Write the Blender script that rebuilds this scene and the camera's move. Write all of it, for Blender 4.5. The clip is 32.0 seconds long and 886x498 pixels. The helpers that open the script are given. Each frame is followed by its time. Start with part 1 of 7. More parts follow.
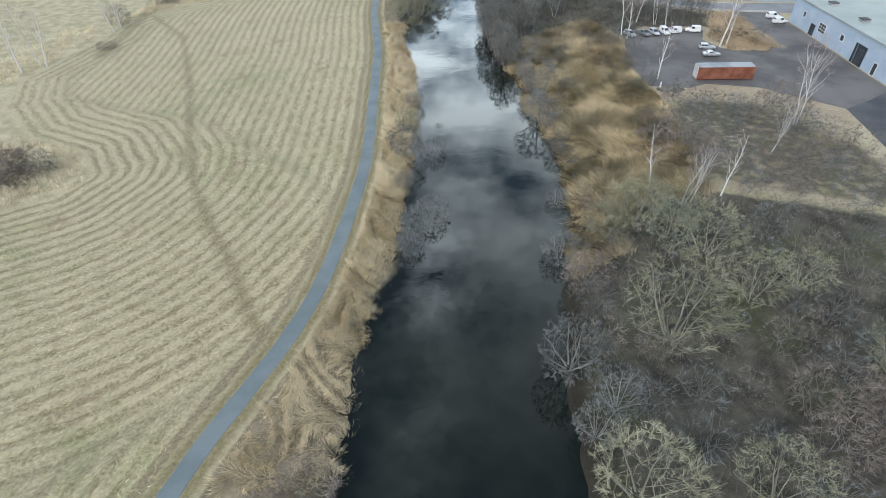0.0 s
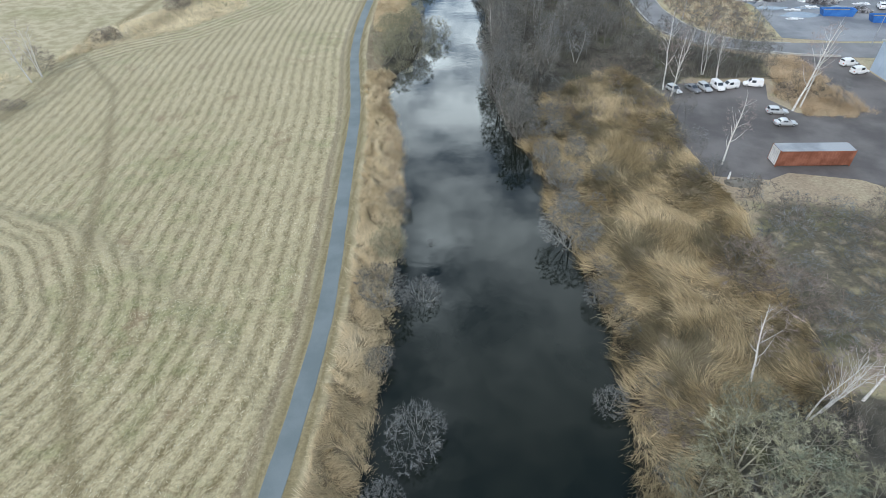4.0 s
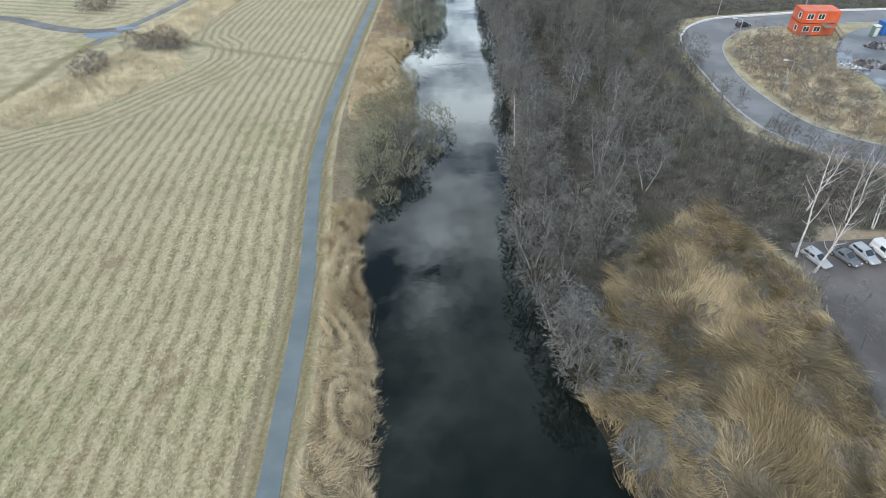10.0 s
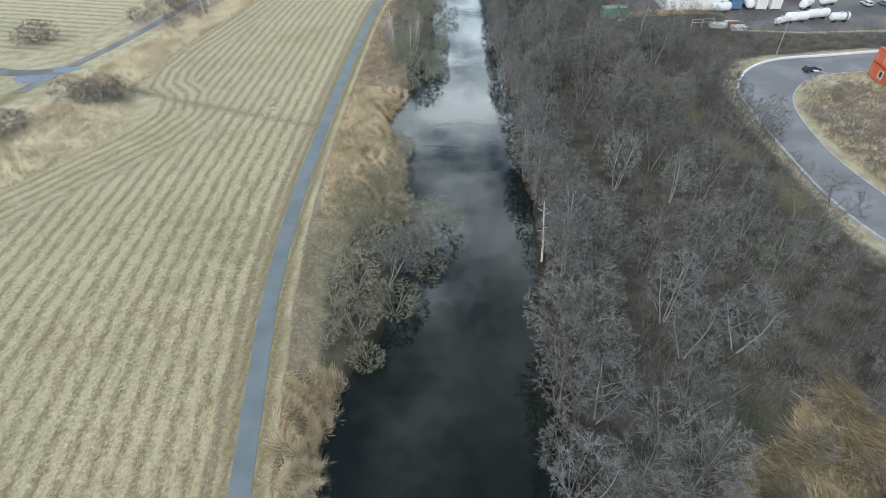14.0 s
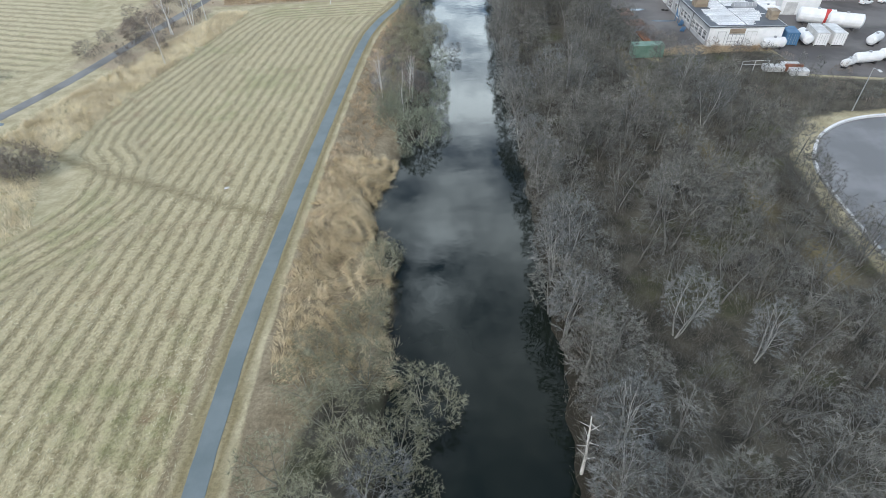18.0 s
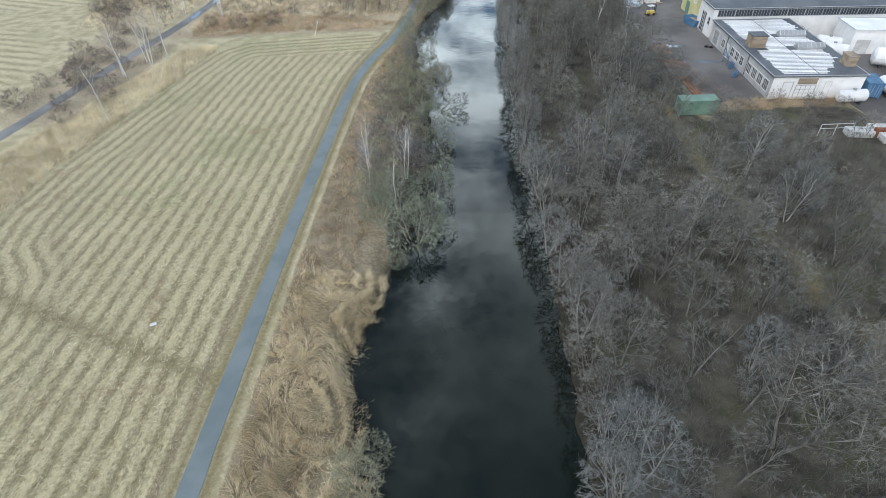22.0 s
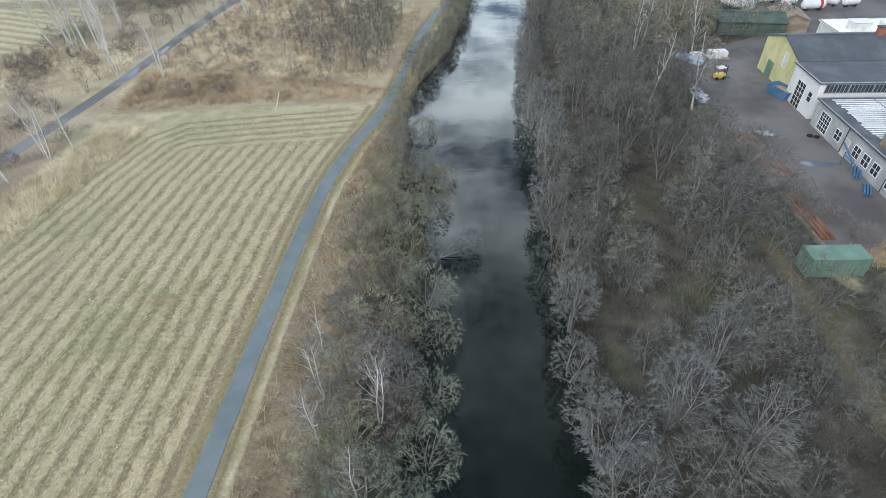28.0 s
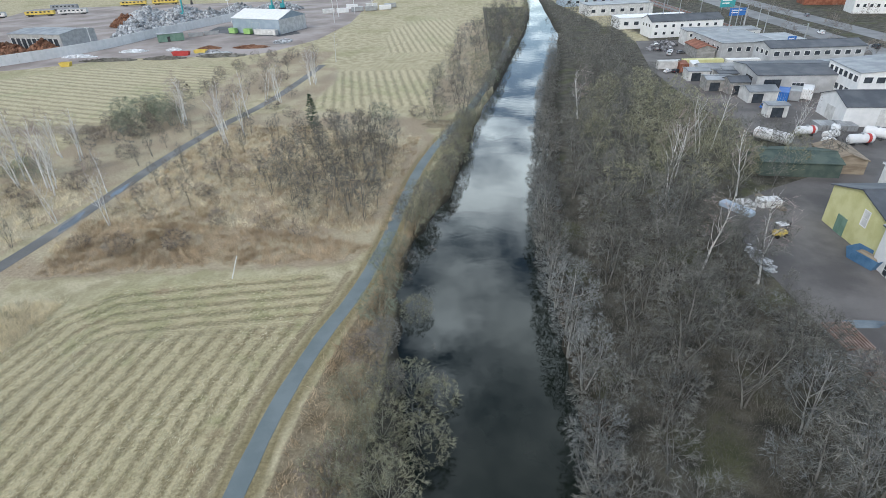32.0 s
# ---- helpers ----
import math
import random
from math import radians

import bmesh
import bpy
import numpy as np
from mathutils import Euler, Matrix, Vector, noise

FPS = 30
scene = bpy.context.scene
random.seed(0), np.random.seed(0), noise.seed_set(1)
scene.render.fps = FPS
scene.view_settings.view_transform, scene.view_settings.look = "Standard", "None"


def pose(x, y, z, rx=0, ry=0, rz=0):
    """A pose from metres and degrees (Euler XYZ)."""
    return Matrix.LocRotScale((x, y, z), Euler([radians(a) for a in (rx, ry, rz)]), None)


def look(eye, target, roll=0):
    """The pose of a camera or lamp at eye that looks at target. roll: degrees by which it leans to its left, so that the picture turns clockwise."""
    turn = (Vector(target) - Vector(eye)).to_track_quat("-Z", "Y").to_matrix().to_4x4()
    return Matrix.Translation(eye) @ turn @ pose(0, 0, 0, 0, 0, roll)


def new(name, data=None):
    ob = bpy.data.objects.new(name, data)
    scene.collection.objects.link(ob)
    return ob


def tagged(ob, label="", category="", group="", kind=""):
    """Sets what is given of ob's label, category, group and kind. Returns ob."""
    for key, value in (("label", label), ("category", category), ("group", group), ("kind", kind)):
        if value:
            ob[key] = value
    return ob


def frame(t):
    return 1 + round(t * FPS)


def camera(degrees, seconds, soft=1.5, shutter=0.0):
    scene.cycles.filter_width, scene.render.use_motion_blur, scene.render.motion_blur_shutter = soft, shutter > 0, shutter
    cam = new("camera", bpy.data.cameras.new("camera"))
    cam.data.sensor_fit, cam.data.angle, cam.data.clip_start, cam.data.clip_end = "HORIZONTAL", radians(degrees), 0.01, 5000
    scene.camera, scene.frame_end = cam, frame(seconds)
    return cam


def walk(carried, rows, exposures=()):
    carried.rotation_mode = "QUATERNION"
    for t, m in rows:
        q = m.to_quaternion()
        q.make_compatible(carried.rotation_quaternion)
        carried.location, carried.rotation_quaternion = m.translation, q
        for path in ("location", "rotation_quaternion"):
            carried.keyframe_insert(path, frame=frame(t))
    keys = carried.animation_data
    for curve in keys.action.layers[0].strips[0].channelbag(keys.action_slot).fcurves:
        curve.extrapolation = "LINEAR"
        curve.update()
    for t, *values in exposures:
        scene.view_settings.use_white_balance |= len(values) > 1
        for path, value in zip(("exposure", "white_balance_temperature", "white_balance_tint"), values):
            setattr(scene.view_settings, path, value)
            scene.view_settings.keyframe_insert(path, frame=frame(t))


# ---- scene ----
cam = camera(79.6, 32.0, 0.6)
METRES, EYE, TILT, LEAN, TURN = 267.4, 50.0, 0.0, 0.0, 3.1
ROWS = [
    (0.0, 0.0, 0.0, 0.0, -1.26, -39.71, 1.52),
    (0.5, 0.0006, 0.0183, -0.0002, -1.3, -39.75, 1.51),
    (1.0, 0.0014, 0.0368, -0.0003, -1.34, -39.82, 1.52),
    (1.5, 0.0023, 0.0552, -0.0007, -1.34, -39.82, 1.53),
    (2.0, 0.0031, 0.0738, -0.001, -1.4, -39.83, 1.54),
    (2.5, 0.004, 0.0923, -0.0011, -1.41, -39.84, 1.54),
    (3.0, 0.0045, 0.111, -0.001, -1.46, -39.88, 1.53),
    (3.5, 0.0052, 0.1296, -0.001, -1.47, -39.9, 1.55),
    (5.5, 0.0063, 0.2036, -0.0008, -1.6, -39.95, 1.41),
    (6.0, 0.0069, 0.2219, -0.0007, -1.6, -39.96, 1.43),
    (6.5, 0.0074, 0.24, -0.0008, -1.61, -39.99, 1.43),
    (7.0, 0.0078, 0.258, -0.0008, -1.61, -40.03, 1.42),
    (7.5, 0.008, 0.2759, -0.0007, -1.64, -40.09, 1.42),
    (8.0, 0.0085, 0.2933, -0.0009, -1.61, -40.07, 1.48),
    (8.5, 0.0082, 0.3106, -0.001, -1.65, -40.08, 1.42),
    (9.0, 0.0085, 0.3278, -0.0009, -1.63, -40.15, 1.45),
    (9.5, 0.0087, 0.3446, -0.0012, -1.61, -40.12, 1.46),
    (10.0, 0.0087, 0.3613, -0.0015, -1.61, -40.12, 1.44),
    (10.5, 0.0087, 0.3778, -0.0019, -1.62, -40.11, 1.43),
    (11.0, 0.0089, 0.3942, -0.0021, -1.61, -40.15, 1.42),
    (11.5, 0.0092, 0.4105, -0.0024, -1.58, -40.17, 1.45),
    (12.0, 0.0095, 0.4266, -0.0028, -1.56, -40.18, 1.45),
    (12.5, 0.01, 0.4425, -0.003, -1.53, -40.21, 1.47),
    (13.0, 0.0105, 0.4581, -0.0033, -1.52, -40.23, 1.48),
    (13.5, 0.0111, 0.4735, -0.0036, -1.51, -40.23, 1.5),
    (14.0, 0.0116, 0.4885, -0.0038, -1.51, -40.23, 1.5),
    (14.5, 0.0123, 0.5035, -0.0039, -1.5, -40.26, 1.51),
    (16.5, 0.0162, 0.5609, -0.002, -1.31, -40.54, 1.52),
    (17.0, 0.0165, 0.5754, -0.0022, -1.29, -40.55, 1.52),
    (17.5, 0.0168, 0.5898, -0.0026, -1.27, -40.52, 1.53),
    (18.0, 0.0171, 0.6043, -0.0027, -1.26, -40.57, 1.56),
    (18.5, 0.0172, 0.6186, -0.003, -1.24, -40.55, 1.55),
    (19.0, 0.0176, 0.633, -0.0035, -1.18, -40.53, 1.59),
    (19.5, 0.0179, 0.6472, -0.0037, -1.15, -40.53, 1.61),
    (20.0, 0.0178, 0.6615, -0.004, -1.16, -40.52, 1.6),
    (20.5, 0.0179, 0.6758, -0.0041, -1.15, -40.54, 1.59),
    (21.0, 0.0179, 0.69, -0.0043, -1.14, -40.52, 1.58),
    (21.5, 0.0183, 0.7044, -0.0044, -1.09, -40.55, 1.6),
    (22.0, 0.0184, 0.7187, -0.0046, -1.07, -40.55, 1.6),
    (22.5, 0.0185, 0.733, -0.005, -1.05, -40.53, 1.62),
    (23.0, 0.0185, 0.7475, -0.0051, -1.05, -40.55, 1.62),
    (23.5, 0.0185, 0.762, -0.0052, -1.04, -40.59, 1.63),
    (24.0, 0.0188, 0.7763, -0.0055, -1.0, -40.55, 1.64),
    (24.5, 0.0189, 0.7908, -0.0057, -0.99, -40.57, 1.65),
    (25.0, 0.0191, 0.8053, -0.006, -0.98, -40.56, 1.64),
    (25.5, 0.0193, 0.8198, -0.0062, -0.98, -40.57, 1.66),
    (27.5, 0.024, 0.8766, -0.0065, -0.58, -40.6, 1.96),
    (28.0, 0.0242, 0.891, -0.0068, -0.56, -40.62, 1.95),
    (28.5, 0.0246, 0.9051, -0.0071, -0.52, -40.63, 1.95),
    (29.0, 0.0247, 0.919, -0.0074, -0.51, -40.46, 1.92),
    (29.5, 0.0251, 0.9328, -0.0077, -0.46, -39.6, 1.94),
    (30.0, 0.0254, 0.9464, -0.0079, -0.43, -37.99, 1.93),
    (30.5, 0.0256, 0.9599, -0.008, -0.42, -36.22, 1.92),
    (31.0, 0.0259, 0.9732, -0.0083, -0.43, -34.43, 1.91),
    (31.5, 0.0262, 0.9864, -0.0086, -0.42, -32.66, 1.9),
    (32.0, 0.0266, 0.9993, -0.0091, -0.41, -30.93, 1.9),
]
walk(cam, [(t, pose(0, 0, EYE, TILT, LEAN, TURN) @ pose(METRES * x, METRES * y, METRES * z, 90 + pitch, roll, yaw)) for t, x, y, z, yaw, pitch, roll in ROWS],
     ((0.0, -0.13), (29.0, -0.13), (32.0, -0.28)))

# ---- world and sun ----
PLAN_UNIT = 50.0 / 42.0    # metres to one unit of the plan below
SUN_AZ, SUN_EL = radians(-146.0), radians(38.0)    # azimuth from +y towards +x; a veiled sun behind the camera, to its left
SUN_DIR = Vector((math.sin(SUN_AZ) * math.cos(SUN_EL), math.cos(SUN_AZ) * math.cos(SUN_EL), math.sin(SUN_EL)))
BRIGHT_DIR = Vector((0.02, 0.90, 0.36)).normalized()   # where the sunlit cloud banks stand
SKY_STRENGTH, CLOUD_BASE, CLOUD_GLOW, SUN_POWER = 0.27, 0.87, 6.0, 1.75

world = bpy.data.worlds.new("sky")
scene.world = world
world.use_nodes = True
wn, wl = world.node_tree.nodes, world.node_tree.links
wn.clear()


def wnode(kind, **kw):
    n = wn.new(kind)
    for k, v in kw.items():
        if k == "operation":
            n.operation = v
        elif k == "blend_type":
            n.blend_type = v
        elif k == "data_type":
            n.data_type = v
    return n


def wmath(op, a, b=None, c=None):
    n = wnode("ShaderNodeMath", operation=op)
    for i, v in enumerate((a, b, c)):
        if v is None:
            continue
        if isinstance(v, (int, float)):
            n.inputs[i].default_value = v
        else:
            wl.new(v, n.inputs[i])
    return n.outputs[0]


sky = wn.new("ShaderNodeTexSky")
sky.sky_type = "NISHITA"
sky.sun_disc = False
sky.sun_elevation = SUN_EL
sky.sun_rotation = SUN_AZ
sky.air_density, sky.dust_density = 1.0, 1.5
tc = wn.new("ShaderNodeTexCoord")
nrm = wnode("ShaderNodeVectorMath", operation="NORMALIZE")
wl.new(tc.outputs["Generated"], nrm.inputs[0])
sep = wn.new("ShaderNodeSeparateXYZ")
wl.new(nrm.outputs[0], sep.inputs[0])
zz = wmath("MAXIMUM", sep.outputs[2], 0.06)
cx, cy = wmath("DIVIDE", sep.outputs[0], zz), wmath("DIVIDE", sep.outputs[1], zz)
comb = wn.new("ShaderNodeCombineXYZ")
wl.new(cx, comb.inputs[0]), wl.new(cy, comb.inputs[1])
comb.inputs[2].default_value = 3.7
cl = wn.new("ShaderNodeTexNoise")
cl.inputs["Scale"].default_value, cl.inputs["Detail"].default_value, cl.inputs["Roughness"].default_value = 2.6, 7.0, 0.6
wl.new(comb.outputs[0], cl.inputs["Vector"])
# the cloud deck thickens towards the horizon, with a break at middle height
reach = wmath("SQRT", wmath("ADD", wmath("MULTIPLY", cx, cx), wmath("MULTIPLY", cy, cy)))
low = wn.new("ShaderNodeValToRGB")
low.color_ramp.interpolation = "EASE"
pts = low.color_ramp.elements
pts[0].position, pts[0].color = 0.10, (0.40, 0.40, 0.40, 1)
pts[1].position, pts[1].color = 0.56, (0.74, 0.74, 0.74, 1)
for pos, v in ((0.24, 0.50), (0.32, 0.57), (0.40, 0.55), (0.47, 0.68), (0.72, 0.60), (0.96, 0.40)):
    e = pts.new(pos)
    e.color = (v, v, v, 1)
wl.new(wmath("MULTIPLY", reach, 0.25), low.inputs[0])
cover = wmath("ADD", wmath("MULTIPLY", wmath("SUBTRACT", cl.outputs["Fac"], 0.5), 1.4), low.outputs["Color"])
ramp = wn.new("ShaderNodeValToRGB")
ramp.color_ramp.elements[0].position, ramp.color_ramp.elements[1].position = 0.37, 0.75
wl.new(cover, ramp.inputs[0])
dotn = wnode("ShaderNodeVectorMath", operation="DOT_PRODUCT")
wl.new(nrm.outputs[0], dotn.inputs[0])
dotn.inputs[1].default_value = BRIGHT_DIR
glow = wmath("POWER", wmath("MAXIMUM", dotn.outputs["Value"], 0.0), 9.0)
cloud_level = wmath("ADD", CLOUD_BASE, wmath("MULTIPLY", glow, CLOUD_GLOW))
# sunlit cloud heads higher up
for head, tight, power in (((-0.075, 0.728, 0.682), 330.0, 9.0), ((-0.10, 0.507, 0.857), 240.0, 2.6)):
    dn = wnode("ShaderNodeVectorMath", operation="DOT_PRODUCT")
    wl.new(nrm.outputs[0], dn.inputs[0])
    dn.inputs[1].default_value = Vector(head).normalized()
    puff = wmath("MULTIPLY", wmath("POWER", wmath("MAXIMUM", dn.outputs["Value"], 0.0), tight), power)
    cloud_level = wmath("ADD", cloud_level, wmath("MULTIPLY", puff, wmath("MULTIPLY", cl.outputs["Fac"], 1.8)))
skyb = wn.new("ShaderNodeBackground")
skyb.inputs["Strength"].default_value = SKY_STRENGTH
wl.new(sky.outputs[0], skyb.inputs["Color"])
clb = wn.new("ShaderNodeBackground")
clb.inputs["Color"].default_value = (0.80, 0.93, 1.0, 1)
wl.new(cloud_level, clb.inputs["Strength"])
mixw = wn.new("ShaderNodeMixShader")
wl.new(ramp.outputs["Color"], mixw.inputs[0])
wl.new(skyb.outputs[0], mixw.inputs[1]), wl.new(clb.outputs[0], mixw.inputs[2])
wo = wn.new("ShaderNodeOutputWorld")
wl.new(mixw.outputs[0], wo.inputs["Surface"])

sun = new("sun", bpy.data.lights.new("sun", "SUN"))
sun.data.energy, sun.data.angle, sun.data.color = SUN_POWER, radians(20), (1.0, 0.985, 0.955)
sun.matrix_world = look(SUN_DIR * 300, (0, 0, 0))

# ---- materials ----
def tree_of(name):
    m = bpy.data.materials.new(name)
    m.use_nodes = True
    m.node_tree.nodes.clear()
    return m, m.node_tree.nodes, m.node_tree.links


class Net:
    """A small writer of node nets."""

    def __init__(self, name):
        self.m, self.n, self.l = tree_of(name)
        self.out = self.n.new("ShaderNodeOutputMaterial")
        self.b = self.n.new("ShaderNodeBsdfPrincipled")
        self.l.new(self.b.outputs[0], self.out.inputs["Surface"])

    def put(self, node, socket, v):
        if isinstance(v, (int, float)):
            node.inputs[socket].default_value = v
        elif isinstance(v, tuple):
            node.inputs[socket].default_value = (*v, 1) if len(v) == 3 and node.inputs[socket].type == "RGBA" else v
        else:
            self.l.new(v, node.inputs[socket])

    def coords(self, kind="Object"):
        if kind == "Position":
            shrink = self.n.new("ShaderNodeVectorMath")
            shrink.operation = "SCALE"
            shrink.inputs["Scale"].default_value = 1 / PLAN_UNIT
            self.l.new(self.n.new("ShaderNodeNewGeometry").outputs["Position"], shrink.inputs[0])
            return shrink.outputs[0]
        return self.n.new("ShaderNodeTexCoord").outputs[kind]

    def noise(self, vec, scale, detail=4.0, rough=0.55, stretch=None, distort=0.0):
        if stretch:
            mp = self.n.new("ShaderNodeMapping")
            self.l.new(vec, mp.inputs[0])
            mp.inputs["Scale"].default_value = stretch
            vec = mp.outputs[0]
        t = self.n.new("ShaderNodeTexNoise")
        self.l.new(vec, t.inputs["Vector"])
        t.inputs["Scale"].default_value, t.inputs["Detail"].default_value = scale, detail
        t.inputs["Roughness"].default_value, t.inputs["Distortion"].default_value = rough, distort
        return t.outputs["Fac"]

    def math(self, op, a, b=0.0, clamp=False):
        t = self.n.new("ShaderNodeMath")
        t.operation, t.use_clamp = op, clamp
        self.put(t, 0, a), self.put(t, 1, b)
        return t.outputs[0]

    def step(self, v, lo, hi):
        t = self.n.new("ShaderNodeMapRange")
        t.interpolation_type = "SMOOTHSTEP"
        self.put(t, 0, v), self.put(t, 1, lo), self.put(t, 2, hi)
        return t.outputs[0]

    def mix(self, f, a, b, kind="MIX"):
        t = self.n.new("ShaderNodeMix")
        t.data_type, t.blend_type = "RGBA", kind
        self.put(t, 0, f), self.put(t, 6, a), self.put(t, 7, b)
        return t.outputs[2]

    def gain(self, col, v):
        """Multiplies a colour by a value."""
        t = self.n.new("ShaderNodeVectorMath")
        t.operation = "SCALE"
        self.put(t, 0, col), self.put(t, 3, v)
        return t.outputs[0]

    def attr(self, name):
        t = self.n.new("ShaderNodeAttribute")
        t.attribute_name = name
        return t.outputs["Fac"]

    def bump(self, h, strength, dist):
        t = self.n.new("ShaderNodeBump")
        t.inputs["Strength"].default_value, t.inputs["Distance"].default_value = strength, dist
        self.l.new(h, t.inputs["Height"])
        self.l.new(t.outputs[0], self.b.inputs["Normal"])

    def end(self, col, rough=0.85, metal=0.0, spec=0.3):
        self.put(self.b, "Base Color", col)
        self.put(self.b, "Roughness", rough), self.put(self.b, "Metallic", metal)
        self.put(self.b, "Specular IOR Level", spec)
        return self.m


def surface(name, c1, c2, big=0.6, fine=12.0, rough=0.8, metal=0.0, bump=0.02, rnd=0.0, island=0.0, stretch=None, spec=0.3, coords="Object", contrast=0.35):
    """Two colours in patches, fine grain, and a random shift from piece to piece."""
    k = Net(name)
    v = k.coords(coords)
    a, f = k.noise(v, big, 5, stretch=stretch), k.noise(v, fine, 4, stretch=stretch)
    col = k.mix(k.step(a, 0.35, 0.65), c1, c2)
    g = k.math("ADD", 1.0 - contrast / 2, k.math("MULTIPLY", f, contrast))
    if rnd:
        g = k.math("MULTIPLY", g, k.math("ADD", 1 - rnd, k.math("MULTIPLY", k.n.new("ShaderNodeObjectInfo").outputs["Random"], 2 * rnd)))
    if island:
        g = k.math("MULTIPLY", g, k.math("ADD", 1 - island, k.math("MULTIPLY", k.n.new("ShaderNodeNewGeometry").outputs["Random Per Island"], 2 * island)))
    if bump:
        k.bump(f, 0.5, bump)
    return k.end(k.gain(col, g), k.math("ADD", rough - 0.08, k.math("MULTIPLY", f, 0.16)), metal, spec)


# bark, twigs and dry growth
M_ALDER_BARK = surface("alder_bark", (0.115, 0.11, 0.098), (0.225, 0.222, 0.205), 1.5, 14, 0.9, rnd=0.2, stretch=(1, 1, 0.3))
M_ALDER_TWIG = surface("alder_twigs", (0.122, 0.120, 0.108), (0.222, 0.220, 0.20), 0.35, 3, 0.9, bump=0, rnd=0.22, island=0.48)
M_GREY_TWIG = surface("grey_twigs", (0.128, 0.134, 0.13), (0.24, 0.248, 0.242), 0.35, 3, 0.9, bump=0, rnd=0.2, island=0.48)
M_PALE_BARK = surface("pale_grey_bark", (0.23, 0.23, 0.215), (0.40, 0.40, 0.375), 1.5, 14, 0.9, rnd=0.2, stretch=(1, 1, 0.3))
M_WILLOW_BARK = surface("willow_bark", (0.20, 0.192, 0.155), (0.34, 0.335, 0.265), 1.5, 14, 0.9, rnd=0.15, stretch=(1, 1, 0.3))
M_WILLOW_TWIG = surface("willow_twigs", (0.22, 0.215, 0.14), (0.37, 0.365, 0.265), 0.35, 3, 0.9, bump=0, rnd=0.2, island=0.48)
M_GREEN_TWIG = surface("lichened_twigs", (0.185, 0.208, 0.150), (0.335, 0.368, 0.285), 0.35, 3, 0.9, bump=0, rnd=0.15, island=0.48)
M_BIRCH_BARK = surface("birch_bark", (0.56, 0.545, 0.52), (0.80, 0.79, 0.765), 2.0, 9, 0.7, rnd=0.1, stretch=(1, 1, 2.5), contrast=0.6)
M_BIRCH_TWIG = surface("birch_twigs", (0.298, 0.236, 0.219), (0.455, 0.385, 0.359), 0.35, 3, 0.9, bump=0, rnd=0.15, island=0.3)
M_BROWN_TWIG = surface("brown_twigs", (0.17, 0.142, 0.12), (0.29, 0.25, 0.218), 0.35, 3, 0.9, bump=0, rnd=0.2, island=0.5)
M_REED = surface("dry_reeds", (0.53, 0.435, 0.275), (0.72, 0.62, 0.43), 0.12, 1.2, 0.85, bump=0, island=0.3, coords="Position")
M_REED_BROWN = surface("brown_reeds", (0.40, 0.305, 0.20), (0.62, 0.50, 0.35), 0.12, 1.2, 0.85, bump=0, island=0.3, coords="Position")
M_BELT = surface("bleached_tall_grass", (0.66, 0.575, 0.41), (0.86, 0.775, 0.58), 0.12, 1.2, 0.85, bump=0, island=0.25, coords="Position")
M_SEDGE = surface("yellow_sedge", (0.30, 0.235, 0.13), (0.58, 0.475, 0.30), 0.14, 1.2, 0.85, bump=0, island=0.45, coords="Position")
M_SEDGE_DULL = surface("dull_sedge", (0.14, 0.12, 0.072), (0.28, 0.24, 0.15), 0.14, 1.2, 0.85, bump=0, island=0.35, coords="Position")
M_UNDER = surface("undergrowth_stems", (0.118, 0.110, 0.092), (0.225, 0.212, 0.182), 0.08, 1.0, 0.9, bump=0, island=0.35, coords="Position")
M_MOWN = surface("cut_grass", (0.42, 0.38, 0.245), (0.64, 0.585, 0.42), 0.10, 1.0, 0.9, bump=0, island=0.3, coords="Position")

# hard surfaces
M_ASPHALT_BLUE = surface("worn_path_asphalt", (0.145, 0.178, 0.184), (0.182, 0.216, 0.222), 0.25, 18, 0.75, bump=0.004, coords="Position", contrast=0.3)
M_ASPHALT = surface("road_asphalt", (0.18, 0.182, 0.185), (0.25, 0.252, 0.255), 0.12, 9, 0.75, bump=0.004, coords="Position", contrast=0.2)
M_ASPHALT_DARK = surface("dark_asphalt", (0.06, 0.063, 0.07), (0.10, 0.10, 0.105), 0.12, 9, 0.7, bump=0.004, coords="Position")
M_LOT = surface("gravel_lot", (0.10, 0.093, 0.09), (0.18, 0.168, 0.16), 0.10, 6, 0.85, bump=0.01, coords="Position")
M_YARD = surface("wet_yard", (0.13, 0.14, 0.155), (0.26, 0.27, 0.285), 0.08, 3, 0.6, bump=0.01, coords="Position", contrast=0.5)
M_DIRT = surface("trodden_track", (0.15, 0.15, 0.145), (0.24, 0.24, 0.235), 0.10, 3, 0.9, bump=0.01, coords="Position")
M_REDDIRT = surface("red_gravel", (0.25, 0.21, 0.19), (0.40, 0.35, 0.325), 0.05, 2, 0.9, bump=0.01, coords="Position")
M_KERB = surface("kerb_stone", (0.38, 0.38, 0.37), (0.5, 0.5, 0.48), 0.8, 12, 0.85)
M_PUDDLE = surface("puddle", (0.10, 0.13, 0.16), (0.14, 0.17, 0.2), 0.5, 3, 0.12, bump=0, coords="Position", spec=0.6)
M_WHITE = surface("white_paint", (0.74, 0.75, 0.75), (0.82, 0.82, 0.82), 0.7, 6, 0.6, contrast=0.12, rnd=0.05)
M_OFFWHITE = surface("dirty_white", (0.55, 0.55, 0.54), (0.72, 0.72, 0.71), 0.7, 6, 0.6, contrast=0.25, rnd=0.1)
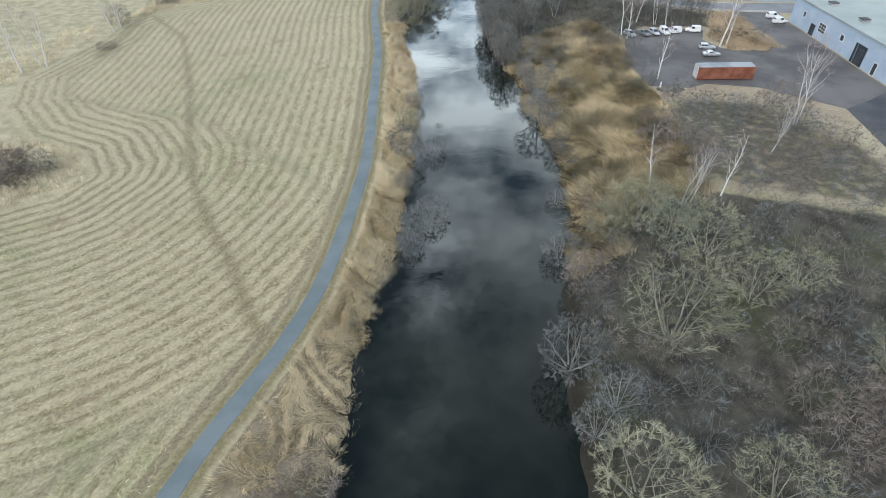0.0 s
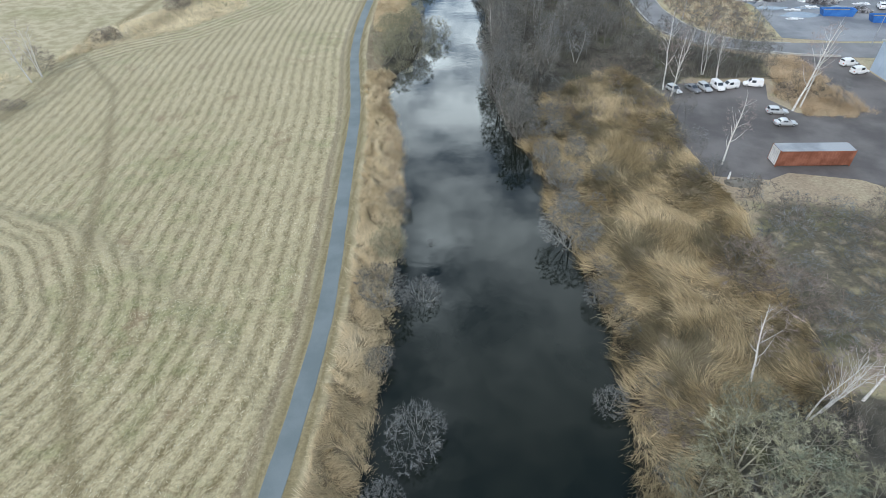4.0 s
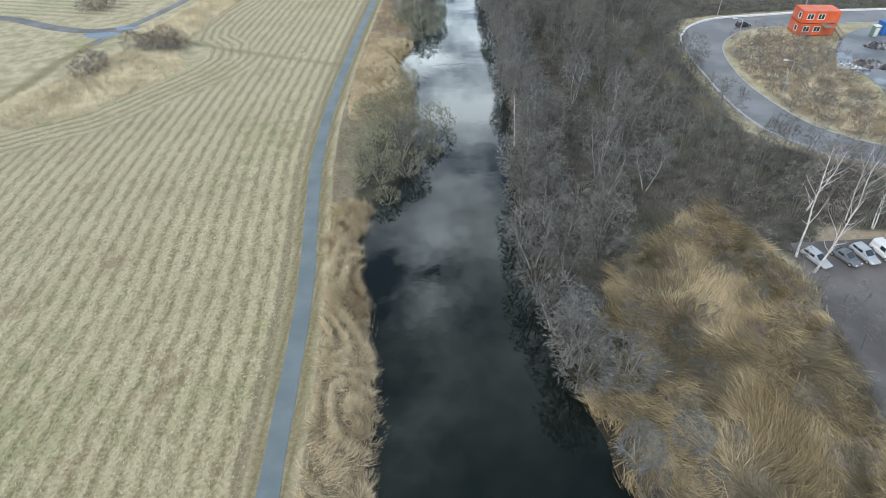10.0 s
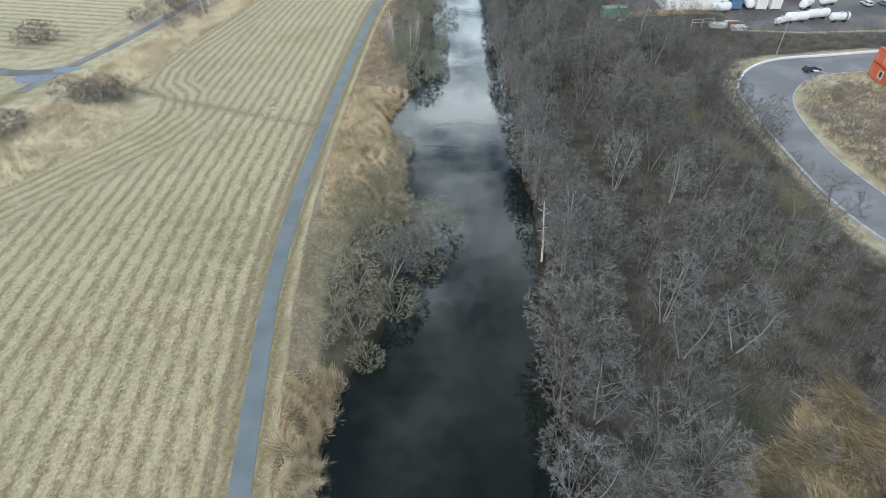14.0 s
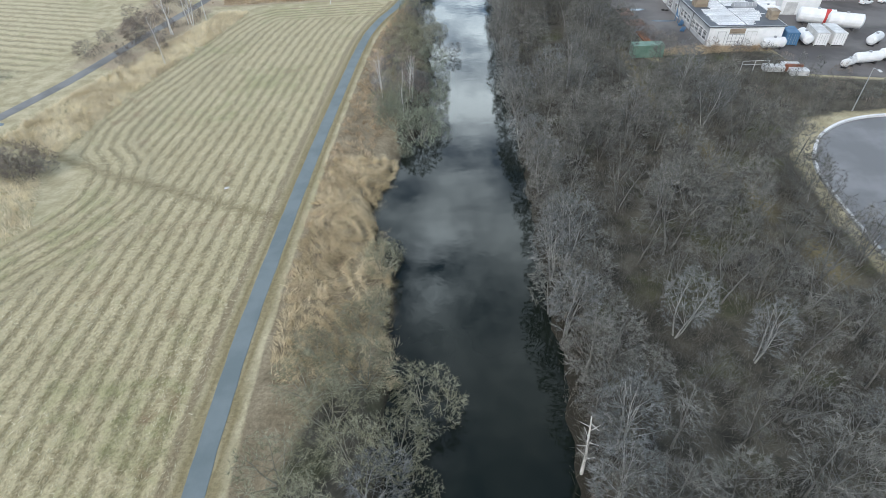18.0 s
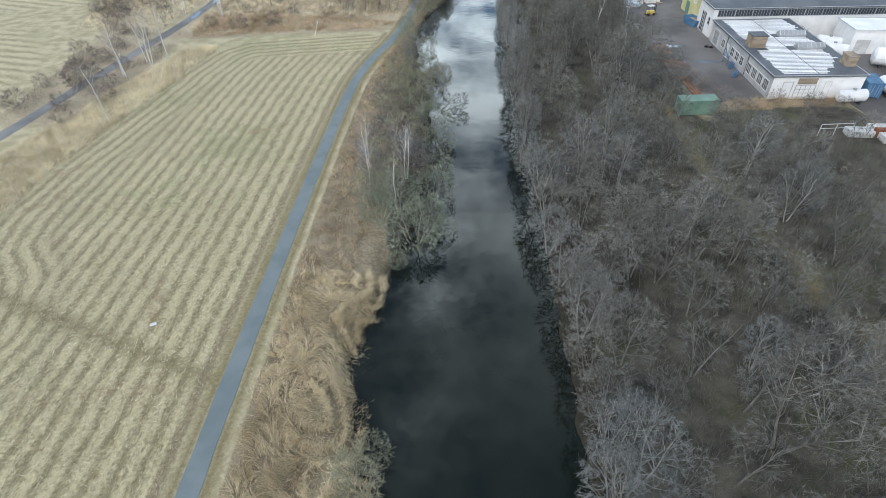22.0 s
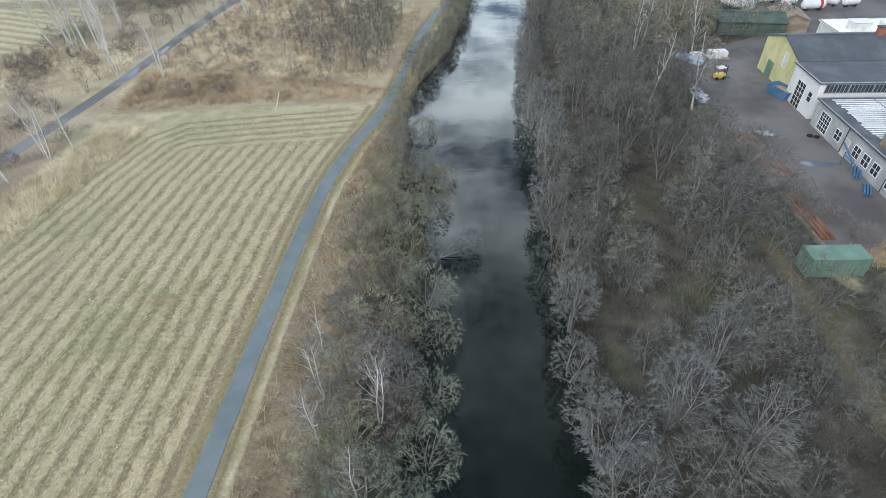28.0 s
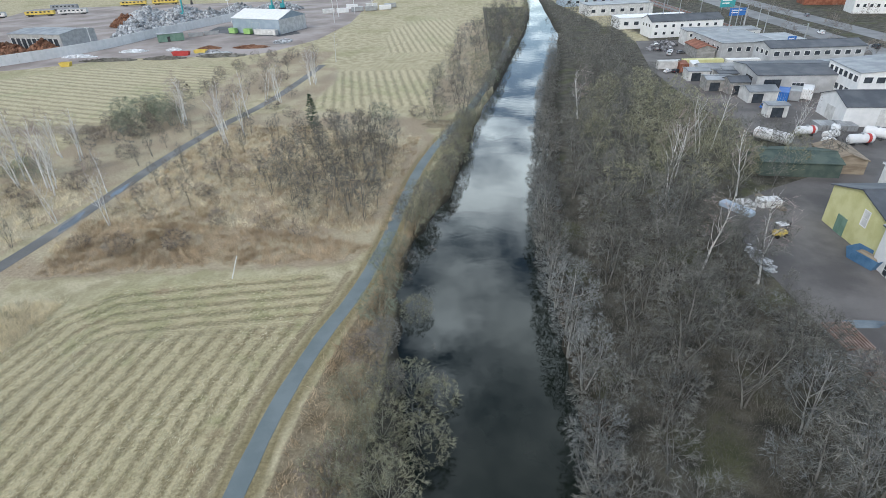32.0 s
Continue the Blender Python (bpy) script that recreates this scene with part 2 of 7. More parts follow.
M_GREYWALL = surface("grey_render", (0.40, 0.41, 0.42), (0.52, 0.53, 0.54), 0.4, 6, 0.8, contrast=0.2, rnd=0.08)
M_BLUEWALL = surface("pale_blue_cladding", (0.38, 0.47, 0.58), (0.45, 0.54, 0.64), 0.3, 5, 0.55, contrast=0.12)
M_YELLOW = surface("yellow_render", (0.58, 0.56, 0.27), (0.68, 0.66, 0.36), 0.4, 6, 0.8, contrast=0.15)
M_ROOF_DARK = surface("dark_roof_felt", (0.085, 0.095, 0.11), (0.13, 0.14, 0.155), 0.25, 5, 0.7, contrast=0.25, rnd=0.15)
M_ROOF_GREY = surface("grey_roof_sheet", (0.22, 0.24, 0.26), (0.34, 0.36, 0.38), 0.25, 5, 0.55, contrast=0.25, rnd=0.2)
M_ROOF_PALE = surface("pale_green_roof", (0.34, 0.38, 0.36), (0.42, 0.46, 0.43), 0.12, 4, 0.8, contrast=0.15)
M_ROOF_WHITE = surface("bleached_roof_rib", (0.74, 0.75, 0.76), (0.86, 0.86, 0.86), 0.3, 4, 0.6, contrast=0.3, rnd=0.12)
M_RUST = surface("rusty_steel", (0.20, 0.075, 0.045), (0.31, 0.13, 0.085), 0.6, 9, 0.85, contrast=0.5, rnd=0.1)
M_RUSTPILE = surface("rusty_scrap", (0.16, 0.075, 0.045), (0.30, 0.16, 0.10), 0.3, 2, 0.9, contrast=0.6, island=0.4)
M_SCRAP = surface("mixed_scrap", (0.28, 0.29, 0.30), (0.50, 0.51, 0.52), 0.3, 2, 0.6, contrast=0.6, island=0.5)
M_SCRAP_DARK = surface("dark_car_scrap", (0.06, 0.06, 0.065), (0.30, 0.30, 0.31), 0.5, 3, 0.6, contrast=0.7, island=0.6)
M_GREYWOOD = surface("silvered_timber", (0.22, 0.215, 0.205), (0.34, 0.335, 0.32), 1.2, 16, 0.85, stretch=(0.3, 1, 1), rnd=0.15)
M_NEEDLES = surface("spruce_needles", (0.045, 0.075, 0.045), (0.09, 0.125, 0.075), 0.5, 4, 0.85, bump=0, island=0.3)
M_DULLRUST = surface("weathered_rust", (0.20, 0.135, 0.11), (0.30, 0.22, 0.19), 0.6, 9, 0.85, contrast=0.5, rnd=0.15)
M_PLASTIC = surface("white_sheeting", (0.6, 0.61, 0.62), (0.8, 0.81, 0.82), 0.5, 4, 0.5, contrast=0.3, island=0.3)
M_TEALSIGN = surface("teal_sign_paint", (0.05, 0.33, 0.36), (0.07, 0.38, 0.41), 0.5, 7, 0.5, contrast=0.1)
M_HANGAR = surface("blue_grey_sheet", (0.27, 0.34, 0.41), (0.33, 0.40, 0.47), 0.3, 5, 0.55, contrast=0.12)
M_LIME = surface("lime_bin_paint", (0.28, 0.5, 0.16), (0.36, 0.58, 0.22), 0.5, 7, 0.5, contrast=0.15)
M_ORANGE = surface("orange_container_paint", (0.62, 0.115, 0.04), (0.72, 0.16, 0.07), 0.5, 7, 0.5, contrast=0.15)
M_BLUE = surface("blue_container_paint", (0.03, 0.13, 0.42), (0.05, 0.19, 0.52), 0.5, 7, 0.5, contrast=0.2)
M_BLUE_DULL = surface("worn_blue_paint", (0.06, 0.15, 0.27), (0.10, 0.21, 0.35), 0.5, 7, 0.6, contrast=0.35)
M_GREEN = surface("faded_green_paint", (0.14, 0.24, 0.19), (0.20, 0.31, 0.25), 0.5, 7, 0.7, contrast=0.3)
M_MOSSROOF = surface("mossy_roof", (0.07, 0.10, 0.09), (0.11, 0.14, 0.12), 0.5, 7, 0.9, contrast=0.4)
M_RED = surface("red_paint", (0.45, 0.05, 0.05), (0.55, 0.08, 0.07), 0.5, 7, 0.5, contrast=0.2)
M_YELLOWPAINT = surface("yellow_machine_paint", (0.65, 0.48, 0.10), (0.75, 0.58, 0.16), 0.5, 7, 0.5, contrast=0.2)
M_STEEL = surface("galvanised_steel", (0.36, 0.37, 0.38), (0.48, 0.49, 0.5), 0.6, 10, 0.5, metal=0.4, contrast=0.2)
M_DARK = surface("dark_steel", (0.035, 0.035, 0.04), (0.07, 0.07, 0.075), 0.6, 10, 0.6, contrast=0.2)
M_TYRE = surface("tyre_rubber", (0.02, 0.02, 0.02), (0.035, 0.035, 0.035), 2, 14, 0.85)
M_TIMBER = surface("weathered_timber", (0.24, 0.19, 0.14), (0.36, 0.30, 0.23), 1.2, 16, 0.85, stretch=(0.3, 1, 1))
M_LAMPGLASS = surface("lamp_glass", (0.6, 0.6, 0.58), (0.7, 0.7, 0.68), 3, 12, 0.2, bump=0)
M_TAIL = surface("tail_lamp", (0.4, 0.02, 0.02), (0.5, 0.03, 0.03), 3, 12, 0.25, bump=0)
M_GLASS = surface("window_glass", (0.035, 0.045, 0.055), (0.06, 0.07, 0.085), 0.6, 2, 0.1, bump=0, spec=0.6)
M_SILVER = surface("silver_car_paint", (0.50, 0.52, 0.53), (0.56, 0.58, 0.59), 1, 30, 0.3, metal=0.35, bump=0, contrast=0.06)
M_CARWHITE = surface("white_car_paint", (0.76, 0.77, 0.78), (0.8, 0.81, 0.82), 1, 30, 0.3, bump=0, contrast=0.05)
M_CARDARK = surface("dark_car_paint", (0.03, 0.035, 0.045), (0.045, 0.05, 0.06), 1, 30, 0.25, bump=0, contrast=0.1)
M_CARGREY = surface("grey_car_paint", (0.17, 0.18, 0.2), (0.22, 0.23, 0.25), 1, 30, 0.3, metal=0.3, bump=0, contrast=0.1)


def ground_material():
    k = Net("meadow_and_litter")
    v = k.coords("Position")
    big, mid, fine, tiny = k.noise(v, 0.035, 4), k.noise(v, 0.35, 5), k.noise(v, 2.6, 5, 0.65), k.noise(v, 7.0, 4, 0.75)
    # mown rows
    sway = k.math("MULTIPLY", 1.0, k.math("MULTIPLY", k.math("SUBTRACT", k.noise(v, 0.22, 5, 0.62), 0.5), 0.55))
    wave_a = k.math("SINE", k.math("MULTIPLY", k.math("ADD", k.attr("row"), sway), 2 * math.pi))
    wave_b = k.math("SINE", k.math("MULTIPLY", k.math("ADD", k.attr("rowb"), sway), 2 * math.pi))
    wave = k.math("ADD", k.math("MULTIPLY", wave_a, k.attr("head")), k.math("MULTIPLY", wave_b, k.math("SUBTRACT", 1.0, k.attr("head"))))
    wave = k.math("MULTIPLY", wave, k.math("ADD", 0.72, k.math("MULTIPLY", k.attr("rowc"), 0.28)))
    lane = k.math("ADD", k.math("MULTIPLY", k.attr("row"), k.attr("head")), k.math("MULTIPLY", k.attr("rowb"), k.math("SUBTRACT", 1.0, k.attr("head"))))
    drawn = k.n.new("ShaderNodeCombineXYZ")
    flat = k.n.new("ShaderNodeSeparateXYZ")
    k.l.new(v, flat.inputs[0])
    k.put(drawn, 0, k.math("MULTIPLY", k.math("ADD", lane, k.math("MULTIPLY", sway, 0.5)), 3.4)), k.put(drawn, 1, k.math("MULTIPLY", flat.outputs[1], 0.55)), k.put(drawn, 2, k.math("MULTIPLY", flat.outputs[0], 0.55))
    streak = k.noise(drawn.outputs[0], 1.0, 5, 0.68)
    ridge = k.step(k.math("ADD", k.math("MULTIPLY", wave, 0.85), k.math("ADD", k.math("MULTIPLY", k.math("SUBTRACT", fine, 0.5), 4.4), k.math("MULTIPLY", k.math("SUBTRACT", streak, 0.5), 6.5))), -2.1, 1.2)
    dark = k.math("MULTIPLY", k.step(k.math("ADD", wave, k.math("MULTIPLY", k.math("SUBTRACT", k.noise(v, 0.9, 4, 0.65), 0.5), 3.2)), -0.2, -1.5), k.math("MULTIPLY", k.attr("rowc"), 0.7))
    green = k.step(k.math("ADD", big, k.math("MULTIPLY", k.math("SUBTRACT", mid, 0.5), 0.7)), 0.50, 0.72)
    stubble = k.mix(green, (0.215, 0.173, 0.088), (0.165, 0.165, 0.07))
    straw = k.mix(green, (0.475, 0.408, 0.252), (0.37, 0.34, 0.185))
    fld = k.mix(ridge, stubble, straw)
    fld = k.mix(dark, fld, (0.215, 0.185, 0.11))
    speck = k.step(k.noise(v, 4.5, 3, 0.75), 0.60, 0.70)
    fld = k.mix(k.math("MULTIPLY", speck, 0.55), fld, (0.58, 0.53, 0.38))
    fld = k.mix(k.math("MULTIPLY", k.step(k.noise(v, 3.4, 3, 0.75), 0.40, 0.31), 0.55), fld, (0.215, 0.195, 0.105))
    fld = k.mix(k.math("MULTIPLY", k.step(k.noise(v, 0.12, 5, 0.7), 0.57, 0.71), 0.75), fld, (0.24, 0.17, 0.10))
    # unmown grass, wood floor with crown shade put into its tone, reed litter, bank mud
    rough_grass = k.mix(k.step(mid, 0.35, 0.65), (0.355, 0.31, 0.195), (0.50, 0.44, 0.295))
    rough_grass = k.mix(k.math("MULTIPLY", k.step(big, 0.5, 0.7), 0.5), rough_grass, (0.25, 0.25, 0.12))
    shaded_floor = k.mix(k.step(mid, 0.3, 0.7), (0.050, 0.048, 0.040), (0.128, 0.118, 0.092))
    shaded_floor = k.mix(k.math("MULTIPLY", k.step(k.noise(v, 0.11, 4), 0.52, 0.68), 0.6), shaded_floor, (0.10, 0.11, 0.05))
    litter = k.mix(k.step(mid, 0.3, 0.7), k.mix(fine, (0.12, 0.095, 0.06), (0.24, 0.195, 0.13)), k.mix(fine, (0.20, 0.165, 0.11), (0.40, 0.34, 0.235)))
    mud = k.mix(mid, (0.022, 0.02, 0.015), (0.05, 0.045, 0.034))
    col = k.mix(k.attr("field"), rough_grass, fld)
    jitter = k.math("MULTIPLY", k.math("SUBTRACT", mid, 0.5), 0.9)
    col = k.mix(k.step(k.math("ADD", k.attr("wood"), jitter), 0.35, 0.65), col, shaded_floor)
    col = k.mix(k.step(k.math("ADD", k.attr("reed"), jitter), 0.35, 0.65), col, litter)
    heath = k.mix(k.step(k.noise(v, 0.09, 4, 0.6), 0.42, 0.62), k.mix(fine, (0.25, 0.195, 0.13), (0.46, 0.38, 0.275)), k.mix(fine, (0.33, 0.28, 0.185), (0.54, 0.47, 0.33)))
    col = k.mix(k.step(k.math("ADD", k.attr("heath"), jitter), 0.35, 0.65), col, heath)
    col = k.mix(k.math("MULTIPLY", k.attr("trod"), 0.92), col, k.mix(fine, (0.135, 0.115, 0.055), (0.28, 0.225, 0.125)))
    col = k.mix(k.math("MULTIPLY", k.step(k.math("ADD", k.attr("edge"), jitter), 0.3, 0.7), 0.7), col, k.mix(fine, (0.16, 0.12, 0.075), (0.30, 0.245, 0.155)))
    col = k.mix(k.attr("mud"), col, mud)
    col = k.gain(col, k.math("ADD", 0.05, k.math("ADD", k.math("MULTIPLY", fine, 0.88), k.math("MULTIPLY", tiny, 1.02))))
    h = k.math("ADD", k.math("MULTIPLY", fine, 0.10), k.math("MULTIPLY", tiny, 0.05))
    h = k.math("ADD", h, k.math("MULTIPLY", k.math("MULTIPLY", ridge, k.attr("field")), 0.09))
    k.bump(h, 0.7, 1.0)
    k.put(k.b, "Sheen Weight", k.math("MULTIPLY", k.attr("field"), 0.30)), k.put(k.b, "Sheen Roughness", 0.45), k.put(k.b, "Sheen Tint", (0.95, 0.9, 0.75))
    return k.end(col, 0.95, 0.0, 0.15)


def water_material():
    k = Net("river_water")
    v = k.coords("Position")
    ripple = k.math("ADD", k.noise(v, 0.5, 3, 0.5, distort=0.6), k.math("MULTIPLY", k.noise(v, 2.2, 2), 0.25))
    swirl = k.noise(v, 0.16, 3, 0.5, distort=1.2)
    k.bump(k.math("ADD", k.math("MULTIPLY", ripple, 0.35), swirl), 0.10, 0.12)
    k.put(k.b, "IOR", 1.33)
    col = k.mix(swirl, (0.005, 0.008, 0.006), (0.009, 0.013, 0.009))
    return k.end(col, 0.025, 0.0, 0.5)


M_GROUND, M_WATER = ground_material(), water_material()

# ---- builders ----
rng = np.random.default_rng(7)


def mesh_of(name, verts, faces, material, smooth=False):
    me = bpy.data.meshes.new(name)
    if isinstance(faces, np.ndarray):
        nv, nf, k = len(verts), len(faces), faces.shape[1]
        me.vertices.add(nv)
        me.vertices.foreach_set("co", np.asarray(verts, np.float32).ravel())
        me.loops.add(nf * k)
        me.loops.foreach_set("vertex_index", faces.astype(np.int32).ravel())
        me.polygons.add(nf)
        me.polygons.foreach_set("loop_start", np.arange(0, nf * k, k, dtype=np.int32))
        me.polygons.foreach_set("loop_total", np.full(nf, k, np.int32))
        me.update(calc_edges=True)
    else:
        me.from_pydata([tuple(v) for v in verts], [], faces)
    me.materials.append(material)
    if smooth:
        me.polygons.foreach_set("use_smooth", np.ones(len(me.polygons), bool))
    return me


def part(name, data, material, parent=None, label="", at=None):
    """One mesh object under a thing or a part. data: (verts, faces) or a mesh."""
    me = data if isinstance(data, bpy.types.Mesh) else mesh_of(name, data[0], data[1], material)
    ob = new(name, me)
    if parent is not None:
        ob.parent = parent
    if at is not None:
        ob.matrix_basis = at
    if label:
        ob["label"] = label
    return ob


def thing(name, at, label, category, group=""):
    e = new(name)
    e.empty_display_size = 0.5
    e.matrix_basis = at
    return tagged(e, label, category, group)


def box(x0, x1, y0, y1, z0, z1, bev=0.0):
    """A block; bev chamfers its upright and top edges."""
    if not bev:
        v = [(x, y, z) for z in (z0, z1) for x, y in ((x0, y0), (x1, y0), (x1, y1), (x0, y1))]
        return v, [(3, 2, 1, 0), (4, 5, 6, 7), (0, 1, 5, 4), (1, 2, 6, 5), (2, 3, 7, 6), (3, 0, 4, 7)]
    b = bev

    def ring(i, z):
        return [(x0 + i + b, y0 + i, z), (x1 - i - b, y0 + i, z), (x1 - i, y0 + i + b, z), (x1 - i, y1 - i - b, z),
                (x1 - i - b, y1 - i, z), (x0 + i + b, y1 - i, z), (x0 + i, y1 - i - b, z), (x0 + i, y0 + i + b, z)]
    v = ring(0, z0) + ring(0, z1 - b) + ring(b, z1)
    f = [tuple(range(7, -1, -1)), tuple(range(16, 24))]
    for k in (0, 8):
        f += [(k + i, k + (i + 1) % 8, k + 8 + (i + 1) % 8, k + 8 + i) for i in range(8)]
    return v, f


def join(*pieces):
    v, f = [], []
    for pv, pf in pieces:
        n = len(v)
        v += list(pv)
        f += [tuple(i + n for i in q) for q in pf]
    return v, f


def tube(p0, p1, r0, r1=None, sides=8, caps=True):
    p0, p1 = Vector(p0), Vector(p1)
    r1 = r0 if r1 is None else r1
    d = (p1 - p0).normalized()
    u = d.orthogonal().normalized()
    w = d.cross(u)
    v = [tuple(p + (u * math.cos(a) + w * math.sin(a)) * r) for p, r in ((p0, r0), (p1, r1)) for a in [2 * math.pi * i / sides for i in range(sides)]]
    f = [(i, (i + 1) % sides, sides + (i + 1) % sides, sides + i) for i in range(sides)]
    if caps:
        f += [tuple(range(sides - 1, -1, -1)), tuple(range(sides, 2 * sides))]
    return v, f


def slab(poly, z0, z1):
    n = len(poly)
    v = [(x, y, z) for z in (z0, z1) for x, y in poly]
    return v, [tuple(range(n - 1, -1, -1)), tuple(range(n, 2 * n))] + [(i, (i + 1) % n, n + (i + 1) % n, n + i) for i in range(n)]


def spline(pts, step=2.0):
    """Points at even steps on a smooth curve through pts."""
    p = np.array(pts, float)
    p = np.vstack([2 * p[0] - p[1], p, 2 * p[-1] - p[-2]])
    out = []
    for i in range(1, len(p) - 2):
        n = max(2, int(np.linalg.norm(p[i + 1] - p[i]) / step))
        for t in np.arange(n) / n:
            a, b, c, d = p[i - 1], p[i], p[i + 1], p[i + 2]
            out.append(0.5 * (2 * b + (c - a) * t + (2 * a - 5 * b + 4 * c - d) * t * t + (3 * b - a - 3 * c + d) * t ** 3))
    out.append(p[-2])
    return np.array(out)


def sides_of(c, half):
    t = np.gradient(c, axis=0)
    t /= np.linalg.norm(t, axis=1)[:, None]
    n = np.stack([-t[:, 1], t[:, 0]], 1)
    half = np.asarray(half, float).reshape(-1, 1)
    return c + n * half, c - n * half


def ribbon(left, right, z1, z0):
    """A strip with thickness between two lines of points."""
    n = len(left)
    v = [(x, y, z1) for x, y in left] + [(x, y, z1) for x, y in right] + [(x, y, z0) for x, y in left] + [(x, y, z0) for x, y in right]
    f = []
    for i in range(n - 1):
        f += [(i, n + i, n + i + 1, i + 1), (2 * n + i, i, i + 1, 2 * n + i + 1), (n + i, 3 * n + i, 3 * n + i + 1, n + i + 1)]
    return v, f


def inside(poly, x, y):
    r = np.zeros(np.shape(x), bool)
    for (ax, ay), (bx, by) in zip(poly, poly[1:] + poly[:1]):
        if ay != by:
            r ^= ((ay > y) != (by > y)) & (x < (bx - ax) * (y - ay) / (by - ay) + ax)
    return r


def dist_line(pts, x, y):
    d = np.full(np.shape(x), 1e9)
    for (ax, ay), (bx, by) in zip(pts[:-1], pts[1:]):
        ux, uy = bx - ax, by - ay
        t = np.clip(((x - ax) * ux + (y - ay) * uy) / (ux * ux + uy * uy + 1e-9), 0, 1)
        d = np.minimum(d, np.hypot(x - ax - t * ux, y - ay - t * uy))
    return d


def soft(poly, x, y, w=1.0):
    """1 inside a polygon, 0 outside, over a margin w."""
    d = dist_line(poly + poly[:1], x, y)
    return np.clip(0.5 + np.where(inside(poly, x, y), d, -d) / (2 * w), 0, 1)


# ---- plan ----
PATH_LINE = [(-26.5, 8), (-23.2, 22), (-20.8, 29), (-18.4, 36), (-16.7, 44), (-15.8, 55), (-15.4, 69), (-16, 80), (-17, 91), (-18.3, 105), (-19.9, 122),
             (-22.5, 138), (-24.4, 150), (-25.6, 163), (-26.3, 177), (-26.7, 205), (-26.6, 236), (-26.3, 250), (-25.6, 261), (-23.8, 271), (-21.4, 280),
             (-19.4, 293), (-17.2, 318), (-14.5, 333), (-11, 346), (-7, 362), (-1, 392), (5, 430), (10, 470)]
LEFT_BANK = [(-11, -20), (-11, 22), (-11.2, 33), (-10.8, 41), (-9.6, 47), (-9.0, 56), (-8.6, 71), (-9.2, 91), (-10.2, 101), (-11, 110), (-12.2, 118), (-14.6, 126),
             (-16, 134), (-14, 141), (-11, 148), (-10, 158), (-11, 169), (-12.6, 180), (-14.5, 188), (-16.2, 193), (-14.6, 199), (-13.4, 206), (-11, 216),
             (-9.8, 232), (-11, 250), (-14, 266), (-16, 282), (-15.5, 294), (-12.5, 304), (-10, 312), (-8, 330), (-4.5, 358), (2, 390), (9, 430), (15.5, 470),
             (22, 513), (27, 560), (33, 680)]
RIGHT_BANK = [(10.5, -20), (10, 20), (9.5, 33), (11.5, 45), (14.2, 57), (14.8, 70), (13.5, 81), (11, 91), (11, 101), (9, 109), (7.2, 116), (5.8, 123), (5, 135),
              (5, 152), (6, 166), (5.2, 182), (5, 210), (4.6, 230), (4, 252), (4, 284), (6, 308), (8.2, 323), (13, 360), (19.5, 400), (26, 440), (31, 478),
              (34, 542), (39, 680)]
FIELD_LEFT = [(-110, -10), (-100, 40), (-76, 54), (-66, 58.5), (-59.5, 62.5), (-57.5, 68), (-63, 75), (-76, 81), (-81, 86), (-87, 92), (-94, 106), (-92, 117), (-90, 132),
              (-92, 143), (-89, 152), (-83, 160), (-77, 165), (-71, 169), (-65, 180), (-60, 189), (-58.5, 195), (-60, 201), (-65, 206), (-67, 215), (-66.5, 228), (-63, 250),
              (-61.5, 264), (-59, 275), (-54, 280.5), (-40, 283), (-27, 285)]
FIELD = FIELD_LEFT + [(-23.6, 280), (-25.9, 271), (-27.8, 261), (-28.5, 250), (-28.8, 236), (-28.9, 205), (-28.5, 177), (-27.8, 163), (-26.6, 150), (-24.7, 138),
                      (-22.1, 122), (-20.5, 105), (-19.2, 91), (-18.2, 80), (-17.6, 69), (-18, 55), (-18.9, 44), (-20.6, 36), (-23, 29), (-25.4, 22), (-29, 6), (-30, -10)]
FAR_FIELD = [(-260, 300), (-150, 300), (-108, 312), (-101, 330), (-104, 350), (-102, 360), (-98, 368), (-89, 376), (-88, 408), (-98, 428), (-122, 432), (-146, 431), (-172, 417), (-260, 360)]
WEST_FIELD = [(-260, 205), (-118, 226), (-96, 228), (-92, 248), (-96, 272), (-112, 292), (-260, 290)]
STRIP_FIELD = [(-52, 364), (-49, 391), (-54, 419), (-25, 416), (-17, 392), (-18, 364), (-34, 358)]
NORTH_FIELD = [(-38, 430), (-18, 430), (-14, 479), (-17, 534), (-45, 520), (-44, 462)]
TRACK = [(-135, 229), (-122, 226), (-107, 218.6), (-96, 215.2), (-87, 216.2)]
TRACK_MAIN = [(-89.2, 205.6), (-87.6, 213), (-85.8, 220), (-82.3, 234.5), (-80.3, 248), (-78.6, 262), (-76, 280), (-74, 296), (-73, 312), (-71.8, 330), (-69, 350), (-64, 372), (-61.5, 395), (-60, 420)]
GRASS_TRACK = [(-84, 120), (-88, 150), (-89.7, 175), (-90.6, 193), (-89.2, 206)]
CROSS_PATH = [(-85, 214), (-76, 210), (-66, 205.5), (-55, 200.5), (-44, 196.3), (-36, 193.2), (-28.5, 190.5)]
RIDE = [(28.0, 248), (29.4, 238), (29.0, 225), (31.4, 211.5), (33.4, 200), (35.6, 190), (39, 174), (42, 160)]
FIELD_TRAIL = [(-94, 168), (-90, 156), (-79, 143), (-70, 133), (-62.5, 117), (-56, 103), (-50, 88), (-45.5, 77), (-40.5, 66), (-34, 55.5), (-28, 47), (-24, 40), (-21, 36)]
